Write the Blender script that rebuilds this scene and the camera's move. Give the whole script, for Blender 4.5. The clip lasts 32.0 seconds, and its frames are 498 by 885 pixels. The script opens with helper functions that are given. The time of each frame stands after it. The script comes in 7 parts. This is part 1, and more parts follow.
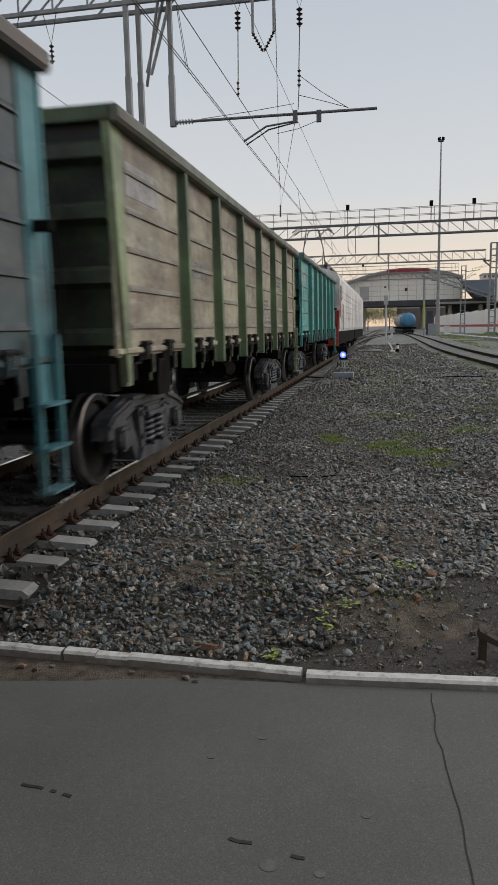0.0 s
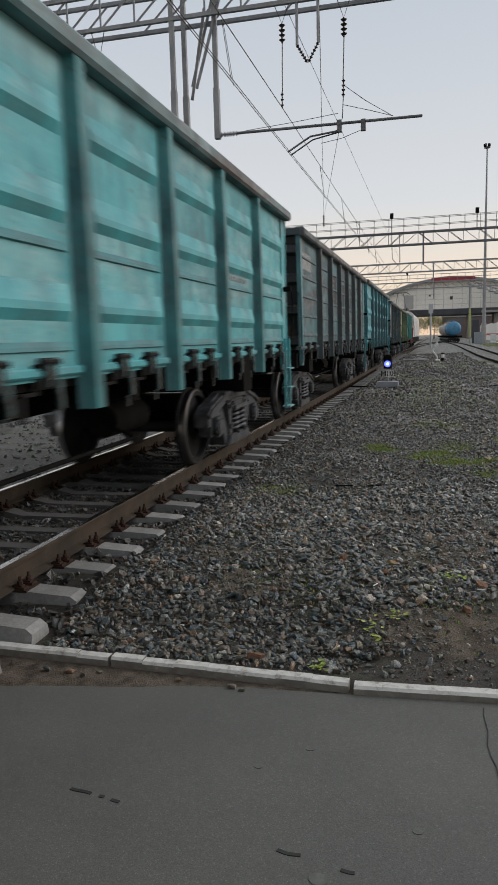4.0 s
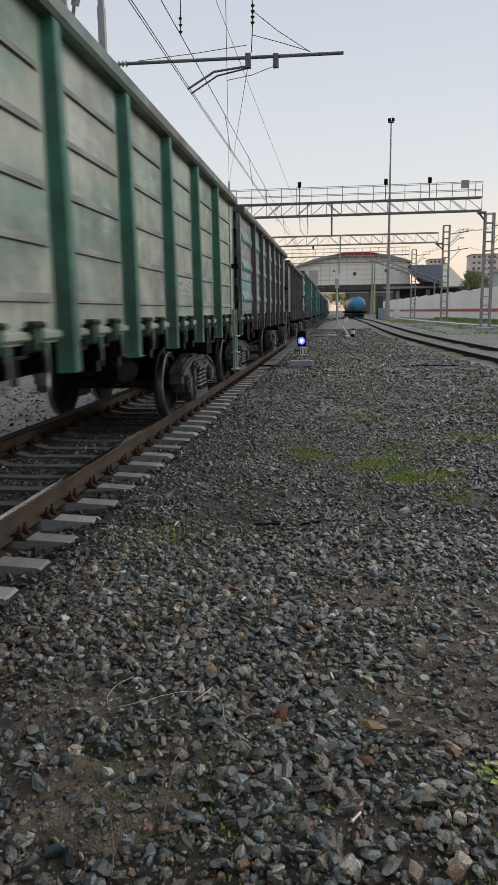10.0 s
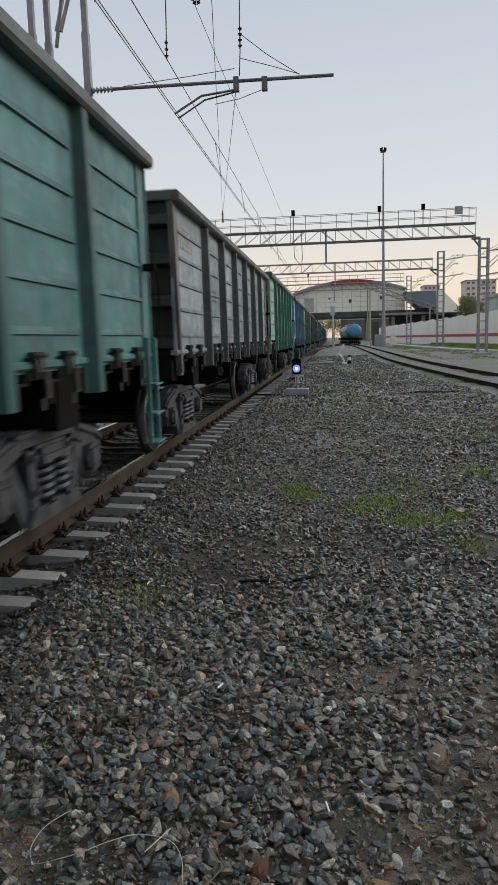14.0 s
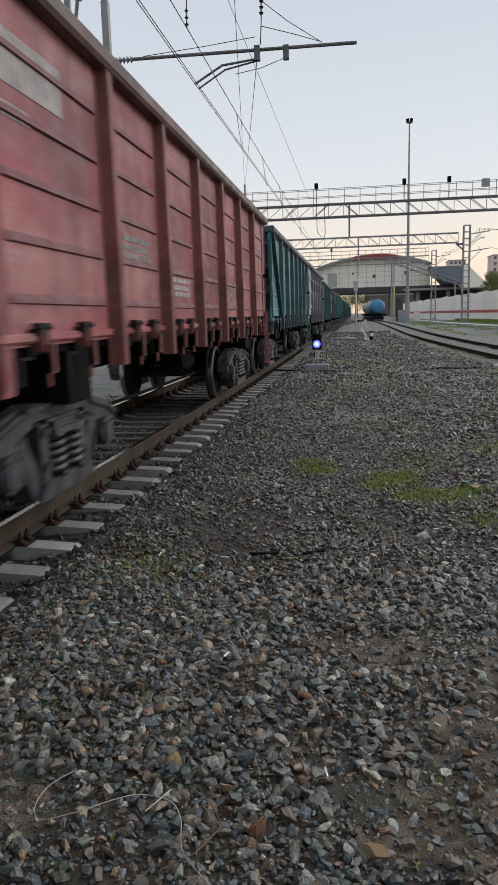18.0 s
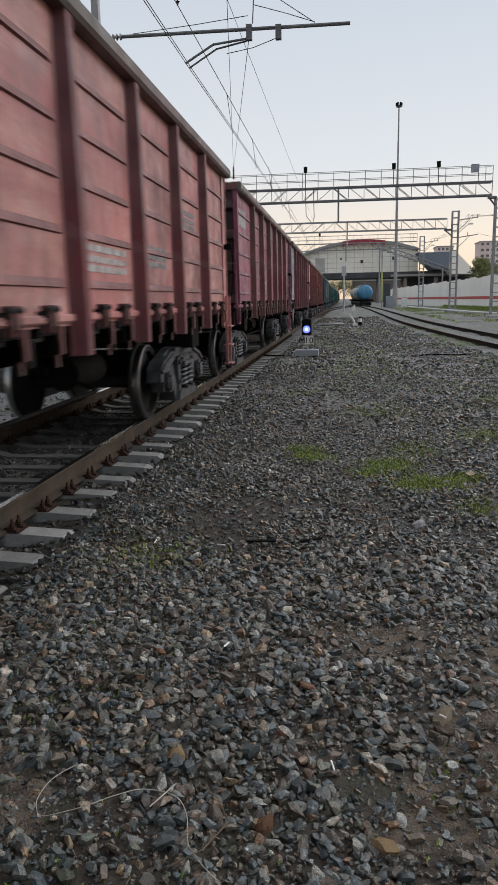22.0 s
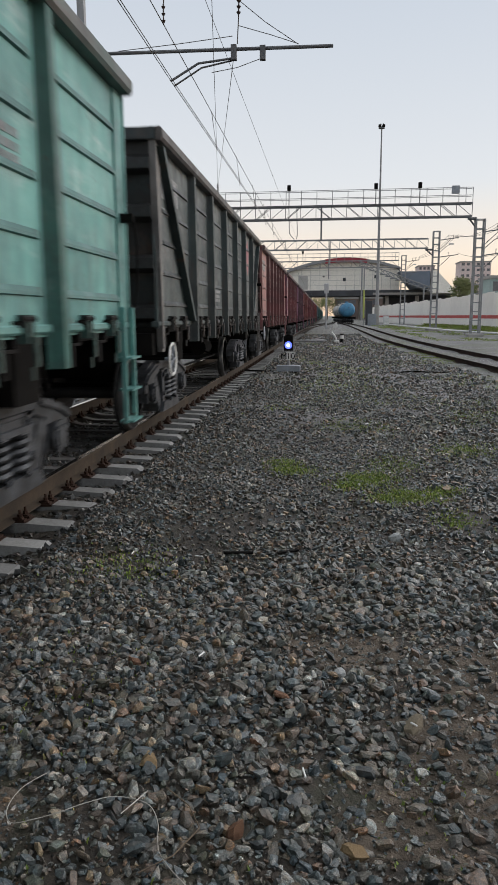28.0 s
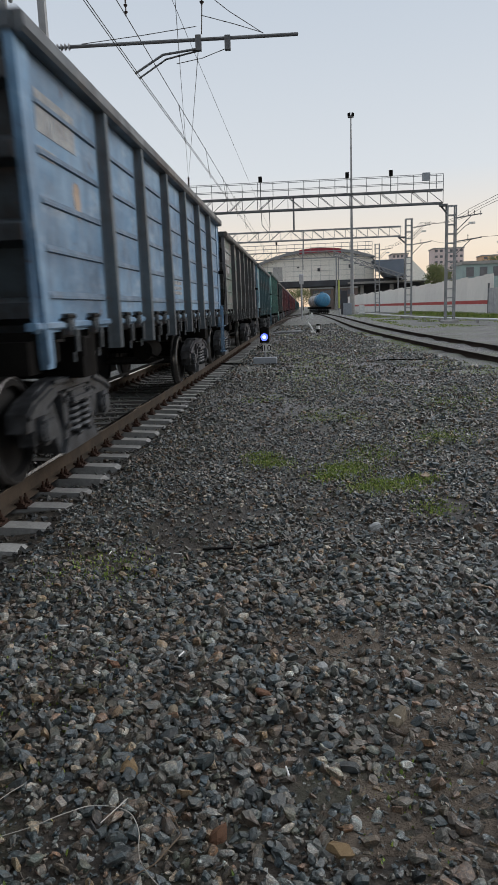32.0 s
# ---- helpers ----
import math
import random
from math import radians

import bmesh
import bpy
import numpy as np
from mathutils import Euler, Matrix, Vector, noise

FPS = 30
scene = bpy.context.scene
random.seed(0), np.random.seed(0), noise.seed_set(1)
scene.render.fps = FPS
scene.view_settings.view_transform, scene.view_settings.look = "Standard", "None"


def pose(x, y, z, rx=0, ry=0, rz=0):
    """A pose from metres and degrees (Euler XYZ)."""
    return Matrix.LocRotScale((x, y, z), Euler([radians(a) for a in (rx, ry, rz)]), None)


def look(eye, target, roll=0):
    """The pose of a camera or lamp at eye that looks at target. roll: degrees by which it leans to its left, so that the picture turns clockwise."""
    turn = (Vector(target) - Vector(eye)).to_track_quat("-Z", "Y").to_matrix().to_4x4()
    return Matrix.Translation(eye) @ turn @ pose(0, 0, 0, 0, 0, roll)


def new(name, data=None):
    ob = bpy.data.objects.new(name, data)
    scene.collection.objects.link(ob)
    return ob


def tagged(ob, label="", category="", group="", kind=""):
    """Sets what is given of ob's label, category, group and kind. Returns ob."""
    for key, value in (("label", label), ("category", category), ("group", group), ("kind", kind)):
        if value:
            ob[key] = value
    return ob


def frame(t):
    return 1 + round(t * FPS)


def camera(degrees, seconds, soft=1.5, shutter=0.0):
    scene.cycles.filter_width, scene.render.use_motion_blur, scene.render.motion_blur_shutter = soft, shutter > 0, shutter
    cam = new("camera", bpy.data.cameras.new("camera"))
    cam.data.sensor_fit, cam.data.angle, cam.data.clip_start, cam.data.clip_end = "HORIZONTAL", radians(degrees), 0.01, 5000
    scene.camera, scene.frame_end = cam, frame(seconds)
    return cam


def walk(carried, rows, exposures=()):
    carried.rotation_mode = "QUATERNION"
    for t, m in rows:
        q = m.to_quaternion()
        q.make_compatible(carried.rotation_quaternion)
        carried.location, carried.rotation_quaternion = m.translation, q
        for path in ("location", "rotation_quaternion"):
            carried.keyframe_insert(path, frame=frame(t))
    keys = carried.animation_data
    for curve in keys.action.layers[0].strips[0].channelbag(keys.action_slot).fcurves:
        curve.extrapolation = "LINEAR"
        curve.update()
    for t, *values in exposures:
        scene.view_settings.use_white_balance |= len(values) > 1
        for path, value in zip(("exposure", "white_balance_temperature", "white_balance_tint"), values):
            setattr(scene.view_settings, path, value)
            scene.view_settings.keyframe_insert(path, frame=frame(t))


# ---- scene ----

# ---------------------------------------------------------------- camera
cam = camera(38.6, 32.0, soft=1.0, shutter=0.3)
PATH = [
    (0, (2.988, -3.316, 1.558), (2.604, -1.379, 1.242), -1.23),
    (0.5, (2.977, -3.343, 1.555), (2.619, -1.401, 1.24), -1.32),
    (1, (2.995, -3.326, 1.548), (2.653, -1.38, 1.238), -1.41),
    (1.5, (3.035, -3.322, 1.551), (2.698, -1.372, 1.261), -1.61),
    (2, (3.045, -3.33, 1.559), (2.699, -1.381, 1.274), -1.71),
    (2.5, (3.028, -3.329, 1.556), (2.654, -1.384, 1.28), -1.72),
    (3, (2.996, -3.318, 1.552), (2.583, -1.38, 1.28), -1.74),
    (3.5, (2.953, -3.327, 1.55), (2.503, -1.398, 1.276), -1.65),
    (5.5, (3.011, -3.057, 1.513), (2.391, -1.184, 1.186), -1.82),
    (6, (2.896, -2.887, 1.496), (2.393, -0.978, 1.173), -1.67),
    (6.5, (2.895, -2.669, 1.465), (2.52, -0.736, 1.112), -2.02),
    (7, (2.947, -2.351, 1.412), (2.587, -0.423, 1.024), -2.52),
    (7.5, (2.876, -2.011, 1.382), (2.547, -0.077, 0.993), -2.80),
    (7.7, (2.831, -1.862, 1.423), (2.523, 0.077, 1.046), -3.00),
    (8, (2.787, -1.626, 1.492), (2.471, 0.317, 1.134), -2.80),
    (8.5, (2.77, -1.334, 1.506), (2.376, 0.599, 1.173), -2.73),
    (9, (2.701, -1.109, 1.495), (2.3, 0.816, 1.132), -2.13),
    (9.5, (2.577, -0.878, 1.503), (2.273, 1.067, 1.151), -1.50),
    (10, (2.52, -0.728, 1.509), (2.278, 1.224, 1.147), -0.87),
    (10.5, (2.562, -0.48, 1.498), (2.307, 1.477, 1.171), -1.38),
    (11, (2.585, -0.307, 1.497), (2.304, 1.645, 1.163), -1.89),
    (11.5, (2.536, -0.177, 1.479), (2.291, 1.775, 1.12), -1.97),
    (12, (2.465, -0.07, 1.494), (2.293, 1.897, 1.181), -2.05),
    (12.5, (2.448, -0.025, 1.492), (2.311, 1.951, 1.215), -3.14),
    (13, (2.489, -0.012, 1.504), (2.341, 1.964, 1.229), -3.34),
    (13.5, (2.525, -0.025, 1.499), (2.318, 1.944, 1.218), -1.96),
    (14, (2.549, -0.027, 1.499), (2.311, 1.938, 1.213), -1.67),
    (14.5, (2.56, -0.009, 1.492), (2.325, 1.958, 1.211), -1.57),
    (15, (2.566, 0.01, 1.489), (2.301, 1.969, 1.192), -1.38),
    (15.5, (2.565, 0.002, 1.487), (2.292, 1.961, 1.191), -1.29),
    (17.5, (2.608, -0.014, 1.477), (2.301, 1.936, 1.156), -1.50),
    (18, (2.616, -0.025, 1.475), (2.317, 1.922, 1.125), -1.59),
    (18.5, (2.598, -0.022, 1.473), (2.312, 1.922, 1.1), -1.79),
    (19, (2.538, -0.0, 1.479), (2.271, 1.944, 1.092), -1.68),
    (19.5, (2.486, 0.023, 1.48), (2.232, 1.966, 1.079), -1.58),
    (20, (2.463, 0.043, 1.477), (2.246, 1.993, 1.09), -1.46),
    (20.5, (2.445, 0.034, 1.479), (2.256, 1.99, 1.106), -1.35),
    (21, (2.491, 0.035, 1.484), (2.294, 1.989, 1.107), -1.26),
    (21.5, (2.535, 0.033, 1.472), (2.313, 1.983, 1.089), -1.16),
    (22, (2.537, 0.029, 1.476), (2.276, 1.973, 1.084), -1.08),
    (22.5, (2.555, 0.027, 1.469), (2.296, 1.971, 1.077), -1.28),
    (23, (2.563, 0.022, 1.471), (2.304, 1.968, 1.087), -1.38),
    (23.5, (2.585, 0.009, 1.471), (2.322, 1.958, 1.11), -1.68),
    (24, (2.59, 0.003, 1.47), (2.32, 1.954, 1.123), -1.58),
    (24.5, (2.57, 0.011, 1.464), (2.29, 1.961, 1.116), -1.19),
    (26.5, (2.582, 0.02, 1.458), (2.33, 1.976, 1.129), -0.48),
    (27, (2.584, 0.013, 1.459), (2.345, 1.972, 1.136), -0.27),
    (27.5, (2.576, -0.001, 1.464), (2.353, 1.96, 1.138), -0.27),
    (28, (2.565, -0.008, 1.461), (2.354, 1.95, 1.111), -0.26),
    (28.5, (2.557, 0.006, 1.46), (2.354, 1.964, 1.103), -0.36),
    (29, (2.568, 0.027, 1.465), (2.379, 1.985, 1.101), -0.55),
    (29.5, (2.591, 0.041, 1.469), (2.422, 2.001, 1.111), -0.95),
    (30, (2.609, 0.044, 1.462), (2.446, 2.006, 1.112), -1.55),
    (30.5, (2.605, 0.04, 1.463), (2.44, 2.003, 1.116), -1.95),
    (31, (2.608, 0.039, 1.459), (2.455, 2.002, 1.105), -2.14),
    (31.5, (2.604, 0.037, 1.462), (2.444, 1.997, 1.099), -2.14),
    (32, (2.594, 0.052, 1.455), (2.437, 2.011, 1.085), -2.04),
]
EXPOSURES = [(0, 0.10, 6500, 11), (3.5, 0.14, 6500, 11), (5.5, 0.5, 6550, 13), (6, 0.56, 6600, 13), (7, 0.12, 6450, 12), (8, 0.22, 6450, 12), (9, 0.38, 6400, 11), (10, 0.28, 6400, 11), (11, 0.30, 6400, 11), (13, 0.20, 6350, 10), (15.5, 0.20, 6350, 10), (18, 0.32, 6350, 11), (20, 0.36, 6350, 11), (22, 0.32, 6350, 11), (24, 0.32, 6350, 12), (27, 0.33, 6400, 11), (29, 0.30, 6350, 11), (30, 0.26, 6300, 10), (32, 0.20, 6250, 10)]
walk(cam, [(t, look(eye, target, roll)) for t, eye, target, roll in PATH], EXPOSURES)

# ---------------------------------------------------------------- sky and light
SUN_AZ = radians(62)      # from +y towards +x
SUN_EL = radians(4)
world = bpy.data.worlds.new("dusk_sky")
scene.world = world
world.use_nodes = True
wt = world.node_tree
wt.nodes.clear()
sky = wt.nodes.new("ShaderNodeTexSky")
sky.sky_type = "NISHITA"
sky.sun_disc = False
sky.sun_elevation = SUN_EL
sky.sun_rotation = SUN_AZ
sky.air_density, sky.dust_density, sky.ozone_density = 1.0, 2.0, 1.5
# thin even cloud over the clear dusk sky: paler and whiter with height
where = wt.nodes.new("ShaderNodeTexCoord")
split = wt.nodes.new("ShaderNodeSeparateXYZ")
veil = wt.nodes.new("ShaderNodeValToRGB")
for el, (p, c) in zip([veil.color_ramp.elements[0], veil.color_ramp.elements[1]] + [veil.color_ramp.elements.new(0.5) for _ in range(4)],
                      [(0.0, (0.78, 0.58, 0.40)), (1.0, (1.25, 1.32, 1.45)), (0.07, (0.76, 0.65, 0.53)), (0.17, (0.59, 0.605, 0.62)), (0.42, (0.45, 0.495, 0.55)), (0.6, (0.55, 0.62, 0.70))]):
    el.position, el.color = p, (*c, 1)
blend = wt.nodes.new("ShaderNodeMix")
blend.data_type, blend.blend_type = "RGBA", "ADD"
blend.inputs[0].default_value = 0.02
bg = wt.nodes.new("ShaderNodeBackground")
bg.inputs["Strength"].default_value = 1.0
wo = wt.nodes.new("ShaderNodeOutputWorld")
wt.links.new(where.outputs["Generated"], split.inputs[0])
wt.links.new(split.outputs["Z"], veil.inputs[0])
wt.links.new(veil.outputs[0], blend.inputs[6])
wt.links.new(sky.outputs[0], blend.inputs[7])
wt.links.new(blend.outputs[2], bg.inputs[0])
wt.links.new(bg.outputs[0], wo.inputs[0])

sun_data = bpy.data.lights.new("low_sun", "SUN")
sun_data.energy, sun_data.angle, sun_data.color = 1.5, radians(28), (1.0, 0.95, 0.91)
sun = new("low_sun", sun_data)
sun.matrix_world = look((math.sin(SUN_AZ) * 100, math.cos(SUN_AZ) * 100, 52), (0, 0, 0))


# ---------------------------------------------------------------- materials
def nodes_of(name):
    m = bpy.data.materials.new(name)
    m.use_nodes = True
    t = m.node_tree
    return m, t, t.nodes["Principled BSDF"]


def node(t, kind, **inputs):
    n = t.nodes.new(kind)
    for k, v in inputs.items():
        sock = n.inputs[k.replace("_", " ")]
        if hasattr(v, "is_output"):
            t.links.new(v, sock)
        else:
            sock.default_value = v
    return n


def ramp(t, fac, stops):
    n = t.nodes.new("ShaderNodeValToRGB")
    t.links.new(fac, n.inputs[0])
    e = n.color_ramp.elements
    while len(e) < len(stops):
        e.new(0.5)
    for el, (p, c) in zip(e, stops):
        el.position = p
        el.color = (*c, 1) if len(c) == 3 else c
    return n.outputs[0]


def mixc(t, fac, a, b, how="MIX"):
    n = t.nodes.new("ShaderNodeMix")
    n.data_type, n.blend_type = "RGBA", how
    for sock, v in ((n.inputs[0], fac), (n.inputs[6], a), (n.inputs[7], b)):
        if hasattr(v, "is_output"):
            t.links.new(v, sock)
        else:
            sock.default_value = (*v, 1) if isinstance(v, tuple) and len(v) == 3 else v
    return n.outputs[2]


def coords(t, kind="Object", scale=(1, 1, 1)):
    c = t.nodes.new("ShaderNodeTexCoord")
    mp = node(t, "ShaderNodeMapping", Vector=c.outputs[kind])
    mp.inputs["Scale"].default_value = scale
    return mp.outputs[0]


def noise_of(t, vec, scale, detail=4.0, rough=0.6):
    return node(t, "ShaderNodeTexNoise", Vector=vec, Scale=scale, Detail=detail, Roughness=rough).outputs["Fac"]


def bump(t, bsdf, height, strength, dist=0.01):
    b = node(t, "ShaderNodeBump", Height=height, Strength=strength, Distance=dist)
    t.links.new(b.outputs[0], bsdf.inputs["Normal"])


def surface(name, a, b, scale=4.0, rough=0.7, metal=0.0, fine=40.0, relief=0.2, dist=0.004, kind="Object", vary=0.0, spec=0.35):
    """A worn surface: two colours mixed at a large and a fine scale, with grain."""
    m, t, p = nodes_of(name)
    v = coords(t, kind)
    big = ramp(t, noise_of(t, v, scale), [(0.35, (0, 0, 0)), (0.65, (1, 1, 1))])
    small = noise_of(t, v, fine, 3.0)
    col = mixc(t, big, a, b)
    col = mixc(t, 0.35, col, ramp(t, small, [(0.3, (0.45, 0.45, 0.45)), (0.7, (1, 1, 1))]), "MULTIPLY")
    if vary:
        rnd = node(t, "ShaderNodeObjectInfo").outputs["Random"]
        col = mixc(t, 1.0, col, ramp(t, rnd, [(0, (1 - vary,) * 3), (1, (1, 1, 1))]), "MULTIPLY")
    t.links.new(col, p.inputs["Base Color"])
    p.inputs["Roughness"].default_value, p.inputs["Metallic"].default_value = rough, metal
    p.inputs["Specular IOR Level"].default_value = spec
    bump(t, p, small, relief, dist)
    return m


def glow(name, colour, strength):
    m, t, p = nodes_of(name)
    p.inputs["Base Color"].default_value = (*colour, 1)
    p.inputs["Emission Color"].default_value = (*colour, 1)
    p.inputs["Emission Strength"].default_value = strength
    return m


def wagon_paint(name, base, second, amount=0.35, dirt=0.5, seed=0.0, smear=0.5):
    """Old wagon paint: base coat, patches of another coat, rubbed pale places, rust streaks and grime."""
    m, t, p = nodes_of(name)
    c = t.nodes.new("ShaderNodeTexCoord")
    mp = node(t, "ShaderNodeMapping", Vector=c.outputs["Object"])
    mp.inputs["Location"].default_value = (seed * 3.1, seed * 7.7, seed * 1.3)
    v = mp.outputs[0]

    def squeezed(sy, sz):
        q = node(t, "ShaderNodeMapping", Vector=v)
        q.inputs["Scale"].default_value = (1, sy, sz)
        return q.outputs[0]
    broad, tall, fine = squeezed(0.35, 1.2), squeezed(3.2, 0.3), squeezed(9.0, 0.55)
    patch = ramp(t, noise_of(t, broad, 1.1, 8.0, 0.72), [(0.60 - amount * 0.4, (0, 0, 0)), (0.74 - amount * 0.4, (1, 1, 1))])
    col = mixc(t, patch, base, second)
    mean = sum(base) / 3
    pale = tuple(min(0.75, 0.10 + 0.55 * x + 0.75 * mean) for x in base)
    wipe = ramp(t, noise_of(t, broad, 2.6, 9.0, 0.78), [(0.54, (0, 0, 0)), (0.70, (smear, smear, smear))])
    col = mixc(t, wipe, col, pale)
    run = ramp(t, noise_of(t, tall, 1.6, 7.0, 0.72), [(0.48, (0, 0, 0)), (0.74, (dirt, dirt, dirt))])
    col = mixc(t, run, col, tuple(x * 0.30 + 0.012 for x in base))
    drip = ramp(t, noise_of(t, fine, 1.5, 5.0, 0.7), [(0.57, (0, 0, 0)), (0.72, (0.55, 0.55, 0.55))])
    col = mixc(t, drip, col, (0.085, 0.045, 0.028))
    blot = ramp(t, noise_of(t, v, 0.7, 6.0, 0.72), [(0.34, (0.42, 0.43, 0.46)), (0.5, (0.95, 0.95, 0.95)), (0.66, (1.35, 1.33, 1.3))])
    col = mixc(t, 0.9, col, blot, "MULTIPLY")
    rust = ramp(t, noise_of(t, v, 5.0, 9.0, 0.8), [(0.60, (0, 0, 0)), (0.66, (0.85, 0.85, 0.85))])
    col = mixc(t, rust, col, (0.075, 0.034, 0.02))
    t.links.new(col, p.inputs["Base Color"])
    rg = ramp(t, noise_of(t, v, 3.0, 5.0), [(0.3, (0.36, 0.36, 0.36)), (0.7, (0.72, 0.72, 0.72))])
    t.links.new(rg, p.inputs["Roughness"])
    bump(t, p, noise_of(t, v, 1.6, 7.0, 0.6), 0.35, 0.035)
    return m


M_RAIL = surface("rusty_rail_steel", (0.038, 0.031, 0.024), (0.066, 0.049, 0.035), 3, 0.85, 0.0, 60, spec=0.15)
M_RAILTOP = surface("polished_rail_head", (0.78, 0.77, 0.75), (0.62, 0.60, 0.58), 2, 0.24, 1.0, 80, 0.02, spec=0.8)
M_DARKRAIL = surface("dark_rusty_rail_steel", (0.022, 0.016, 0.013), (0.042, 0.028, 0.021), 3, 0.9, 0.0, 60, spec=0.1)
M_DULLTOP = surface("dull_rail_head", (0.16, 0.13, 0.11), (0.10, 0.08, 0.07), 2, 0.6, 0.3, 80, 0.02)
M_CLIP = surface("rusted_fastening", (0.032, 0.020, 0.016), (0.06, 0.034, 0.024), 6, 0.9, 0.0, 60, spec=0.1)
def sleeper_material():
    """Concrete; oil, brake dust and train shade darken its colour between and under the rails."""
    m, t, p = nodes_of("grey_sleeper_concrete")
    v = coords(t)
    col = mixc(t, ramp(t, noise_of(t, v, 3), [(0.35, (0, 0, 0)), (0.65, (1, 1, 1))]), (0.33, 0.325, 0.31), (0.22, 0.215, 0.20))
    col = mixc(t, 0.5, col, ramp(t, noise_of(t, v, 45, 3.0), [(0.3, (0.45, 0.45, 0.45)), (0.7, (1, 1, 1))]), "MULTIPLY")
    rnd = node(t, "ShaderNodeObjectInfo").outputs["Random"]
    col = mixc(t, 1.0, col, ramp(t, rnd, [(0, (0.65, 0.65, 0.65)), (1, (1, 1, 1))]), "MULTIPLY")
    across = node(t, "ShaderNodeMath")
    across.operation = "ABSOLUTE"
    t.links.new(node(t, "ShaderNodeSeparateXYZ", Vector=v).outputs["X"], across.inputs[0])
    jag = node(t, "ShaderNodeMath")
    jag.operation = "MULTIPLY_ADD"
    t.links.new(noise_of(t, v, 7, 5.0, 0.7), jag.inputs[0])
    jag.inputs[1].default_value = 0.25
    t.links.new(across.outputs[0], jag.inputs[2])
    # darkness below the train is put into this mask, with the oil
    stain = ramp(t, jag.outputs[0], [(0.95, (0.8, 0.8, 0.8)), (1.08, (0, 0, 0))])
    col = mixc(t, stain, col, (0.050, 0.044, 0.040))
    t.links.new(col, p.inputs["Base Color"])
    p.inputs["Roughness"].default_value = 0.9
    bump(t, p, noise_of(t, v, 45, 4.0), 0.5, 0.006)
    return m


M_SLEEPER = sleeper_material()
def kerb_material():
    m, t, p = nodes_of("worn_white_kerb")
    v = coords(t)
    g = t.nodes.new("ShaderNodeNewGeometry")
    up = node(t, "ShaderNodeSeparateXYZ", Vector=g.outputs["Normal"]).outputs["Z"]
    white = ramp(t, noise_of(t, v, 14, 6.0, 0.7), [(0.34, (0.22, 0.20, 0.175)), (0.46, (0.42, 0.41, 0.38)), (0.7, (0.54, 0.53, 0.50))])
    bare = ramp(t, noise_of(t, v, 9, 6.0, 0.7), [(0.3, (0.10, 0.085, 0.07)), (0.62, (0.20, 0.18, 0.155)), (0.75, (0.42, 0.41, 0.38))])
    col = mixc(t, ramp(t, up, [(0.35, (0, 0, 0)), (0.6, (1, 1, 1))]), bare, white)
    t.links.new(col, p.inputs["Base Color"])
    p.inputs["Roughness"].default_value = 0.85
    bump(t, p, noise_of(t, v, 40, 5.0), 0.6, 0.008)
    return m


M_KERB = kerb_material()
M_STEM = surface("dry_stem", (0.14, 0.105, 0.07), (0.08, 0.06, 0.045), 9, 0.9)
M_CORD = surface("pale_cord", (0.46, 0.44, 0.40), (0.26, 0.24, 0.21), 5, 0.85, 0, 50, 0.5, 0.006)
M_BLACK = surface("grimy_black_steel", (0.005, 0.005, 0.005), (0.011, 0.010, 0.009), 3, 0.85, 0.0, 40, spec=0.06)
M_BOGIE = surface("dusty_bogie_casting", (0.014, 0.015, 0.017), (0.066, 0.071, 0.078), 7, 0.5, 0.0, 40, 0.6, spec=0.45)
M_WHEEL = surface("dark_wheel_steel", (0.007, 0.007, 0.0075), (0.016, 0.0155, 0.0155), 4, 0.7, 0.0, 40, spec=0.2)
M_TREAD = surface("polished_wheel_rim", (0.42, 0.42, 0.43), (0.22, 0.22, 0.22), 4, 0.35, 1.0, 60, 0.05)
M_STEEL = surface("weathered_galvanised_steel", (0.30, 0.305, 0.31), (0.22, 0.225, 0.23), 2, 0.6, 0.1, 30)
M_DARKSTEEL = surface("dark_structural_steel", (0.16, 0.165, 0.17), (0.10, 0.10, 0.105), 2, 0.6, 0.1, 30)
M_PALESTEEL = surface("pale_painted_lattice_steel", (0.46, 0.47, 0.48), (0.34, 0.34, 0.35), 2, 0.6, 0.2, 30)
M_WIRE = surface("dark_copper_wire", (0.05, 0.045, 0.04), (0.07, 0.06, 0.05), 2, 0.6, 0.6, 30)
M_INSUL = surface("brown_insulator_glaze", (0.03, 0.02, 0.018), (0.05, 0.03, 0.025), 4, 0.3, 0, 40)
M_GREYINSUL = surface("grey_polymer_insulator", (0.28, 0.28, 0.29), (0.22, 0.22, 0.23), 4, 0.5, 0, 40)
M_BOX = surface("grey_painted_cabinet", (0.30, 0.33, 0.36), (0.24, 0.26, 0.29), 4, 0.6, 0.0, 40)
M_WHITE = surface("white_painted_metal", (0.75, 0.75, 0.73), (0.6, 0.6, 0.57), 6, 0.6, 0, 40)
M_BLUEGLOW = glow("blue_signal_lens", (0.10, 0.14, 1.0), 1.9)
M_BULB = glow("bright_signal_core", (0.62, 0.68, 1.0), 1.6)
M_CONC = surface("grey_concrete", (0.36, 0.35, 0.33), (0.28, 0.27, 0.25), 1.5, 0.9, 0, 20)
M_FENCE = surface("beige_fence_panel", (0.86, 0.83, 0.78), (0.80, 0.77, 0.72), 0.8, 0.8, 0, 15, vary=0.08)
M_FENCERED = surface("red_fence_stripe", (0.50, 0.09, 0.08), (0.42, 0.08, 0.07), 0.8, 0.8, 0, 15)


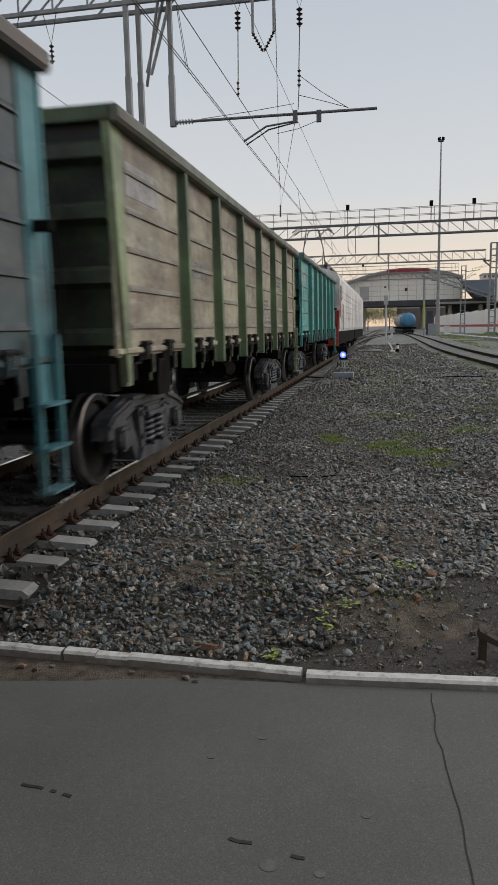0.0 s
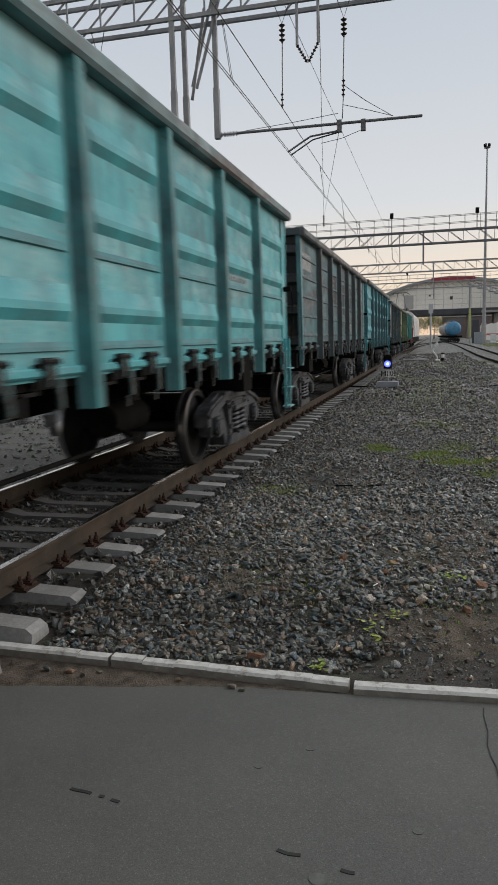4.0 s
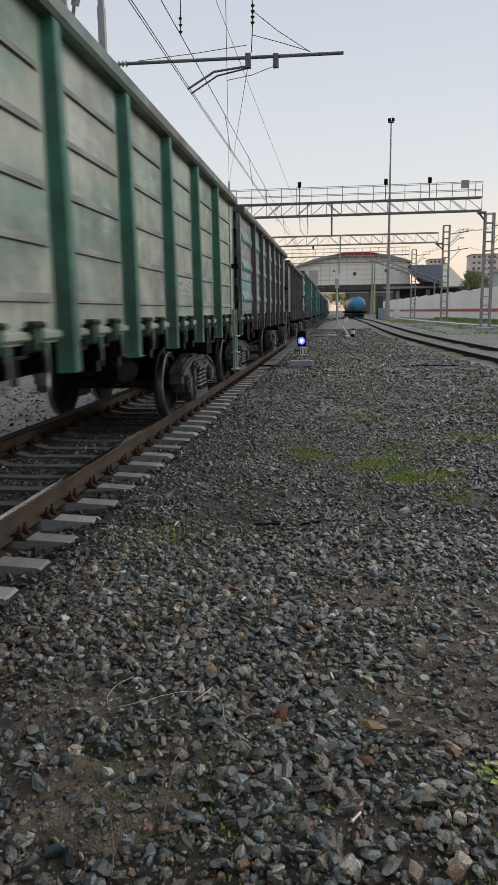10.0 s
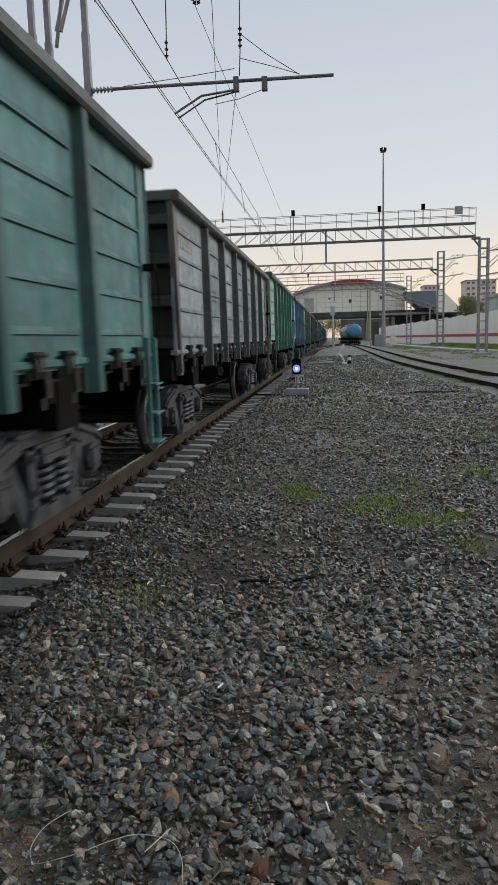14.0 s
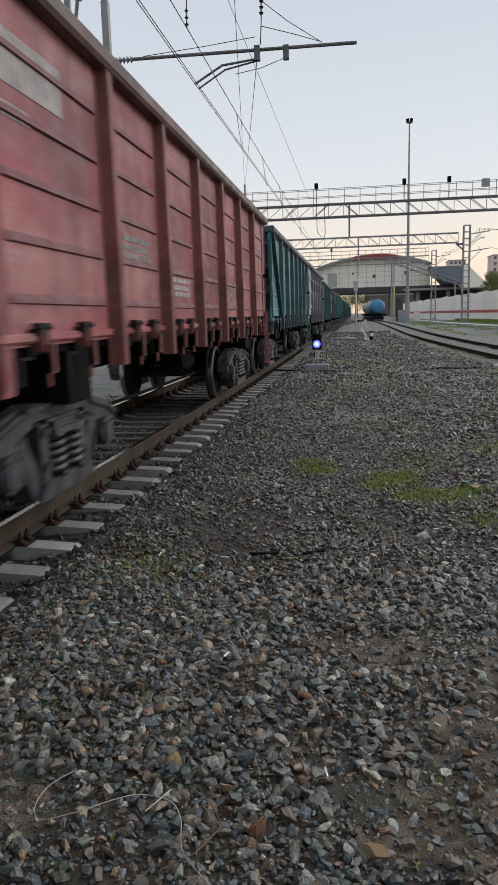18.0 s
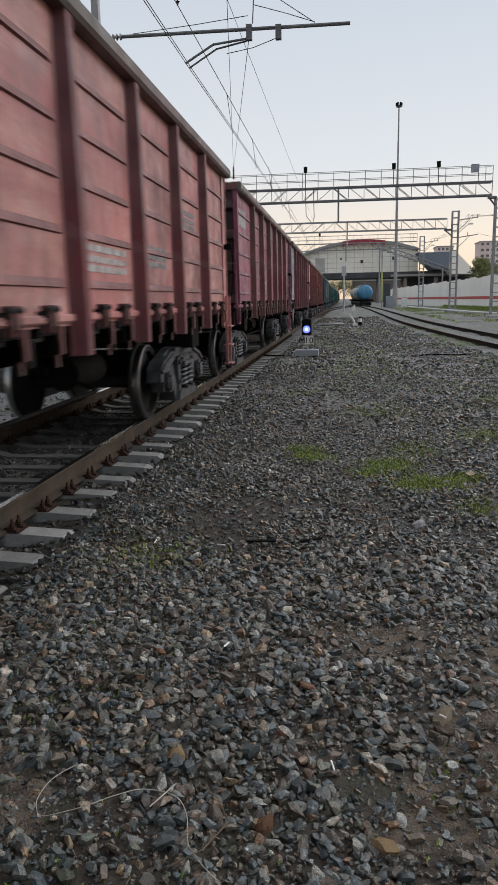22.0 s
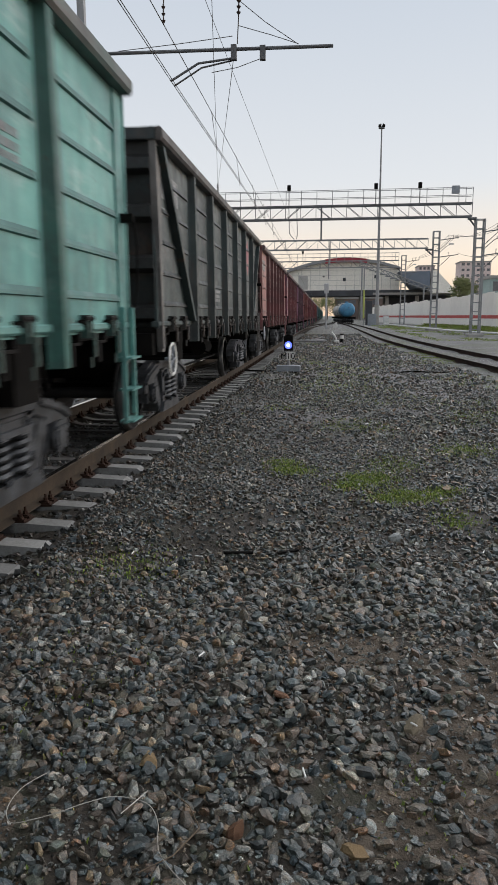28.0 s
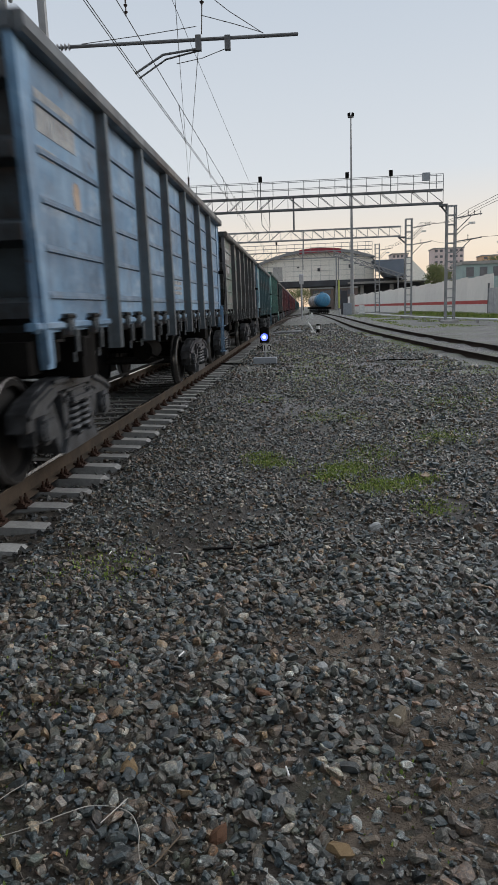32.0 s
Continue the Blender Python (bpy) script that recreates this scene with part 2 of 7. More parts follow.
def stone_material(name="crushed_stone", oil=0.0):
    m, t, p = nodes_of(name)
    g = t.nodes.new("ShaderNodeNewGeometry")
    own = node(t, "ShaderNodeObjectInfo").outputs["Random"]
    mix = node(t, "ShaderNodeMath")
    mix.operation = "ADD"
    t.links.new(g.outputs["Random Per Island"], mix.inputs[0])
    t.links.new(own, mix.inputs[1])
    part_of = node(t, "ShaderNodeMath")
    part_of.operation = "FRACT"
    t.links.new(mix.outputs[0], part_of.inputs[0])
    col = ramp(t, part_of.outputs[0], [
        (0.0, (0.009, 0.013, 0.015)), (0.10, (0.030, 0.043, 0.046)), (0.20, (0.080, 0.082, 0.074)), (0.30, (0.045, 0.031, 0.021)),
        (0.40, (0.118, 0.098, 0.074)), (0.50, (0.030, 0.047, 0.058)), (0.59, (0.112, 0.124, 0.126)), (0.66, (0.022, 0.026, 0.022)), (0.74, (0.098, 0.060, 0.038)), (0.82, (0.064, 0.070, 0.050)),
        (0.90, (0.20, 0.205, 0.194)), (0.94, (0.155, 0.085, 0.045)), (0.97, (0.20, 0.148, 0.085)), (1.0, (0.38, 0.375, 0.345))])
    v = coords(t)
    # grains of the rock at three sizes, cool and warm minerals, dust in the hollows
    col = mixc(t, 0.85, col, ramp(t, noise_of(t, v, 60, 6.0, 0.75), [(0.32, (0.38, 0.38, 0.38)), (0.52, (1.0, 1.0, 1.0)), (0.72, (2.0, 2.0, 1.95))]), "MULTIPLY")
    col = mixc(t, 0.8, col, ramp(t, noise_of(t, v, 230, 3.0, 0.75), [(0.36, (0.28, 0.28, 0.28)), (0.5, (0.86, 0.86, 0.86)), (0.66, (2.3, 2.3, 2.2))]), "MULTIPLY")
    col = mixc(t, 0.5, col, ramp(t, noise_of(t, v, 35, 3.0, 0.6), [(0.35, (0.72, 1.02, 1.12)), (0.5, (1.0, 1.0, 1.0)), (0.65, (1.35, 1.05, 0.78))]), "MULTIPLY")
    dust = ramp(t, noise_of(t, v, 22, 4.0, 0.6), [(0.55, (0, 0, 0)), (0.75, (0.45, 0.45, 0.45))])
    col = mixc(t, dust, col, (0.080, 0.062, 0.046))
    # the dark mix holds the shade under the train as well as oil
    if oil:
        col = mixc(t, oil, col, (0.012, 0.010, 0.009))
    t.links.new(col, p.inputs["Base Color"])
    p.inputs["Roughness"].default_value = 0.42
    p.inputs["Specular IOR Level"].default_value = 0.7
    bump(t, p, noise_of(t, v, 120, 5.0, 0.7), 0.7, 0.006)
    return m


def ground_material():
    """Fine ballast and dirt between the stones, with moss and brown earth; more trodden earth near the footway."""
    m, t, p = nodes_of("ballast_and_dirt")
    v = coords(t)
    vo = node(t, "ShaderNodeTexVoronoi", Vector=v, Scale=24.0, Randomness=1.0)
    stones = ramp(t, vo.outputs["Color"], [(0.0, (0.10, 0.102, 0.11)), (0.3, (0.21, 0.21, 0.218)), (0.5, (0.29, 0.288, 0.297)), (0.7, (0.28, 0.262, 0.252)), (1.0, (0.44, 0.44, 0.435))])
    gapf = ramp(t, vo.outputs["Distance"], [(0.25, (1, 1, 1)), (0.6, (0.22, 0.21, 0.20))])
    col = mixc(t, 1.0, stones, gapf, "MULTIPLY")
    soil = ramp(t, noise_of(t, v, 45, 6.0, 0.75), [(0.3, (0.010, 0.008, 0.006)), (0.55, (0.036, 0.028, 0.020)), (0.75, (0.105, 0.082, 0.060))])
    earth = ramp(t, noise_of(t, v, 0.8, 5.0, 0.65), [(0.54, (0, 0, 0)), (0.68, (0.8, 0.8, 0.8))])
    col = mixc(t, earth, col, soil)
    moss = ramp(t, noise_of(t, v, 0.33, 6.0, 0.7), [(0.46, (0, 0, 0)), (0.62, (0.62, 0.62, 0.62))])
    col = mixc(t, moss, col, ramp(t, noise_of(t, v, 25), [(0.3, (0.045, 0.060, 0.022)), (0.7, (0.115, 0.14, 0.055))]))
    along = node(t, "ShaderNodeSeparateXYZ", Vector=v).outputs["Y"]
    shift = node(t, "ShaderNodeMath")
    shift.operation = "MULTIPLY_ADD"
    t.links.new(along, shift.inputs[0])
    shift.inputs[1].default_value, shift.inputs[2].default_value = 1 / 24, 0.0
    near = ramp(t, shift.outputs[0], [(0.2, (1, 1, 1)), (0.6, (0, 0, 0))])
    dirty = ramp(t, noise_of(t, v, 2.2, 5.0, 0.7), [(0.55, (0, 0, 0)), (0.72, (0.5, 0.5, 0.5))])
    col = mixc(t, near, col, mixc(t, dirty, soil, (0.045, 0.055, 0.022)))
    col = mixc(t, 0.6, col, ramp(t, noise_of(t, v, 0.25, 3.0), [(0.35, (0.75, 0.72, 0.72)), (0.65, (1.15, 1.12, 1.1))]), "MULTIPLY")
    t.links.new(col, p.inputs["Base Color"])
    p.inputs["Roughness"].default_value = 0.65
    p.inputs["Specular IOR Level"].default_value = 0.4
    h = ramp(t, vo.outputs["Distance"], [(0.0, (1, 1, 1)), (0.7, (0, 0, 0))])
    bump(t, p, mixc(t, near, h, noise_of(t, v, 60, 5.0, 0.7)), 0.8, 0.02)
    return m


M_STONE = stone_material()
M_SHADEDOILSTONE = stone_material("shaded_oily_stone", 0.62)
M_OCHRE = surface("ochre_stone", (0.27, 0.19, 0.10), (0.17, 0.11, 0.055), 12, 0.8, 0, 90, 0.6, 0.006)
M_TAN = surface("tan_stone", (0.24, 0.20, 0.14), (0.17, 0.14, 0.10), 12, 0.8, 0, 90, 0.6, 0.006)
M_PALESTONE = surface("pale_quartz_stone", (0.40, 0.40, 0.385), (0.28, 0.29, 0.29), 14, 0.7, 0, 90, 0.6, 0.006)
M_RUSTSTONE = surface("rust_brown_stone", (0.19, 0.095, 0.05), (0.11, 0.06, 0.04), 12, 0.8, 0, 90, 0.6, 0.006)
M_GROUND = ground_material()


def asphalt_material():
    m, t, p = nodes_of("old_grey_asphalt")
    v = coords(t)
    col = ramp(t, noise_of(t, v, 160, 2.0, 0.7), [(0.3, (0.058, 0.058, 0.053)), (0.62, (0.092, 0.093, 0.084)), (0.80, (0.20, 0.20, 0.185))])
    col = mixc(t, 0.75, col, ramp(t, noise_of(t, v, 1.1, 5.0, 0.6), [(0.3, (0.72, 0.72, 0.72)), (0.7, (1.12, 1.1, 1.07))]), "MULTIPLY")
    spots = ramp(t, noise_of(t, v, 6.0, 4.0, 0.6), [(0.68, (0, 0, 0)), (0.80, (0.3, 0.3, 0.3))])
    col = mixc(t, spots, col, (0.045, 0.045, 0.044))
    t.links.new(col, p.inputs["Base Color"])
    p.inputs["Roughness"].default_value = 0.78
    bump(t, p, noise_of(t, v, 170, 3.0), 0.35, 0.003)
    return m


M_ASPHALT = asphalt_material()
M_STAIN = surface("asphalt_stain", (0.085, 0.087, 0.078), (0.12, 0.12, 0.11), 30, 0.8)
M_EARTH = surface("trodden_earth", (0.155, 0.125, 0.098), (0.060, 0.047, 0.036), 9, 0.95, 0, 90, 1.0, 0.02, spec=0.2)
M_CRACK = surface("tarred_crack", (0.02, 0.02, 0.02), (0.03, 0.03, 0.028), 5, 0.8)


def grass_material():
    m, t, p = nodes_of("short_green_grass")
    g = t.nodes.new("ShaderNodeNewGeometry")
    col = ramp(t, g.outputs["Random Per Island"], [(0.0, (0.075, 0.115, 0.020)), (0.5, (0.165, 0.235, 0.035)), (0.85, (0.26, 0.31, 0.055)), (1.0, (0.27, 0.23, 0.11))])
    t.links.new(col, p.inputs["Base Color"])
    p.inputs["Roughness"].default_value = 0.7
    return m


M_GRASS = grass_material()


# ---------------------------------------------------------------- mesh helpers
class Build:
    """Collects plain solids and turns them into one mesh."""

    def __init__(self):
        self.v, self.f = [], []

    def add(self, verts, faces):
        n = len(self.v)
        self.v += [tuple(p) for p in verts]
        self.f += [tuple(i + n for i in f) for f in faces]
        return self

    def box(self, x0, x1, y0, y1, z0, z1):
        return self.add([(x0, y0, z0), (x1, y0, z0), (x1, y1, z0), (x0, y1, z0), (x0, y0, z1), (x1, y0, z1), (x1, y1, z1), (x0, y1, z1)],
                        [(0, 3, 2, 1), (4, 5, 6, 7), (0, 1, 5, 4), (1, 2, 6, 5), (2, 3, 7, 6), (3, 0, 4, 7)])

    def cbox(self, x0, x1, y0, y1, z0, z1, c=0.01):
        """A box with its long edges chamfered round the z axis and a bevelled top."""
        ring = [(x0 + c, y0), (x1 - c, y0), (x1, y0 + c), (x1, y1 - c), (x1 - c, y1), (x0 + c, y1), (x0, y1 - c), (x0, y0 + c)]
        inner = [(x0 + 2 * c, y0 + c), (x1 - 2 * c, y0 + c), (x1 - c, y0 + 2 * c), (x1 - c, y1 - 2 * c), (x1 - 2 * c, y1 - c), (x0 + 2 * c, y1 - c), (x0 + c, y1 - 2 * c), (x0 + c, y0 + 2 * c)]
        vs = [(x, y, z0) for x, y in ring] + [(x, y, z1 - c) for x, y in ring] + [(x, y, z1) for x, y in inner]
        fs = [tuple(range(7, -1, -1)), tuple(range(16, 24))]
        for k in (0, 8):
            fs += [(k + i, k + (i + 1) % 8, k + 8 + (i + 1) % 8, k + 8 + i) for i in range(8)]
        return self.add(vs, fs)

    def prism(self, ring, axis, a, b):
        """A closed outline, given in the two other axes in order, drawn out along axis from a to b."""
        def at(p, h):
            q = list(p)
            q.insert(axis, h)
            return tuple(q)
        n = len(ring)
        vs = [at(p, a) for p in ring] + [at(p, b) for p in ring]
        return self.add(vs, [tuple(range(n - 1, -1, -1)), tuple(range(n, 2 * n))] + [(i, (i + 1) % n, n + (i + 1) % n, n + i) for i in range(n)])

    def bar(self, p, q, r, n=6, r2=None):
        """A round bar from p to q."""
        p, q = Vector(p), Vector(q)
        d = (q - p).normalized()
        u = d.orthogonal().normalized()
        w = d.cross(u)
        r2 = r if r2 is None else r2
        vs = [p + (u * math.cos(2 * math.pi * i / n) + w * math.sin(2 * math.pi * i / n)) * r for i in range(n)]
        vs += [q + (u * math.cos(2 * math.pi * i / n) + w * math.sin(2 * math.pi * i / n)) * r2 for i in range(n)]
        return self.add(vs, [tuple(range(n - 1, -1, -1)), tuple(range(n, 2 * n))] + [(i, (i + 1) % n, n + (i + 1) % n, n + i) for i in range(n)])

    def pipe(self, pts, r, n=6):
        """One unbroken round tube through the points."""
        pts = [Vector(q) for q in pts]
        vs, u = [], None
        for i, c in enumerate(pts):
            d = (pts[min(i + 1, len(pts) - 1)] - pts[max(i - 1, 0)]).normalized()
            u = d.orthogonal().normalized() if u is None else (u - d * u.dot(d)).normalized()
            w = d.cross(u)
            vs += [c + (u * math.cos(2 * math.pi * k / n) + w * math.sin(2 * math.pi * k / n)) * r for k in range(n)]
        m = len(pts)
        fs = [(i * n + k, i * n + (k + 1) % n, (i + 1) * n + (k + 1) % n, (i + 1) * n + k) for i in range(m - 1) for k in range(n)]
        return self.add(vs, fs + [tuple(range(n - 1, -1, -1)), tuple(range((m - 1) * n, m * n))])

    def lathe(self, profile, axis=2, at=(0, 0, 0), n=20, cap=True):
        """Radius and height pairs turned round an axis."""
        vs = []
        for r, h in profile:
            for i in range(n):
                a = 2 * math.pi * i / n
                p = [r * math.cos(a), r * math.sin(a)]
                p.insert(axis, h)
                vs.append(tuple(p[k] + at[k] for k in range(3)))
        fs = []
        for k in range(len(profile) - 1):
            fs += [(k * n + i, k * n + (i + 1) % n, (k + 1) * n + (i + 1) % n, (k + 1) * n + i) for i in range(n)]
        if cap:
            fs += [tuple(range(n - 1, -1, -1)), tuple(range((len(profile) - 1) * n, len(profile) * n))]
        return self.add(vs, fs)

    def mesh(self, name, smooth=False):
        me = bpy.data.meshes.new(name)
        me.from_pydata(self.v, [], self.f)
        bm = bmesh.new()
        bm.from_mesh(me)
        bmesh.ops.recalc_face_normals(bm, faces=bm.faces)
        bm.to_mesh(me)
        bm.free()
        if smooth:
            me.shade_smooth()
            me.set_sharp_from_angle(angle=radians(38))
        return me


def put(name, me, material, parent=None, label="", at=None):
    """An object on a mesh, with a material of its own."""
    ob = new(name, me)
    if not me.materials:
        me.materials.append(None)
    ob.material_slots[0].link = "OBJECT"
    ob.material_slots[0].material = material
    if parent:
        ob.parent = parent
    if at is not None:
        ob.matrix_basis = at
    if label:
        ob["label"] = label
    return ob


def part(name, build, material, parent=None, label="", smooth=False, at=None):
    return put(name, build.mesh(name, smooth), material, parent, label, at)


def thing(name, label, category, group="", kind="", at=None):
    ob = new(name)
    if at is not None:
        ob.matrix_basis = at
    return tagged(ob, label, category, group, kind)

# ---------------------------------------------------------------- ground
def ground_height(x, y):
    """Level ballast, lower towards the footway."""
    k = min(max((1.6 - y) / 1.1, 0.0), 1.0)
    k = k * k * (3 - 2 * k)
    bed = min(max((0.9 - x) / 0.5, 0.0), 1.0)
    low = 0.15 if y < 0.30 else 0.0
    return -0.135 * (1 - k) - 0.31 * k - 0.12 * bed * (1 - k) - low


def ground_sheet():
    xs = [-3000, -600, -150, -60, -20, -8] + [-4 + 0.25 * i for i in range(60)] + [12, 16, 24, 40, 80, 200, 700, 3000]
    ys = [-600, -100, -30, -10, -4, -2, -1, 0.0, 0.28, 0.31, 0.4, 0.5, 0.6] + [0.7 + 0.2 * i for i in range(85)] + [18 + i for i in range(22)] + [42, 46, 52, 60, 80, 120, 200, 400, 900, 3000]
    vs, fs = [], []
    for y in ys:
        for x in xs:
            near = -4 <= x <= 11 and 0.6 < y < 40
            vs.append((x, y, ground_height(x, y) + (0.05 * (noise.noise((x * 0.9, y * 0.9, 0)) + 0.4 * noise.noise((x * 3, y * 3, 5))) if near else 0)))
    n = len(xs)
    for j in range(len(ys) - 1):
        fs += [(j * n + i, j * n + i + 1, (j + 1) * n + i + 1, (j + 1) * n + i) for i in range(n - 1)]
    me = bpy.data.meshes.new("ground")
    me.from_pydata(vs, [], fs)
    me.shade_smooth()
    return tagged(put("ground", me, M_GROUND), "dark grey ballast and trodden dirt", "ground", kind="structure")


ground_sheet()


# asphalt footway and its kerb
def footway():
    b = Build()
    ring = [(-6, -14), (14, -14), (14, 0.50), (4.2, 0.32), (2.6, 0.21), (1.95, 0.17), (1.65, 0.12), (1.4, 0.06), (1.1, 0.01), (0.86, -0.03), (0.5, -0.12), (-6, -0.62)]
    b.prism(ring, 2, -0.6, -0.315)
    return tagged(part("footway", b, M_ASPHALT), "old grey asphalt footway with fine cracks", "pavement", kind="structure")


footway()
tagged(part("dirt_strip", Build().prism([(-6, -0.67), (0.4, -0.22), (1.2, -0.02), (2.62, 0.15), (2.62, 0.28), (-6, 0.35)], 2, -0.5, -0.325), M_EARTH), "narrow strip of trodden dirt along the kerb", "dirt", kind="structure")


def kerb():
    k = thing("kerb", "low white-painted concrete kerb with worn edges", "kerb", kind="structure")
    for x0, x1, y0, y1 in ((-3.2, -0.32, 0.34, 0.31), (-0.3, 1.13, 0.31, 0.28), (1.15, 2.54, 0.28, 0.235), (2.57, 4.2, 0.21, 0.32), (4.23, 7.2, 0.32, 0.50)):
        b = Build()
        c = 0.012
        n = 7
        for i in range(n):
            a0, a1 = i / n, (i + 1) / n
            xa, xb = x0 + (x1 - x0) * a0, x0 + (x1 - x0) * a1
            ya, yb = y0 + (y1 - y0) * a0, y0 + (y1 - y0) * a1
            j = 0.008 * noise.noise((xa * 4, 1, 2))
            prof = [(0.0, -0.55), (0.0, -0.285 + j), (c, -0.27 + j), (0.068, -0.27 + j), (0.08, -0.285 + j), (0.08, -0.55)]
            vs = [(xa, ya + p, z) for p, z in prof] + [(xb, yb + p, z) for p, z in prof]
            b.add(vs, [(q, q + 1, 7 + q, 6 + q) for q in range(5)] + [(0, 5, 4, 3, 2, 1), (6, 7, 8, 9, 10, 11)])
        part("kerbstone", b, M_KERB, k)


kerb()


def strip(name, pts, w, z, material, label, category):
    b = Build()
    for (xa, ya), (xb, yb) in zip(pts, pts[1:]):
        d = Vector((xb - xa, yb - ya))
        s = Vector((-d.y, d.x)).normalized() * w / 2
        b.prism([(xa + s.x, ya + s.y), (xb + s.x, yb + s.y), (xb - s.x, yb - s.y), (xa - s.x, ya - s.y)], 2, z - 0.01, z)
    return tagged(part(name, b, material), label, category, kind="structure")


rng = random.Random(4)
pts = [(3.22, 0.20), (3.215, 0.12), (3.225, -0.02), (3.215, -0.14), (3.222, -0.22), (3.24, -0.3), (3.245, -0.42), (3.26, -0.58), (3.275, -0.7), (3.28, -0.81), (3.278, -0.92), (3.285, -1.01), (3.29, -1.2), (3.30, -2.0)]
strip("asphalt_crack", pts, 0.0055, -0.3125, M_CRACK, "thin dark crack in the asphalt", "crack")
for tar in ([(1.49, -0.83), (1.52, -0.836), (1.56, -0.836), (1.59, -0.842)], [(1.63, -0.85), (1.655, -0.852)], [(1.69, -0.862), (1.73, -0.87)], [(2.42, -1.0), (2.46, -1.012), (2.51, -1.01)], [(2.66, -1.05), (2.69, -1.056), (2.71, -1.055)]):
    strip("tar_streak", tar, 0.016, -0.312, M_CRACK, "short black tar streak on the asphalt", "tar streak")
for i, (x, y, r) in enumerate(((2.43, -0.33, 0.03), (2.23, -0.51, 0.03), (2.77, -1.12, 0.03), (2.92, -0.79, 0.03), (2.59, -1.11, 0.05))):
    ring = [(x + r * (0.7 + 0.4 * noise.noise((k, i, 3.0))) * math.cos(k * 0.7), y + 0.6 * r * math.sin(k * 0.7)) for k in range(9)]
    tagged(part("asphalt_stain", Build().prism(ring, 2, -0.32, -0.3125), M_STAIN), "faint dark stain on the asphalt", "stain", kind="structure")

# ---------------------------------------------------------------- tracks
def rail_mesh(y0, y1):
    prof = [(-0.075, -0.18), (0.075, -0.18), (0.075, -0.168), (0.012, -0.145), (0.009, -0.045), (0.036, -0.032), (0.0375, -0.008), (0.030, -0.002), (-0.030, -0.002), (-0.0375, -0.008), (-0.036, -0.032), (-0.009, -0.045), (-0.012, -0.145), (-0.075, -0.168)]
    return Build().prism(prof, 1, y0, y1)


def sleeper_mesh():
    """A prestressed sleeper: raised rail seats, waist, sloping ends."""
    b = Build()
    prof = [(-1.35, -0.235), (-1.30, -0.2), (-0.98, -0.185), (-0.62, -0.185), (-0.45, -0.225), (0.45, -0.225), (0.62, -0.185), (0.98, -0.185), (1.30, -0.2), (1.35, -0.235)]
    vs, n = [], len(prof)
    for x, z in prof:
        w = 0.09 if abs(x) > 0.5 else 0.075
        vs += [(x, -w, z), (x, w, z), (x, w + 0.045, -0.40), (x, -w - 0.045, -0.40)]
    fs = []
    for i in range(n - 1):
        k = 4 * i
        fs += [(k + q, k + (q + 1) % 4, k + 4 + (q + 1) % 4, k + 4 + q) for q in range(4)]
    fs += [(0, 1, 2, 3), (4 * n - 1, 4 * n - 2, 4 * n - 3, 4 * n - 4)]
    return b.add(vs, fs).mesh("sleeper")


def fastening_mesh():
    """Clip, bolt and nut beside a rail foot."""
    b = Build()
    for y in (-0.055, 0.055):
        b.box(0.07, 0.15, y - 0.03, y + 0.03, -0.185, -0.16)
        b.box(0.05, 0.13, y - 0.022, y + 0.022, -0.165, -0.148)
        b.bar((0.105, y, -0.16), (0.105, y, -0.085), 0.011, 6)
        b.bar((0.105, y, -0.145), (0.105, y, -0.118), 0.021, 6)
    b.box(0.06, 0.17, -0.09, 0.09, -0.195, -0.178)
    return b.mesh("fastening")


SLEEPER, FASTENING = sleeper_mesh(), fastening_mesh()
SPACING = 0.5435


def track(cx, y0, y1, label, near=True):
    tr = thing("railway_track", label, "railway track", kind="structure", at=pose(cx, 0, 0))
    for s in (-1, 1):
        r = part("rail", rail_mesh(y0, y1), M_RAIL, tr, "rust-brown rail", at=pose(s * 0.7975, 0, 0))
        part("rail_head", Build().box(-0.027, 0.027, y0, y1, -0.004, 0.0), M_RAILTOP, r, "bright worn running surface")
    count = int((y1 - y0) / SPACING)
    shown = 0
    for i in range(count):
        y = 4.875 - SPACING * round((4.875 - y0) / SPACING) + SPACING * i
        if near and -3 < y < 130 or not near and 12 < y < 72:
            put("sleeper", SLEEPER, M_SLEEPER, tr, at=pose(0, y, rng.uniform(-0.006, 0.006), 0, 0, rng.uniform(-0.7, 0.7)))
            if near and y < 34:
                put("fastening", FASTENING, M_CLIP, tr, at=pose(0.7975, y, 0))
                put("fastening", FASTENING, M_CLIP, tr, at=pose(0.7975, y, 0, 0, 0, 180))
                if y < 22:
                    put("fastening", FASTENING, M_CLIP, tr, at=pose(-0.7975, y, 0))
    return tr


TRACK_X = -0.7975
track(TRACK_X, -60, 600, "straight main-line track of rusty rails on pale concrete sleepers")


# ---------------------------------------------------------------- wagons
PITCH, BODY = 13.884, 12.62         # coupling pitch and body length
BAYS = [0, 2.24, 3.92, 5.59, 7.26, 8.91, 10.58, BODY]
WHEEL_R, BOGIE_Y, AXLE = 0.475, 4.325, 0.92
MESH = {}


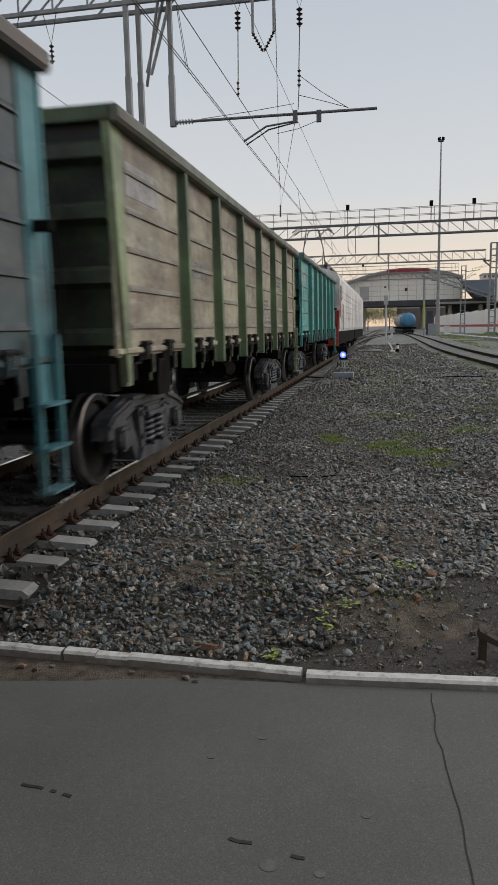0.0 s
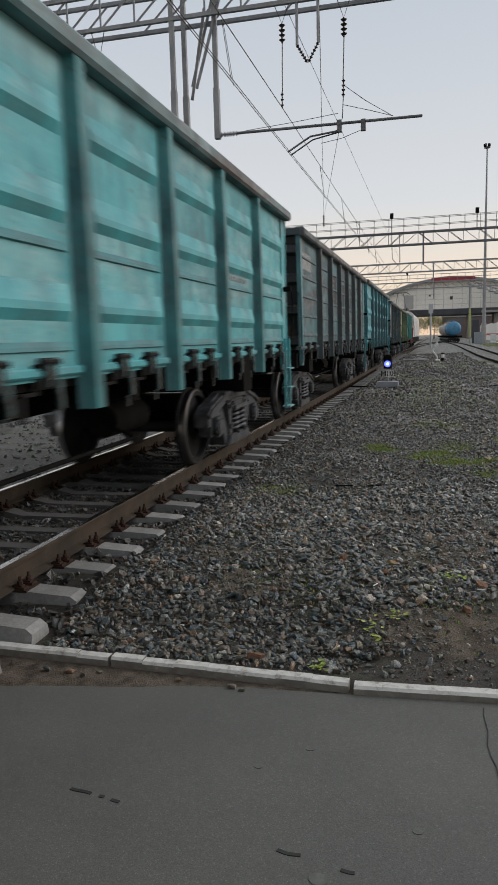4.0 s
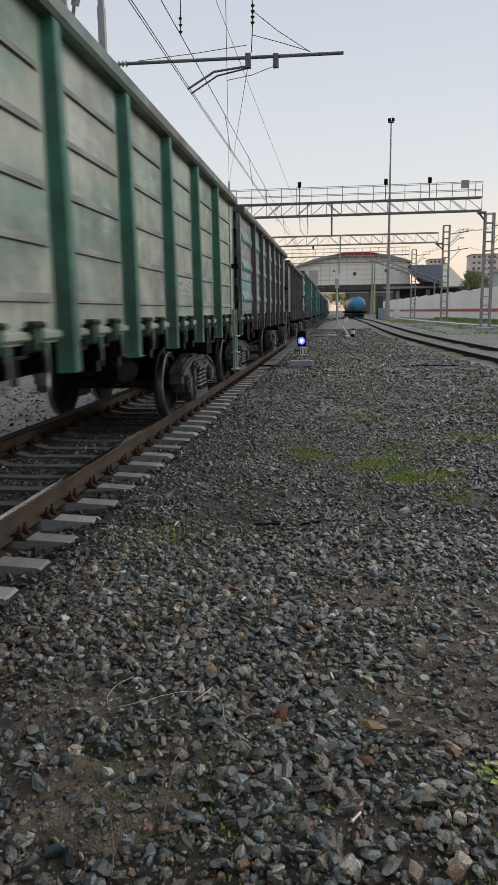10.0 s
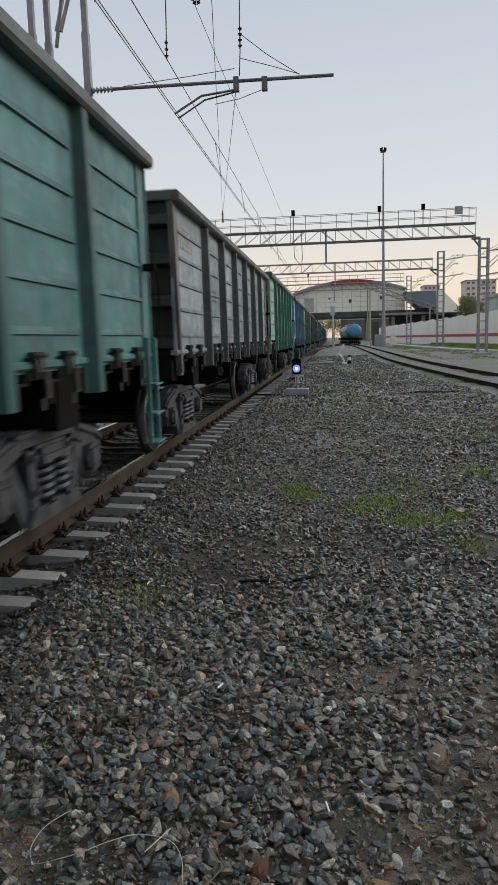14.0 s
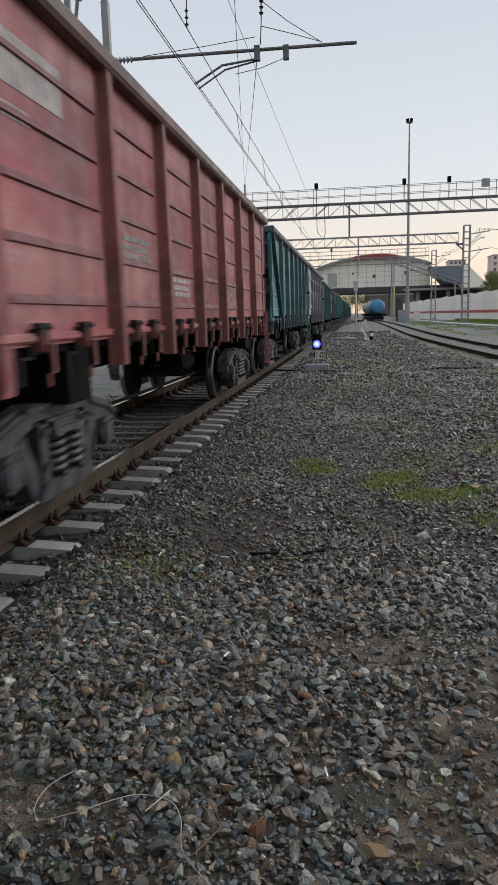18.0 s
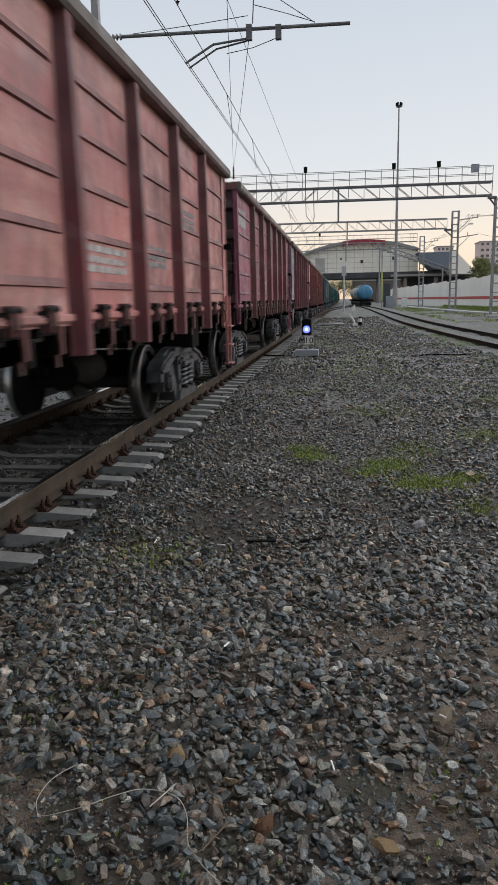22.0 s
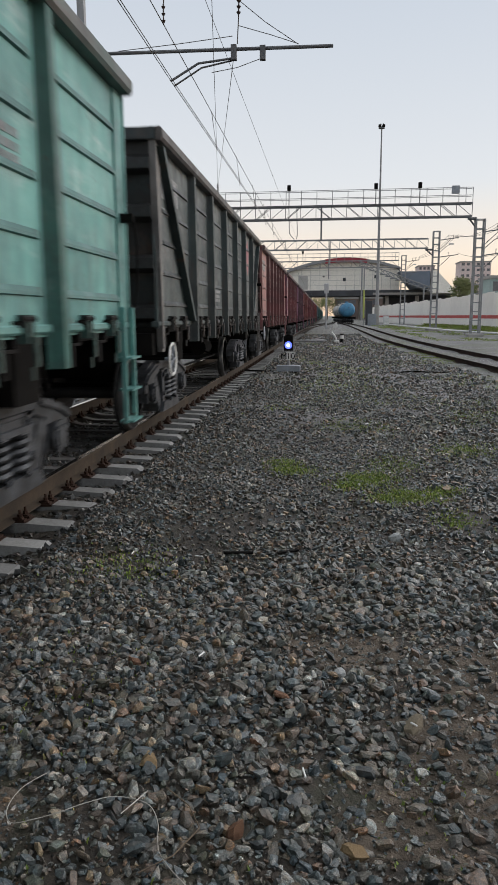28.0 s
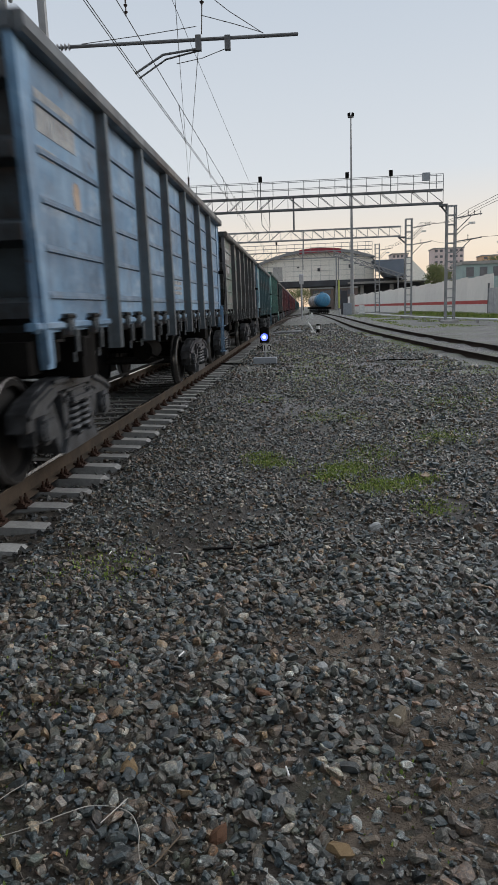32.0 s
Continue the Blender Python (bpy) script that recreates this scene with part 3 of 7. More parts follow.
def wagon_meshes():
    """Meshes of an open-top wagon, its middle over the origin, running along y."""
    h = BODY / 2
    ys = [b - h for b in BAYS]
    for s, name in ((1, "side_panel_near"), (-1, "side_panel_far")):
        b = Build()
        x0, x1 = sorted((s * 1.42, s * 1.455))
        b.box(x0, x1, -h + 0.08, h - 0.08, 1.33, 3.36)
        MESH[name] = b.mesh(name)
        b = Build()
        ring = [(s * 1.40, 3.33), (s * 1.56, 3.33), (s * 1.585, 3.36), (s * 1.585, 3.44), (s * 1.56, 3.47), (s * 1.40, 3.47)]
        b.prism(ring, 1, -h, h)
        MESH["top_chord" + str(s)] = b.mesh("top_chord", True)
        b = Build()
        ring = [(s * 1.40, 1.35), (s * 1.475, 1.35), (s * 1.49, 1.365), (s * 1.49, 1.40), (s * 1.475, 1.41), (s * 1.40, 1.41)]
        b.prism(ring, 1, -h, h)
        MESH["sill" + str(s)] = b.mesh("sill")
    for name, w in (("rib_long", 2.02), ("rib_short", 1.67)):
        c = 0.03
        h2 = w / 2 - 0.17
        vs = [(1.453, -h2, -0.02), (1.453, -h2, 0.05), (1.453, h2, 0.05), (1.453, h2, -0.02), (1.478, -h2 + c, -0.012), (1.474, -h2 + c, 0.012), (1.474, h2 - c, 0.012), (1.478, h2 - c, -0.012)]
        MESH["swage" + name[3:]] = Build().add([(1.453, -h2, -0.10), (1.453, -h2, 0.16), (1.453, h2, 0.16), (1.453, h2, -0.10), (1.50, -h2 + 0.05, -0.03), (1.50, -h2 + 0.05, 0.02), (1.50, h2 - 0.05, 0.02), (1.50, h2 - 0.05, -0.03)], [(0, 1, 2, 3), (4, 7, 6, 5), (0, 4, 5, 1), (1, 5, 6, 2), (2, 6, 7, 3), (3, 7, 4, 0)]).mesh("rib")
        MESH[name] = Build().add(vs, [(0, 1, 2, 3), (4, 7, 6, 5), (0, 4, 5, 1), (1, 5, 6, 2), (2, 6, 7, 3), (3, 7, 4, 0)]).mesh("rib")
    b = Build()
    ring = [(1.45, -0.105), (1.48, -0.085), (1.57, -0.06), (1.57, 0.06), (1.48, 0.085), (1.45, 0.105)]
    vs = [(x, y, 1.12) for x, y in ring] + [(x, y, 1.9) for x, y in ring] + [(1.45 + (x - 1.45) * 0.85, y * 0.85, 3.34) for x, y in ring]
    fs = [(5, 4, 3, 2, 1, 0), (12, 13, 14, 15, 16, 17)]
    for k in (0, 6):
        fs += [(k + i, k + (i + 1) % 6, k + 6 + (i + 1) % 6, k + 6 + i) for i in range(6)]
    MESH["post"] = b.add(vs, fs).mesh("post")
    b = Build()
    b.prism([(0.0, 3.34), (0.33, 3.34), (0.36, 1.12), (0.34, 1.06), (0.20, 1.06), (0.18, 1.14)], 0, 1.42, 1.478)
    b.prism([(0.0, 3.34), (0.035, 3.34), (0.215, 1.10), (0.18, 1.10)], 0, 1.478, 1.50)
    MESH["corner_post"] = b.mesh("corner_post")
    b = Build()
    b.prism([(0.0, 3.34), (0.30, 3.34), (0.30, 1.10), (0.27, 1.06), (0.05, 1.06), (0.0, 1.12)], 0, 1.42, 1.474)
    b.box(1.40, 1.49, 0.0, 0.03, 1.12, 3.34)
    MESH["corner_post_far"] = b.mesh("corner_post")
    MESH["end_wall"] = Build().add([(x, y + d, z) for d in (-0.03, 0.03) for x, y, z in ((-1.42, 0.0, 3.34), (1.42, 0.0, 3.34), (1.42, 0.16, 1.28), (-1.42, 0.16, 1.28))], [(0, 1, 2, 3), (7, 6, 5, 4), (0, 4, 5, 1), (1, 5, 6, 2), (2, 6, 7, 3), (3, 7, 4, 0)]).mesh("end_wall")
    MESH["end_rib"] = Build().prism([(-0.03, -0.11), (-0.15, -0.06), (-0.15, 0.06), (-0.03, 0.11)], 0, -1.42, 1.42).mesh("end_rib")
    MESH["end_chord"] = Build().box(-1.5, 1.5, -0.13, 0.05, 3.34, 3.46).mesh("end_chord")
    MESH["end_stile"] = Build().box(-0.06, 0.06, -0.17, -0.03, 1.2, 3.34).mesh("end_stile")
    b = Build()
    MESH["floor_plate"] = Build().box(-1.41, 1.41, -h + 0.1, h - 0.1, 1.26, 1.33).mesh("floor_plate")
    MESH["end_sill"] = Build().box(-1.40, 1.40, -0.125, 0.125, 1.0, 1.26).mesh("end_sill")
    MESH["cross_beam"] = Build().prism([(-0.5, 0.95), (0.5, 0.95), (1.2, 1.10), (1.2, 1.26), (-1.2, 1.26), (-1.2, 1.10)], 1, -0.06, 0.06).mesh("cross_beam")
    MESH["bolster_beam"] = Build().box(-1.3, 1.3, -0.22, 0.22, 0.86, 1.26).mesh("bolster_beam")
    b = Build().box(-0.22, 0.22, -h - 0.25, h + 0.25, 0.92, 1.262)
    MESH["underframe"] = b.mesh("underframe")
    b = Build().bar((0.55, 0.9, 0.78), (0.55, 1.75, 0.78), 0.17, 14)
    MESH["brake_cylinder"] = b.mesh("brake_cylinder", True)
    b = Build().bar((-0.5, -2.3, 0.8), (-0.5, -1.3, 0.8), 0.15, 14)
    MESH["air_tank"] = b.mesh("air_tank", True)
    b = Build().pipe([(0.9, -3.0, 0.62), (0.9, 0.9, 0.62), (0.6, 0.9, 0.75)], 0.02)
    MESH["brake_rod"] = b.mesh("brake_rod", True)
    # hatch latch: lug, pin, hanging hook handle
    b = Build()
    b.box(1.45, 1.53, -0.055, -0.03, 1.30, 1.47)
    b.box(1.45, 1.53, 0.03, 0.055, 1.30, 1.47)
    for y0, y1, r0, r1 in ((0.0, 0.03, 0.020, 0.024), (0.03, 0.05, 0.024, 0.020), (0.05, 0.02, 0.022, 0.016), (0.02, -0.05, 0.015, 0.010)):
        k = ((0.0, 0.03), (0.03, 0.05), (0.05, 0.02), (0.02, -0.05)).index((y0, y1))
        xs, zs = (1.51, 1.55, 1.545, 1.52, 1.47), (1.42, 1.34, 1.25, 1.16, 1.08)
        b.prism([(xs[k] - 0.5 * r0, y0 - r0), (xs[k] + 0.4 * r0, y0 - r0), (xs[k] + 0.4 * r0, y0 + r0), (xs[k] - 0.5 * r0, y0 + r0)], 2, zs[k + 1], zs[k])
    MESH["latch"] = b.mesh("latch")
    # hinge: pin, lugs and the hanging stop beside a latch
    b = Build()
    b.bar((1.515, -0.10, 1.445), (1.515, 0.10, 1.445), 0.02, 8)
    b.box(1.44, 1.505, -0.10, 0.10, 1.395, 1.435)
    b.box(1.43, 1.47, -0.13, -0.085, 1.25, 1.43)
    b.box(1.43, 1.47, -0.30, -0.12, 1.25, 1.27)
    b.box(1.44, 1.47, -0.30, -0.25, 1.10, 1.26)
    MESH["hinge"] = b.mesh("hinge")
    # coupler
    b = Build()
    b.box(-0.10, 0.10, 0.0, 0.42, 0.98, 1.16)
    b.prism([(-0.19, 0.30), (0.10, 0.30), (0.21, 0.42), (0.17, 0.50), (-0.06, 0.42), (-0.21, 0.50)], 2, 0.92, 1.22)
    MESH["coupler"] = b.mesh("coupler")
    b = Build().pipe([(0.35, 0.0, 0.98), (0.33, 0.14, 0.80), (0.28, 0.30, 0.66), (0.24, 0.44, 0.70)], 0.022)
    MESH["brake_hose"] = b.mesh("brake_hose", True)
    # ladder and step at a corner
    b = Build()
    for y in (-0.16, 0.16):
        b.box(1.50, 1.545, y - 0.02, y + 0.02, 0.42, 1.55)
    for z in (0.43, 0.74, 1.05):
        b.box(1.46, 1.60, -0.16, 0.16, z, z + 0.02)
    MESH["ladder"] = b.mesh("ladder")
    b = Build().pipe([(1.56, 0.0, 2.35), (1.60, 0.03, 2.33), (1.605, 0.09, 2.1), (1.59, 0.12, 1.75), (1.56, 0.12, 1.55)], 0.009)
    b.box(1.46, 1.60, -0.03, 0.04, 2.31, 2.39)
    MESH["hose"] = b.mesh("hose", True)
    # diagonal braces of the older type
    b = Build()
    for k, (y0, y1) in enumerate(((-h + 0.2, -h + 2.1), (h - 0.2, h - 1.9))):
        MESH["brace" + str(k)] = Build().prism([(y0 - 0.06, 3.3), (y0 + 0.06, 3.3), (y1 + 0.06, 1.4), (y1 - 0.06, 1.4)], 0, 1.46, 1.56).mesh("brace")
    # bogie
    for s in (-1, 1):
        b = Build()
        c = s * 1.02
        x0, x1 = c - 0.09, c + 0.09
        top = [(-1.26, 0.50), (-1.24, 0.66), (-1.08, 0.74), (-0.64, 0.84), (-0.45, 0.88), (0.45, 0.88), (0.64, 0.84), (1.08, 0.74), (1.24, 0.66), (1.26, 0.50),
               (1.10, 0.50), (1.08, 0.60), (0.76, 0.60), (0.74, 0.66), (0.44, 0.74), (-0.44, 0.74), (-0.74, 0.66), (-0.76, 0.60), (-1.08, 0.60), (-1.10, 0.50)]
        b.prism(top, 0, x0, x1)
        for q in (-1, 1):
            b.prism([(q * 0.76, 0.62), (q * 0.62, 0.68), (q * 0.36, 0.24), (q * 0.52, 0.18)], 0, x0, x1)
            b.prism([(q * 0.30, 0.76), (q * 0.44, 0.76), (q * 0.42, 0.28), (q * 0.30, 0.28)], 0, x0 - 0.02, x1 + 0.03 if s > 0 else x1 + 0.02)
            b.box(x0 + 0.01, x1 - 0.01, q * AXLE - 0.19, q * AXLE - 0.13, 0.36, 0.62)
            b.box(x0 + 0.01, x1 - 0.01, q * AXLE + 0.13, q * AXLE + 0.19, 0.36, 0.62)
            b.prism([(q * 0.98, 0.76), (q * 0.90, 0.76), (q * 0.60, 0.845), (q * 0.60, 0.875)], 0, c - 0.03, c + 0.03)
        b.prism([(-0.52, 0.18), (0.52, 0.18), (0.44, 0.31), (-0.44, 0.31)], 0, c - 0.15, c + 0.15)
        # ribs and lips of the casting on its outer face
        o = x1 if s > 0 else x0
        b.box(min(o, o + s * 0.035), max(o, o + s * 0.035), -0.60, 0.60, 0.84, 0.875)
        b.box(min(o, o + s * 0.03), max(o, o + s * 0.03), -0.46, 0.46, 0.735, 0.76)
        for q in (-1, 1):
            for y, z in ((0.37, 0.68), (0.37, 0.42)):
                b.bar((o, q * y, z), (o + s * 0.06, q * y, z), 0.035, 8)
            b.prism([(q * 1.25, 0.64), (q * 1.08, 0.715), (q * 0.62, 0.815), (q * 0.62, 0.785), (q * 1.06, 0.68), (q * 1.22, 0.60)], 0, min(o, o + s * 0.03), max(o, o + s * 0.03))
        MESH["side_frame" + str(s)] = b.mesh("side_frame")
        b = Build()
        e0, e1 = sorted((s * 0.90, s * 1.20))
        b.box(e0, e1, -0.27, 0.27, 0.635, 0.68)
        b.box(e0, min(e1, 1.16) if s > 0 else e1, -0.20, 0.20, 0.68, 0.735)
        for q in (-0.16, 0.16):
            b.lathe([(0.06, 0.60), (0.12, 0.60), (0.13, 0.64)], 2, (s * 1.05, q, 0), 10)
        MESH["spring_cap" + str(s)] = b.mesh("spring_cap")
    # coil spring
    b = Build()
    turns, seg = 5, 12
    n = turns * seg
    vs, fs = [], []
    for i in range(n + 1):
        a = 2 * math.pi * i / seg
        z = 0.315 + 0.31 * i / n
        for k in range(5):
            q = 2 * math.pi * k / 5
            r = 0.095 + 0.026 * math.cos(q)
            vs.append((r * math.cos(a), r * math.sin(a), z + 0.024 * math.sin(q)))
        if i:
            fs += [((i - 1) * 5 + k, (i - 1) * 5 + (k + 1) % 5, i * 5 + (k + 1) % 5, i * 5 + k) for k in range(5)]
    MESH["spring"] = b.add(vs, fs).mesh("spring", True)
    b = Build()
    b.prism([(-1.12, 0.60), (1.12, 0.60), (1.12, 0.74), (0.5, 0.82), (-0.5, 0.82), (-1.12, 0.74)], 1, -0.20, 0.20)
    for q in (-1, 1):
        b.box(-0.95, 0.95, q * 0.42 - 0.05, q * 0.42 + 0.05, 0.38, 0.48)
    MESH["bolster"] = b.mesh("bolster")
    b = Build()
    b.bar((-1.12, 0, 0), (1.12, 0, 0), 0.075, 10)
    for s in (-1, 1):
        prof = [(0.09, s * 0.70), (0.12, s * 0.72), (0.38, s * 0.755), (0.40, s * 0.735), (0.47, s * 0.732), (0.505, s * 0.742), (0.50, s * 0.766), (0.476, s * 0.776), (0.472, s * 0.862), (0.40, s * 0.866), (0.385, s * 0.80), (0.14, s * 0.83), (0.09, s * 0.85)]
        b.lathe(prof, 0, (0, 0, 0), 26)
    MESH["wheelset"] = b.mesh("wheelset", True)
    MESH["tyre"] = Build().lathe([(0.4745, 0.778), (0.4765, 0.79), (0.4755, 0.85), (0.4715, 0.8635), (0.458, 0.868), (0.458, 0.8665)], 0, (0, 0, 0), 26, False).mesh("tyre", True)
    b = Build().bar((0.90, 0, 0.475), (1.13, 0, 0.475), 0.125, 14).bar((1.13, 0, 0.475), (1.16, 0, 0.475), 0.135, 14).bar((1.16, 0, 0.475), (1.185, 0, 0.475), 0.10, 12)
    for k in range(4):
        a = math.pi / 4 + k * math.pi / 2
        b.bar((1.155, 0.115 * math.cos(a), 0.475 + 0.115 * math.sin(a)), (1.185, 0.115 * math.cos(a), 0.475 + 0.115 * math.sin(a)), 0.018, 6)
    MESH["axle_box"] = b.mesh("axle_box", True)
    # white stencil bars
    b = Build()
    r = random.Random(2)
    for row, (z, n) in enumerate(((2.80, 8), (2.62, 5))):
        y = -0.5
        for k in range(n):
            w = r.uniform(0.07, 0.11) * (1 - 0.4 * row)
            b.box(1.456, 1.4605, y, y + w, z, z + (0.30 if row == 0 else 0.08))
            y += w + 0.03
    MESH["number_bars"] = b.mesh("number_bars")
    b = Build()
    for z in (1.86, 1.78, 1.71):
        y = -0.5
        while y < 0.45:
            w = r.uniform(0.08, 0.22)
            b.box(1.456, 1.4605, y, min(y + w, 0.5), z, z + 0.05)
            y += w + 0.04
    MESH["load_bars"] = b.mesh("load_bars")


def body_height(z):
    return 1.5 + (z - 1.5) * 1.068


def settle_bodies():
    """Brings the body parts to the loading gauge of this wagon type."""
    tall = ("side_panel_near", "side_panel_far", "top_chord1", "top_chord-1", "sill1", "sill-1", "post", "corner_post", "corner_post_far", "end_wall", "end_chord", "end_stile", "brace0", "brace1", "number_bars", "load_bars", "latch", "hinge")
    for key in tall + ("rib_long", "rib_short", "swage_long", "swage_short", "end_rib", "ladder", "hose", "floor_plate", "end_sill"):
        for v in MESH[key].vertices:
            if abs(v.co.x) > 1.38:
                v.co.x -= math.copysign(0.115, v.co.x)
            if key in tall:
                v.co.z = body_height(v.co.z)


wagon_meshes()
settle_bodies()
M_STENCIL = surface("faded_white_stencil", (0.46, 0.46, 0.45), (0.24, 0.24, 0.235), 9, 0.8, 0, 60)
WHEELS = []


def bogie(parent, y):
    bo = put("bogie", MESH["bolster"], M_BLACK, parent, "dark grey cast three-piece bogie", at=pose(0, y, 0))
    for s in (-1, 1):
        put("side_frame", MESH["side_frame" + str(s)], M_BOGIE, bo)
        put("spring_cap", MESH["spring_cap" + str(s)], M_BOGIE, bo)
        for q in (-0.16, 0.16):
            put("spring", MESH["spring"], M_BOGIE, bo, at=pose(s * 1.09, q, 0))
        for q in (-AXLE, AXLE):
            put("axle_box", MESH["axle_box"], M_BOGIE, bo, at=pose(0, q, 0) @ Matrix.Diagonal((s, 1, 1, 1)))
        w = put("wheelset", MESH["wheelset"], M_WHEEL, parent, at=pose(0, y + s * AXLE, WHEEL_R))
        for k in (0, 180):
            put("tyre", MESH["tyre"], M_TREAD, w, "polished running surface", at=pose(0, 0, 0, 0, 0, k))
        WHEELS.append((w, parent, y + s * AXLE))
    return bo


def wagon(paint, posts, shaded_rib_paint, chord, hook, corner, shaded_end, ribs, label, braces=False, marks=True, seed=0, height=1.0, dark_fields=()):
    w = thing("gondola_wagon", label, "freight wagon", "wagons of the passing train")
    h = BODY / 2
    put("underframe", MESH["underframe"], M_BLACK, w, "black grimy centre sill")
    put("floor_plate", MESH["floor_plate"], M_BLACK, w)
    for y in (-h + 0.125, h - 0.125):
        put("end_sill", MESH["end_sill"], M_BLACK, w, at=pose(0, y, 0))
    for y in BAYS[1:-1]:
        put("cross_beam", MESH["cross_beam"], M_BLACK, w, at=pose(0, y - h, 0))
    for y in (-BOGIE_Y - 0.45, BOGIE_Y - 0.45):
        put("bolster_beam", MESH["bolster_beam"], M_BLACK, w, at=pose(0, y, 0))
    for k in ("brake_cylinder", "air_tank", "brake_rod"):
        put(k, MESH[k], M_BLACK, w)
    for i, (ya, yb) in enumerate(zip(BAYS, BAYS[1:])):
        size = "_long" if i in (0, 6) else "_short"
        mid = (ya + yb) / 2 - h + (0.12 if i == 0 else -0.12 if i == 6 else 0.0)
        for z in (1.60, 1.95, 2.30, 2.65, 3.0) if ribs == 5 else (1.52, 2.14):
            put("rib", MESH["rib" + size], shaded_rib_paint, w, at=pose(0, mid, body_height(z)))
        for z in () if ribs == 5 else (1.78, 2.39, 2.92):
            put("swage", MESH["swage" + size], paint, w, at=pose(0, mid, body_height(z)))
    put("side_panel", MESH["side_panel_near"], paint, w)
    put("side_panel", MESH["side_panel_far"], paint, w)
    for s in (-1, 1):
        put("top_chord", MESH["top_chord" + str(s)], chord, w)
        put("sill", MESH["sill" + str(s)], paint, w)
        for b in BAYS[1:-1]:
            put("post", MESH["post"], posts, w, at=pose(0, s * (b - h), 0, 0, 0, 0 if s > 0 else 180))
    for rz in (0, 180):
        put("end_wall", MESH["end_wall"], shaded_end, w, at=pose(0, -h + 0.1 if rz == 0 else h - 0.1, 0, 0, 0, rz))
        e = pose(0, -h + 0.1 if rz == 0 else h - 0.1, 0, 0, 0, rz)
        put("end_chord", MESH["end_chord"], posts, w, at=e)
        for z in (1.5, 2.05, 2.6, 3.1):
            put("end_rib", MESH["end_rib"], shaded_end, w, at=e @ pose(0, 0.16 * (3.3 - z) / 2.0, body_height(z)))
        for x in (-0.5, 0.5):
            put("end_stile", MESH["end_stile"], shaded_end, w, at=e @ pose(x, 0, 0))
        put("coupler", MESH["coupler"], M_BLACK, w, at=pose(0, h + 0.13 if rz == 0 else -h - 0.13, 0, 0, 0, rz))
        put("brake_hose", MESH["brake_hose"], M_BLACK, w, at=pose(0, h + 0.13 if rz == 0 else -h - 0.13, 0, 0, 0, rz))
    for sx in (1, -1):
        for sy in (1, -1):
            ob = put("corner_post", MESH["corner_post" if sy > 0 else "corner_post_far"], corner, w)
            ob.matrix_basis = pose(0, -sy * h, 0) @ Matrix.Diagonal((sx, sy, 1, 1))
    for ya, yb in zip(BAYS, BAYS[1:]):
        for k in (0.33, 0.67):
            put("latch", MESH["latch"], hook, w, "hanging hatch hook", at=pose(0, ya + (yb - ya) * k - h, 0))
            put("hinge", MESH["hinge"], M_LATCH, w, at=pose(0, ya + (yb - ya) * k - h, 0))
    put("ladder", MESH["ladder"], corner, w, at=pose(0, h - 0.22, 0))
    put("hose", MESH["hose"], M_BLACK, w, at=pose(0, h - 0.18, 0))
    if seed in (17, 23, 24):
        rim = Build().lathe([(0.175, 1.40), (0.20, 1.385), (0.222, 1.40), (0.20, 1.415), (0.175, 1.40)], 0, (0, 0, 0), 22, False)
        wheel = part("brake_handwheel", rim, M_WHITE if seed == 24 else M_BOX, w, "pale grey spoked brake handwheel", at=pose(0, -h + 0.62, 0.92))
        spokes = Build().bar((1.30, 0, 0), (1.42, 0, 0), 0.028, 8)
        for k in range(5):
            a = 2 * math.pi * k / 5
            spokes.bar((1.40, 0, 0), (1.40, 0.185 * math.cos(a), 0.185 * math.sin(a)), 0.013, 5)
        part("spoke", spokes, M_LOCORED if seed == 17 else M_BOX, wheel)
        part("brake_shaft", Build().bar((0.3, -h + 0.62, 0.92), (1.30, -h + 0.62, 0.92), 0.02, 6), M_BLACK, w)
    if braces:
        put("brace", MESH["brace0"], posts, w)
        put("brace", MESH["brace1"], posts, w)
    if marks:
        put("marking", MESH["number_bars"], M_STENCIL, w, "white stencilled number bars", at=pose(0, -h + 0.95, 0))
        put("marking", MESH["load_bars"], M_STENCIL, w, "white stencilled data lines", at=pose(0, -h + 6.44 + (seed % 3 - 1) * 1.73, 0))
        if seed % 2 or 14 < seed < 24:
            for k, (bay, dz) in enumerate(((1, 0.30), (4, 0.0), (5, 0.55))):
                put("marking", MESH["load_bars"], M_FAINT, w, "worn stencilled data lines", at=pose(0, (BAYS[bay] + BAYS[bay + 1]) / 2 - h - 0.1, dz + 0.11 * (seed % 3)))
    for bay, z0, z1 in dark_fields:
        y = (BAYS[bay] + BAYS[bay + 1]) / 2 - h
        field = put("stencil_field", Build().box(1.341, 1.3425, y - 0.62, y + 0.58, z0, z1).mesh("stencil_field"), M_FIELD, w, "dark painted field behind the stencils")
        lines = Build()
        q = random.Random(bay)
        for k in range(5):
            z = z1 - 0.14 - k * (z1 - z0 - 0.2) / 5
            lines.box(1.3426, 1.3455, y - 0.45, y - 0.45 + q.uniform(0.35, 0.6), z, z + 0.032)
        part("stencil_line", lines, M_FAINT, field, "faded white stencil lines")
    bogie(w, -BOGIE_Y - 0.45)
    bogie(w, BOGIE_Y - 0.45)
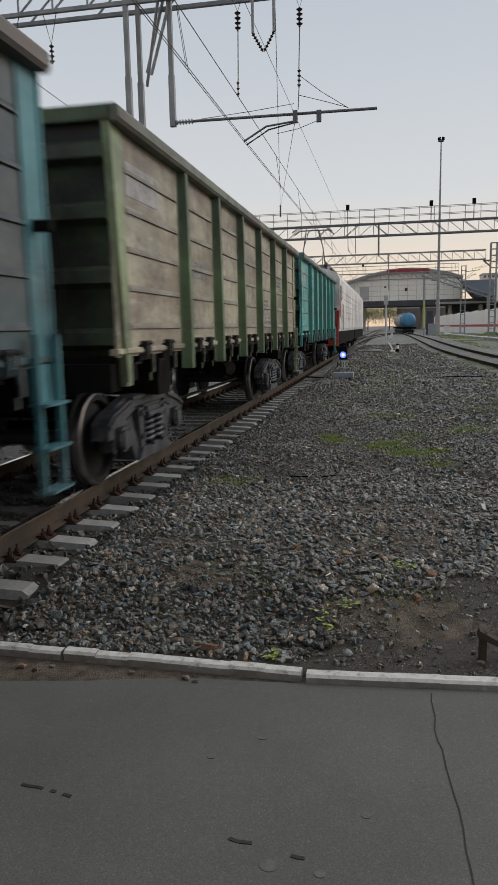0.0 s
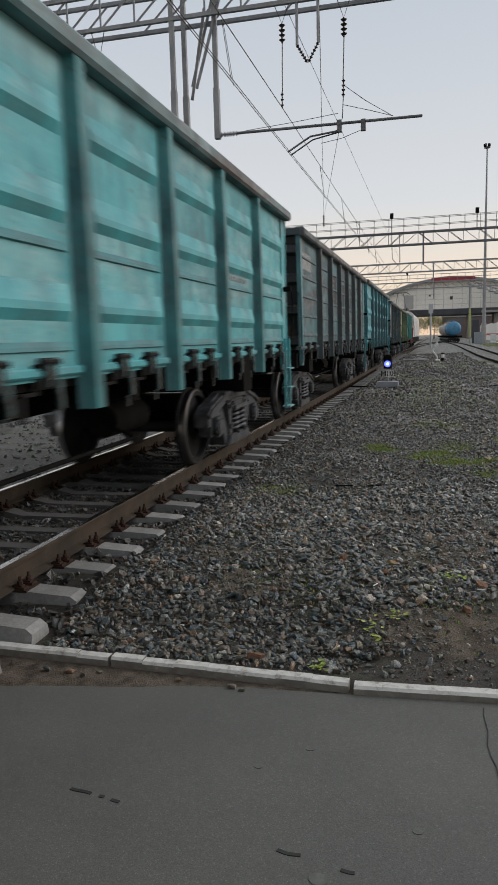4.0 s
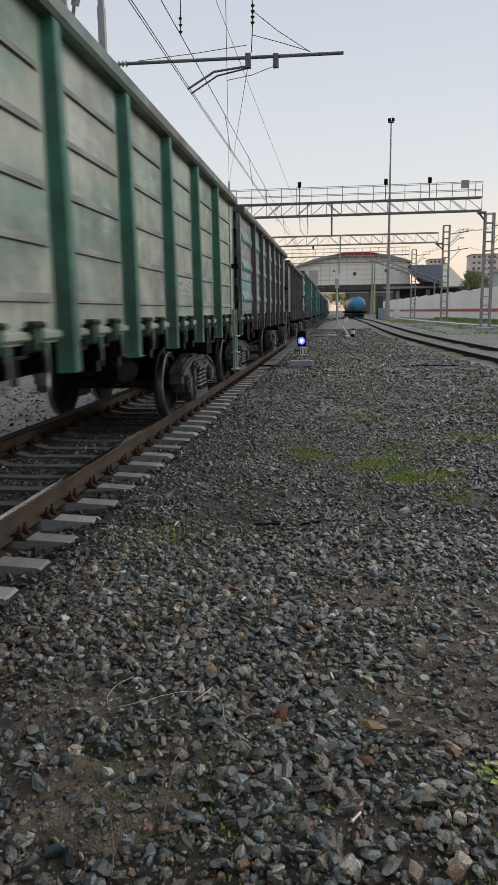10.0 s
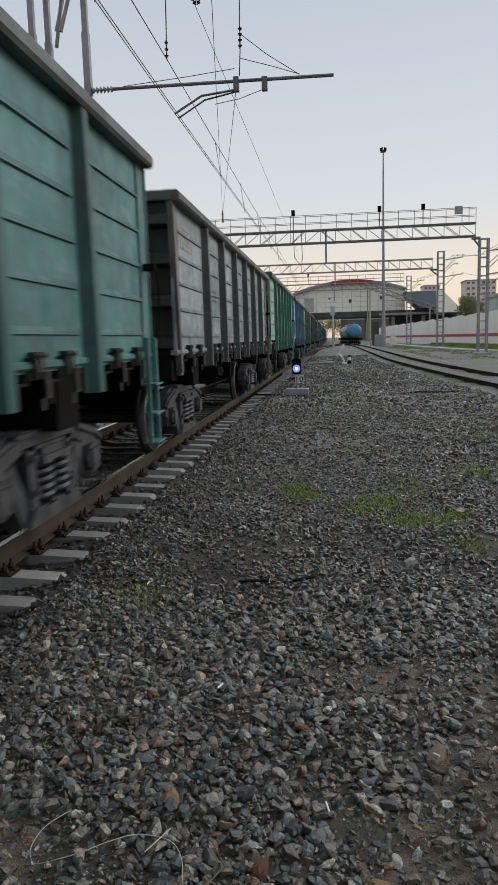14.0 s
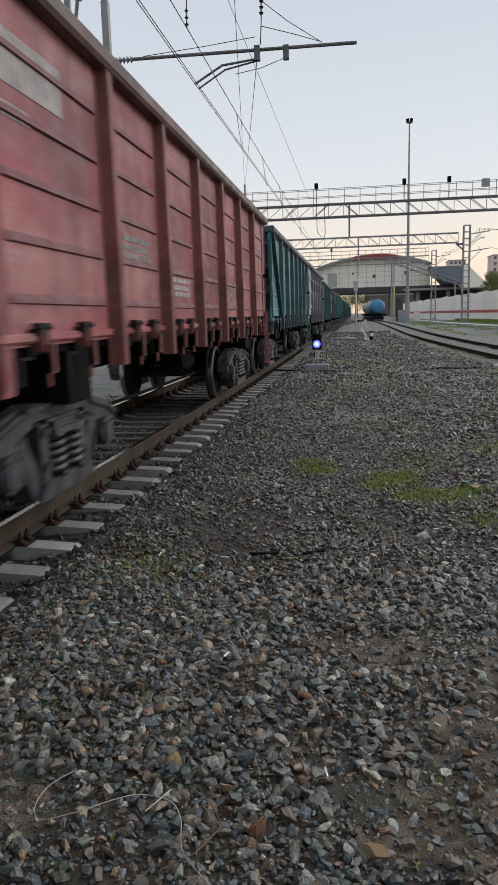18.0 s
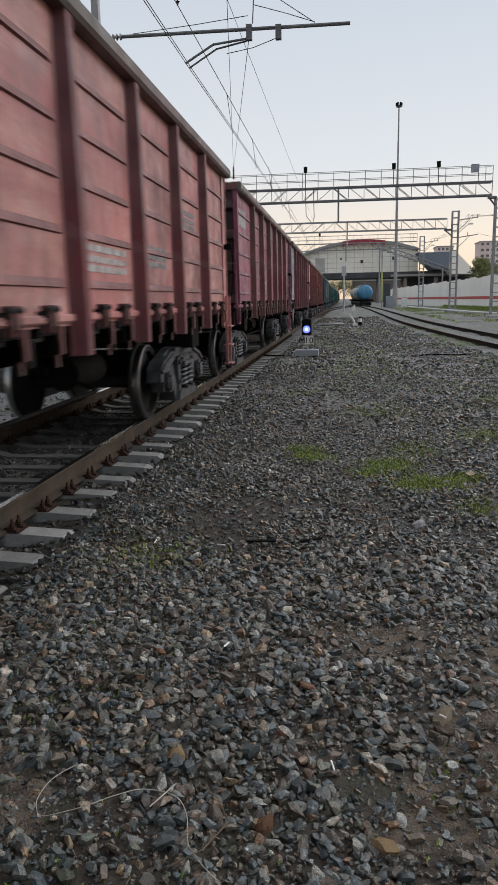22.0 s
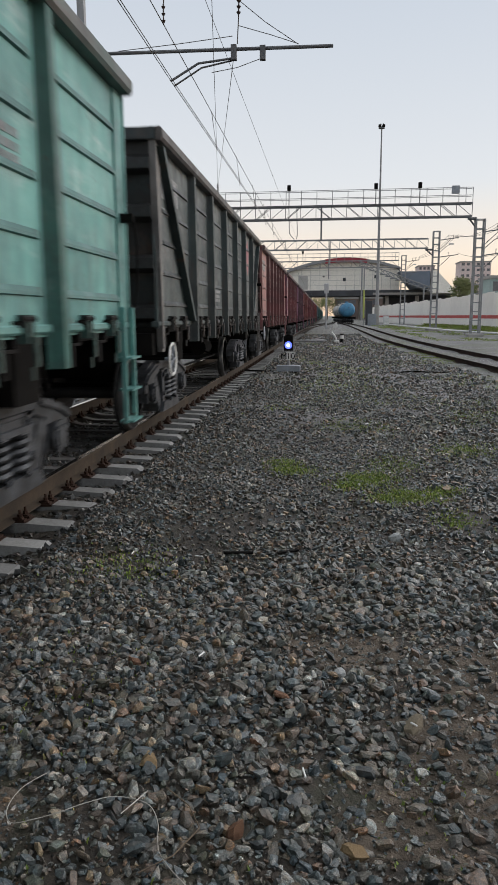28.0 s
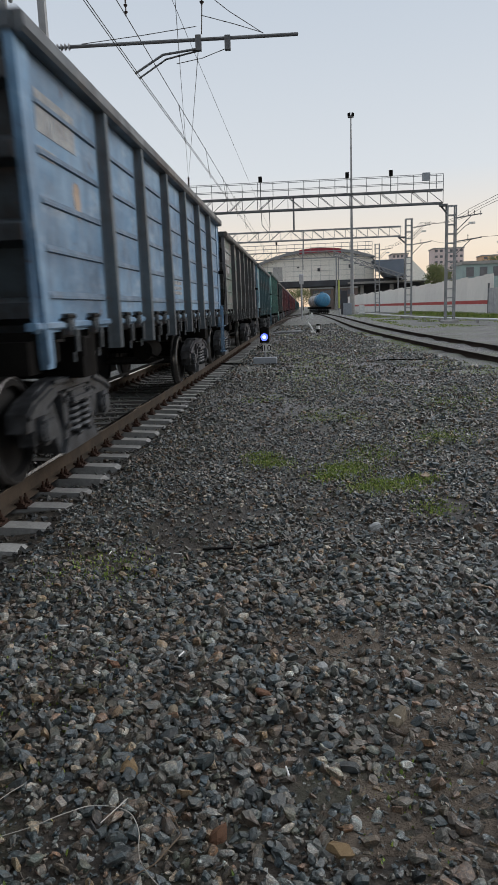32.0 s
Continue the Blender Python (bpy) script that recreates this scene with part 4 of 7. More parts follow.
    if height != 1.0 or ribs == 3:
        squat = pose(0, h, 1.3) @ Matrix.Diagonal((1, 1.026 if ribs == 3 else 1.0, height, 1)) @ pose(0, -h, -1.3)
        for ob in w.children:
            if ob.name.split(".")[0] in ("rib", "swage", "side_panel", "top_chord", "post", "end_wall", "end_chord", "end_rib", "end_stile", "corner_post", "brace", "marking", "hose", "sill", "floor_plate", "latch", "hinge"):
                ob.matrix_basis = squat @ ob.matrix_basis
    return w


M_LOCORED = surface("loco_red", (0.45, 0.06, 0.04), (0.36, 0.05, 0.04), 2, 0.5)
M_FIELD = surface("dark_stencil_field", (0.030, 0.034, 0.038), (0.05, 0.056, 0.06), 5, 0.7, 0, 50)
M_FAINT = surface("worn_stencil", (0.30, 0.31, 0.31), (0.12, 0.125, 0.13), 12, 0.8, 0, 60)
M_LATCH = surface("rusty_latch_iron", (0.007, 0.0065, 0.006), (0.018, 0.016, 0.015), 8, 0.85, 0.0, 50, spec=0.15)
CREAM, CYAN, SLATE = (0.30, 0.285, 0.225), (0.10, 0.33, 0.34), (0.075, 0.115, 0.125)
GREENS = (0.055, 0.10, 0.065)
WINE, PINK, PURPLE = (0.16, 0.052, 0.058), (0.20, 0.098, 0.098), (0.135, 0.045, 0.07)
# order, body colour, patch colour, patch share, post colour, words
TRAIN = [
    (-2, (0.10, 0.30, 0.28), (0.08, 0.22, 0.21), 0.4, (0.06, 0.22, 0.20), "teal-green open-top wagon behind the locomotive", False),
    (-1, CREAM, (0.17, 0.145, 0.115), 0.42, (0.085, 0.13, 0.065), "cream weathered open-top wagon with green posts", False),
    (0, (0.034, 0.056, 0.060), (0.055, 0.066, 0.070), 0.4, (0.032, 0.060, 0.066), "slate teal open-top wagon with faded stencils", False),
    (1, (0.053, 0.202, 0.232), (0.075, 0.235, 0.265), 0.4, (0.038, 0.13, 0.15), "bright cyan open-top wagon with rusty specks", False),
    (2, (0.062, 0.135, 0.148), (0.045, 0.055, 0.062), 0.42, (0.032, 0.050, 0.055), "grey-teal weathered open-top wagon", False),
    (3, (0.09, 0.27, 0.29), (0.18, 0.32, 0.33), 0.3, (0.06, 0.20, 0.21), "cyan open-top wagon with pale rubbed places", False),
    (4, (0.13, 0.20, 0.185), (0.20, 0.25, 0.235), 0.5, (0.04, 0.09, 0.08), "pale mint weathered open-top wagon with dark posts", False),
    (5, (0.12, 0.25, 0.235), (0.17, 0.155, 0.145), 0.40, (0.05, 0.12, 0.11), "mint-green flaking open-top wagon", False),
    (6, (0.055, 0.05, 0.055), (0.045, 0.115, 0.10), 0.36, (0.055, 0.06, 0.06), "dark grey-brown open-top wagon with grime", False),
    (7, (0.15, 0.145, 0.15), (0.065, 0.21, 0.20), 0.30, (0.045, 0.045, 0.048), "grey open-top wagon with teal paint patches", False),
    (8, (0.25, 0.27, 0.235), (0.15, 0.22, 0.18), 0.35, (0.035, 0.15, 0.105), "green open-top wagon with faded patches", False),
    (9, (0.10, 0.215, 0.32), (0.15, 0.26, 0.34), 0.4, (0.055, 0.12, 0.18), "slate-blue open-top wagon with dull paint", False),
    (10, (0.28, 0.335, 0.32), (0.17, 0.27, 0.24), 0.40, (0.03, 0.135, 0.095), "green and pale open-top wagon", False),
    (11, (0.15, 0.185, 0.195), (0.25, 0.285, 0.30), 0.42, (0.048, 0.062, 0.062), "grey-white weathered open-top wagon with green posts", False),
    (12, (0.05, 0.135, 0.132), (0.07, 0.165, 0.16), 0.4, (0.03, 0.095, 0.09), "dark teal-green open-top wagon with darker posts", False),
    (13, (0.25, 0.26, 0.29), (0.20, 0.21, 0.24), 0.45, (0.15, 0.16, 0.18), "lavender-grey open-top wagon with pale ribs", False),
    (14, (0.05, 0.15, 0.17), (0.09, 0.18, 0.20), 0.35, (0.03, 0.08, 0.09), "dark petrol-blue open-top wagon with braces", True),
    (15, WINE, PINK, 0.35, (0.16, 0.045, 0.04), "oxide-red open-top wagon with dark posts", False),
    (16, (0.20, 0.098, 0.102), (0.25, 0.155, 0.155), 0.35, (0.165, 0.045, 0.04), "pale red-brown open-top wagon with worn paint", False),
    (17, (0.175, 0.115, 0.128), (0.11, 0.115, 0.14), 0.45, (0.13, 0.035, 0.045), "brown open-top wagon with dark scorched patches", False),
    (18, PURPLE, (0.17, 0.065, 0.085), 0.4, (0.14, 0.045, 0.045), "purple-red open-top wagon with worn paint", False),
    (19, (0.22, 0.10, 0.098), (0.29, 0.17, 0.155), 0.3, (0.13, 0.035, 0.04), "faded salmon-red open-top wagon", False),
    (20, PINK, (0.18, 0.065, 0.065), 0.3, (0.16, 0.045, 0.04), "red-brown open-top wagon with pale streaks", False),
    (21, (0.118, 0.055, 0.086), (0.15, 0.08, 0.115), 0.4, (0.088, 0.028, 0.046), "purple-red open-top wagon with white stencils", False),
    (22, (0.165, 0.07, 0.075), PURPLE, 0.4, (0.14, 0.04, 0.045), "wine-red open-top wagon with worn paint", False),
    (23, (0.20, 0.115, 0.105), PINK, 0.35, (0.11, 0.036, 0.038), "oxide-red open-top wagon with pale places", False),
    (24, (0.042, 0.056, 0.056), (0.085, 0.097, 0.097), 0.4, (0.035, 0.052, 0.052), "dark grey-green older open-top wagon with diagonal braces", True),
    (25, (0.13, 0.265, 0.245), (0.155, 0.29, 0.27), 0.35, (0.05, 0.135, 0.115), "mint-green freshly painted open-top wagon", False),
    (26, (0.10, 0.165, 0.215), (0.055, 0.15, 0.165), 0.45, (0.04, 0.10, 0.115), "navy and teal weathered open-top wagon", False),
    (27, (0.115, 0.10, 0.098), (0.05, 0.10, 0.08), 0.38, (0.035, 0.04, 0.043), "brown and green patched open-top wagon", False),
    (28, (0.125, 0.20, 0.29), (0.16, 0.24, 0.33), 0.4, (0.07, 0.095, 0.115), "slate-blue open-top wagon with pale smears", False),
    (29, (0.14, 0.20, 0.26), (0.19, 0.24, 0.28), 0.4, (0.075, 0.10, 0.125), "blue-grey open-top wagon with dark posts", False),
]
# end plates of another colour than the sides
CORNERS = {-1: (0.21, 0.25, 0.155), 0: (0.050, 0.130, 0.147), 2: (0.10, 0.20, 0.215), 6: (0.07, 0.07, 0.072), 8: (0.27, 0.35, 0.27), 10: (0.10, 0.22, 0.165), 11: (0.095, 0.095, 0.09), 24: (0.13, 0.125, 0.12), 27: (0.165, 0.165, 0.175), 26: (0.13, 0.20, 0.25)}
# body heights that differ from the usual type
HEIGHTS = {-1: 0.96, 0: 0.945, 2: 0.975, 4: 1.09, 5: 1.08, 6: 0.955, 13: 1.02, 25: 1.05, 11: 0.9, 12: 0.94, 26: 0.94, 27: 0.94}
# slack of single couplings
SHIFTS = {6: 0.2, 11: 0.1, 12: 0.1, 13: 0.2}
CARS = []          # thing, distance of its middle behind the reference end


def vivid(c, gain):
    m = sum(c) / 3
    return tuple(max(0.01, (m + (x - m) * 1.25) * gain) for x in c)


def build_train():
    for n, base, second, share, posts, label, braces in TRAIN:
        gain = 1.32 if 14 < n < 24 else 1.05
        base, second = vivid(base, gain), vivid(second, gain)
        pm = wagon_paint("wagon_paint", base, second, share, 0.6, n * 1.7, 0.75)
        cm = wagon_paint("chord_paint", tuple(0.5 * c + 0.4 * sum(posts) / 3 + 0.012 for c in posts), (0.085, 0.07, 0.062), 0.4, 0.5, n * 3.3, 0.7)
        hm = wagon_paint("hook_paint", tuple(c * 0.9 for c in posts), (0.03, 0.025, 0.022), 0.45, 0.5, n * 1.1, 0.6)
        qm = wagon_paint("post_paint", vivid(posts, 0.8), tuple(c * 0.6 for c in posts), 0.3, 0.4, n * 2.3 + 5, 0.3)
        # body paint darkened: the ribs' shadow line and grime are put into the colour
        rm = wagon_paint("shaded_rib_paint", tuple(c * 0.55 for c in base), tuple(c * 0.55 for c in second), share, 0.6, n * 1.7, 0.3)
        km = wagon_paint("corner_paint", vivid(CORNERS[n], gain), tuple(c * 0.8 for c in CORNERS[n]), 0.3, 0.35, n * 1.9 + 2, 0.5) if n in CORNERS else pm
        # shade between the wagons is put into this end colour, along with soot
        em = wagon_paint("shaded_sooty_end_paint", tuple(0.5 * c + 0.004 for c in posts), (0.022, 0.020, 0.019), 0.45, 0.6, n * 2.9 + 1, 0.2)
        ribs = 3 if n in (1, 3, 4, 5, 7, 13) else 5
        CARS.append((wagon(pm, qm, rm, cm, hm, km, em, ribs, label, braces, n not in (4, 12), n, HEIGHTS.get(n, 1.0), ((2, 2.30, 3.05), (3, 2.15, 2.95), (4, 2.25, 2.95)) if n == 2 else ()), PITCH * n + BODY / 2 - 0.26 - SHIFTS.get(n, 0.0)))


build_train()


# daubs of other paint on single wagons: order, along, height, width, tallness, colour, words
DAUBS = [(10, 3.67, 2.96, 0.16, 0.42, (0.45, 0.10, 0.09), "red paint smear"), (24, 3.84, 2.95, 0.28, 0.36, (0.45, 0.16, 0.17), "pinkish red paint daub"),
         (16, -2.48, 2.06, 0.14, 0.24, (0.10, 0.13, 0.17), "blue-grey paint patch"), (4, -5.35, 2.95, 0.42, 0.16, (0.55, 0.53, 0.52), "whitish paint scrawl"),
         (4, -5.30, 2.62, 0.34, 0.20, (0.14, 0.04, 0.05), "dark red paint daub"), (27, -5.0, 2.57, 0.26, 0.10, (0.40, 0.40, 0.42), "whitish paint smear"),
         (28, -4.84, 2.49, 0.10, 0.16, (0.36, 0.27, 0.20), "tan scraped patch"), (5, 4.2, 3.0, 0.24, 0.42, (0.36, 0.35, 0.27), "pale repainted patch"),
         (11, 4.6, 2.3, 0.4, 0.5, (0.40, 0.44, 0.47), "pale rubbed smear"), (17, -0.6, 2.35, 0.28, 0.4, (0.26, 0.26, 0.29), "pale rubbed smear")]


def daubs():
    for i, (n, y, z, w, h, colour, words) in enumerate(DAUBS):
        car = CARS[n + 2][0]
        dab = wagon_paint("paint_daub", colour, tuple(c * 0.7 for c in colour), 0.4, 0.5, i * 2.1, 0.5)
        ring = []
        for k in range(30):
            a = 2 * math.pi * k / 30
            f = 1 + 0.45 * noise.noise((math.cos(a) * 1.8, math.sin(a) * 1.8, i * 3.0)) + 0.25 * noise.noise((math.cos(a) * 6, math.sin(a) * 6, i * 3.0))
            ring.append((y - 0.09 + w * f * math.cos(a), z + h * f * math.sin(a)))
        part("paint_daub", Build().prism(ring, 0, 1.339, 1.3425), dab, car, words)


daubs()


def train_way(t):
    """Where the leading end of the reference wagon stands along the track at t seconds."""
    k = min(max((t - 4.5) / 7.5, 0.0), 1.0)
    near = 0.225 * (1 - k * k * (3 - 2 * k))
    late = 0.25 * min(max((t - 28.0) / 3.0, 0.0), 1.0)
    slip = float(np.interp(t, (0, 1.5, 3, 4.5, 6, 9, 12, 13, 14, 15, 18, 20, 24, 27, 29, 30, 32), (-0.05, -0.17, -0.28, -0.14, 0.0, 0.05, 0.05, 0.22, 0.28, 0.15, -0.06, 0.0, 0.02, 0.14, 0.08, 0.0, -0.05)))
    return near + late + slip + 1.068 * (1.0907 + t * (11.40076 + t * (-0.000928 + t * (0.00099153 - t * 0.0000162147))))


# ---------------------------------------------------------------- locomotive
M_LOCOWHITE = wagon_paint("loco_white", (0.55, 0.54, 0.52), (0.48, 0.47, 0.46), 0.3, 0.35, 40)
M_GLASS = surface("dark_cab_glass", (0.02, 0.022, 0.025), (0.015, 0.016, 0.018), 2, 0.12)


def loco_section(label, pantograph, cab):
    w = thing("electric_locomotive", label, "locomotive", "locomotive sections")
    h = 7.4
    body = Build()
    ring = [(-1.5, 1.35), (1.5, 1.35), (1.55, 1.5), (1.55, 3.75), (1.38, 4.02), (0.8, 4.22), (-0.8, 4.22), (-1.38, 4.02), (-1.55, 3.75), (-1.55, 1.5)]
    body.prism(ring, 1, -h + (0.0 if cab else 0.0), h)
    bo = part("body", body, M_LOCOWHITE, w, "white ribbed body side")
    for z in (2.0, 2.3, 2.6, 2.9, 3.2):
        part("rib", Build().box(1.55, 1.57, -h + 1.7, h - 0.5, z, z + 0.05), M_LOCOWHITE, bo)
    part("lower_skirt", Build().box(-1.52, 1.52, -h, h, 0.75, 1.35), M_BLACK, w)
    for k in range(4):
        part("roof_gear", Build().box(-0.8, 0.8, -h + 2.2 + 3.2 * k, -h + 4.0 + 3.2 * k, 4.2, 4.55), M_DARKSTEEL, w)
        part("insulator", Build().lathe([(0.05, 4.2), (0.12, 4.3), (0.06, 4.4), (0.12, 4.5), (0.05, 4.62)], 2, (0.75, -h + 2.0 + 3.2 * k, 0), 8), M_INSUL, w)
    part("roof_bus", Build().bar((0.75, -h + 1, 4.65), (0.75, h - 1, 4.65), 0.025), M_WIRE, w)
    if cab:
        part("cab_front", Build().prism([(-1.5, 0.7), (1.5, 0.7), (1.5, 1.6), (1.54, 2.3), (-1.54, 2.3), (-1.5, 1.6)], 1, -h - 0.12, -h - 0.002), M_LOCORED, w, "red cab front")
        part("cab_corner", Build().box(1.555, 1.575, -h, -h + 0.5, 2.0, 2.75), M_LOCORED, w, "orange-red corner panel")
        part("cab_window", Build().box(1.552, 1.562, -h + 0.35, -h + 1.15, 2.75, 3.45), M_GLASS, w)
        part("windscreen", Build().box(-1.2, 1.2, -h - 0.05, -h - 0.003, 2.7, 3.5), M_GLASS, w)
        part("handrail", Build().bar((1.62, -h + 1.35, 1.4), (1.62, -h + 1.35, 2.6), 0.02), M_STEEL, w)
    if pantograph:
        b = Build()
        for s in (-0.55, 0.55):
            b.pipe([(s, -h + 2.4, 4.5), (s * 0.9, -h + 3.5, 5.45), (s * 0.5, -h + 2.9, 6.36)], 0.025)
            b.pipe([(s, -h + 4.4, 4.5), (s * 0.9, -h + 3.4, 5.45), (s * 0.5, -h + 3.9, 6.36)], 0.025)
        part("pantograph", b, M_DARKSTEEL, w, "raised diamond pantograph")
        for q in (2.9, 3.9):
            part("contact_shoe", Build().pipe([(-1.0, -h + q, 6.2), (-0.7, -h + q, 6.4), (0.7, -h + q, 6.4), (1.0, -h + q, 6.2)], 0.03), M_DARKSTEEL, w)
    for y in (-4.0, 4.0):
        b = Build().box(1.0, 1.14, y - 1.9, y + 1.9, 0.55, 0.85)
        b.box(-1.14, -1.0, y - 1.9, y + 1.9, 0.55, 0.85)
        part("bogie_frame", b, M_BLACK, w)
        for q in (-1.35, 1.35):
            put("wheelset", MESH["wheelset"], M_WHEEL, w, at=pose(0, y + q, 0.475))
    return w


CARS.append((loco_section("white electric locomotive rear section with red cab", True, True), -(PITCH * 2 + 0.94 + 7.4)))
CARS.append((loco_section("white electric locomotive leading section behind the mast", False, False), -(PITCH * 2 + 0.94 + 7.4 + 15.3)))


# ---------------------------------------------------------------- standing tank wagons on the curve
M_TANKBLUE = wagon_paint("tank_blue", (0.04, 0.17, 0.30), (0.06, 0.22, 0.36), 0.3, 0.5, 60)
M_TANKGREY = wagon_paint("tank_cream", (0.42, 0.40, 0.36), (0.32, 0.30, 0.27), 0.4, 0.5, 61)


def side_x(y):
    return 6.9 + 0.0011 * max(0.0, 55 - y) ** 2 - 0.00025 * max(0.0, y - 90) ** 2


def tank_wagon(y, paint, label):
    yaw = math.degrees(math.atan2(side_x(y - 3) - side_x(y + 3), 6.0))
    w = thing("tank_wagon", label, "tank wagon", "standing tank wagons", at=pose(side_x(y), y, 0, 0, 0, yaw))
    h = 5.3
    part("barrel", Build().lathe([(0.3, -h - 0.32), (0.8, -h - 0.24), (1.15, -h - 0.08), (1.3, -h + 0.15), (1.3, h - 0.15), (1.15, h + 0.08), (0.8, h + 0.24), (0.3, h + 0.32)], 1, (0, 0, 2.5), 32), paint, w, smooth=True)
    part("dome", Build().bar((0, 0, 3.7), (0, 0, 4.1), 0.35, 16), paint, w)
    for y2 in (-1.4, 1.4):
        part("tank_strap", Build().lathe([(1.302, y2 - 0.05), (1.33, y2 - 0.05), (1.33, y2 + 0.05), (1.302, y2 + 0.05)], 1, (0, 0, 2.5), 28), M_BLACK, w)
    part("underframe", Build().box(-0.5, 0.5, -h - 0.6, h + 0.6, 0.95, 1.25), M_BLACK, w)
    for s in (-1, 1):
        part("buffer_beam", Build().box(-1.4, 1.4, s * (h + 0.5) - 0.1, s * (h + 0.5) + 0.1, 0.9, 1.25), M_BLACK, w)
        part("walkway", Build().box(-0.6, 0.6, s * 0.9 - 0.5, s * 0.9 + 0.5, 3.82, 3.86), M_DARKSTEEL, w)
        for q in (-AXLE, AXLE):
            put("wheelset", MESH["wheelset"], M_WHEEL, w, at=pose(0, s * 3.6 + q, WHEEL_R))
        put("bogie", MESH["side_frame1"], M_BOGIE, w, at=pose(0, s * 3.6, 0))
        put("bogie", MESH["side_frame-1"], M_BOGIE, w, at=pose(0, s * 3.6, 0))
        put("coupler", MESH["coupler"], M_BLACK, w, at=pose(0, s * (h + 0.6), 0, 0, 0, 0 if s > 0 else 180))
    return w


tank_wagon(138, M_TANKBLUE, "blue tank wagon standing at the end of the row")
tank_wagon(151, M_TANKGREY, "cream-grey tank wagon with rusty streaks")
tank_wagon(164, M_TANKGREY, "cream-grey tank wagon with rusty streaks")


# ---------------------------------------------------------------- overhead line
def lattice_beam(parent, x0, x1, y, z0, z1, depth=0.5, bay=1.0, material=None, chord=0.055):
    """A box girder of angle bars across the tracks."""
    for yy in (y - depth / 2, y + depth / 2):
        for z in (z0, z1):
            part("chord", Build().box(x0, x1, yy - chord, yy + chord, z - chord, z + chord), material, parent)
    n = max(2, round((x1 - x0) / bay))
    d = (x1 - x0) / n
    for i in range(n + 1):
        x = x0 + d * i
        part("strut", Build().bar((x, y - depth / 2, z0), (x, y - depth / 2, z1), 0.03, 4), material, parent)
        if i < n:
            a, c = (z0, z1) if x < (x0 + x1) / 2 else (z1, z0)
            part("diagonal", Build().bar((x, y - depth / 2, a), (x + d, y - depth / 2, c), 0.03, 4), material, parent)
            if i % 2 == 0:
                part("diagonal", Build().bar((x, y + depth / 2, a), (x + d, y + depth / 2, c), 0.03, 4), material, parent)


def lattice_pier(parent, x, y, z1, w=0.62, material=None, z0=-0.25):
    for sx in (-1, 1):
        for sy in (-1, 1):
            part("leg", Build().box(x + sx * w / 2 - 0.05, x + sx * w / 2 + 0.05, y + sy * w / 2 - 0.05, y + sy * w / 2 + 0.05, z0, z1), material, parent)
    n = int((z1 - z0) / 0.62)
    for i in range(1, n + 1):
        z = z0 + (z1 - z0) * i / n
        b = Build()
        for s in (-1, 1):
            b.box(x - w / 2, x + w / 2, y + s * w / 2 - 0.03, y + s * w / 2 + 0.03, z - 0.06, z)
            b.box(x + s * w / 2 - 0.03, x + s * w / 2 + 0.03, y - w / 2, y + w / 2, z - 0.06, z)
        part("batten", b, material, parent)
    part("footing", Build().cbox(x - 0.6, x + 0.6, y - 0.6, y + 0.6, -0.5, 0.08, 0.05), M_CONC, parent, "low concrete footing")


def insulator(parent, p, q, r=0.07, n=5, material=None):
    """A string of sheds between two points."""
    p, q = Vector(p), Vector(q)
    d = (q - p)
    b = Build().bar(p, q, r * 0.35, 8)
    u = d.normalized() * 0.018
    for i in range(n):
        c = p + d * ((i + 0.5) / n)
        b.bar(c - u, c + u, r, 10, r * 0.55)
    return part("insulator", b, material or M_INSUL, parent)


def wire(points, r, label, sag=0.0, name="overhead_wire"):
    b = Build()
    pts = []
    for p, q in zip(points, points[1:]):
        p, q = Vector(p), Vector(q)
        n = 14 if sag else 1
        for i in range(n):
            k = i / n
            c = p.lerp(q, k)
            c.z -= sag * 4 * k * (1 - k)
            pts.append(c)
    pts.append(Vector(points[-1]))
    b.pipe(pts, r, 5)
    return tagged(part(name, b, M_WIRE), label, "overhead wire", "overhead wires")


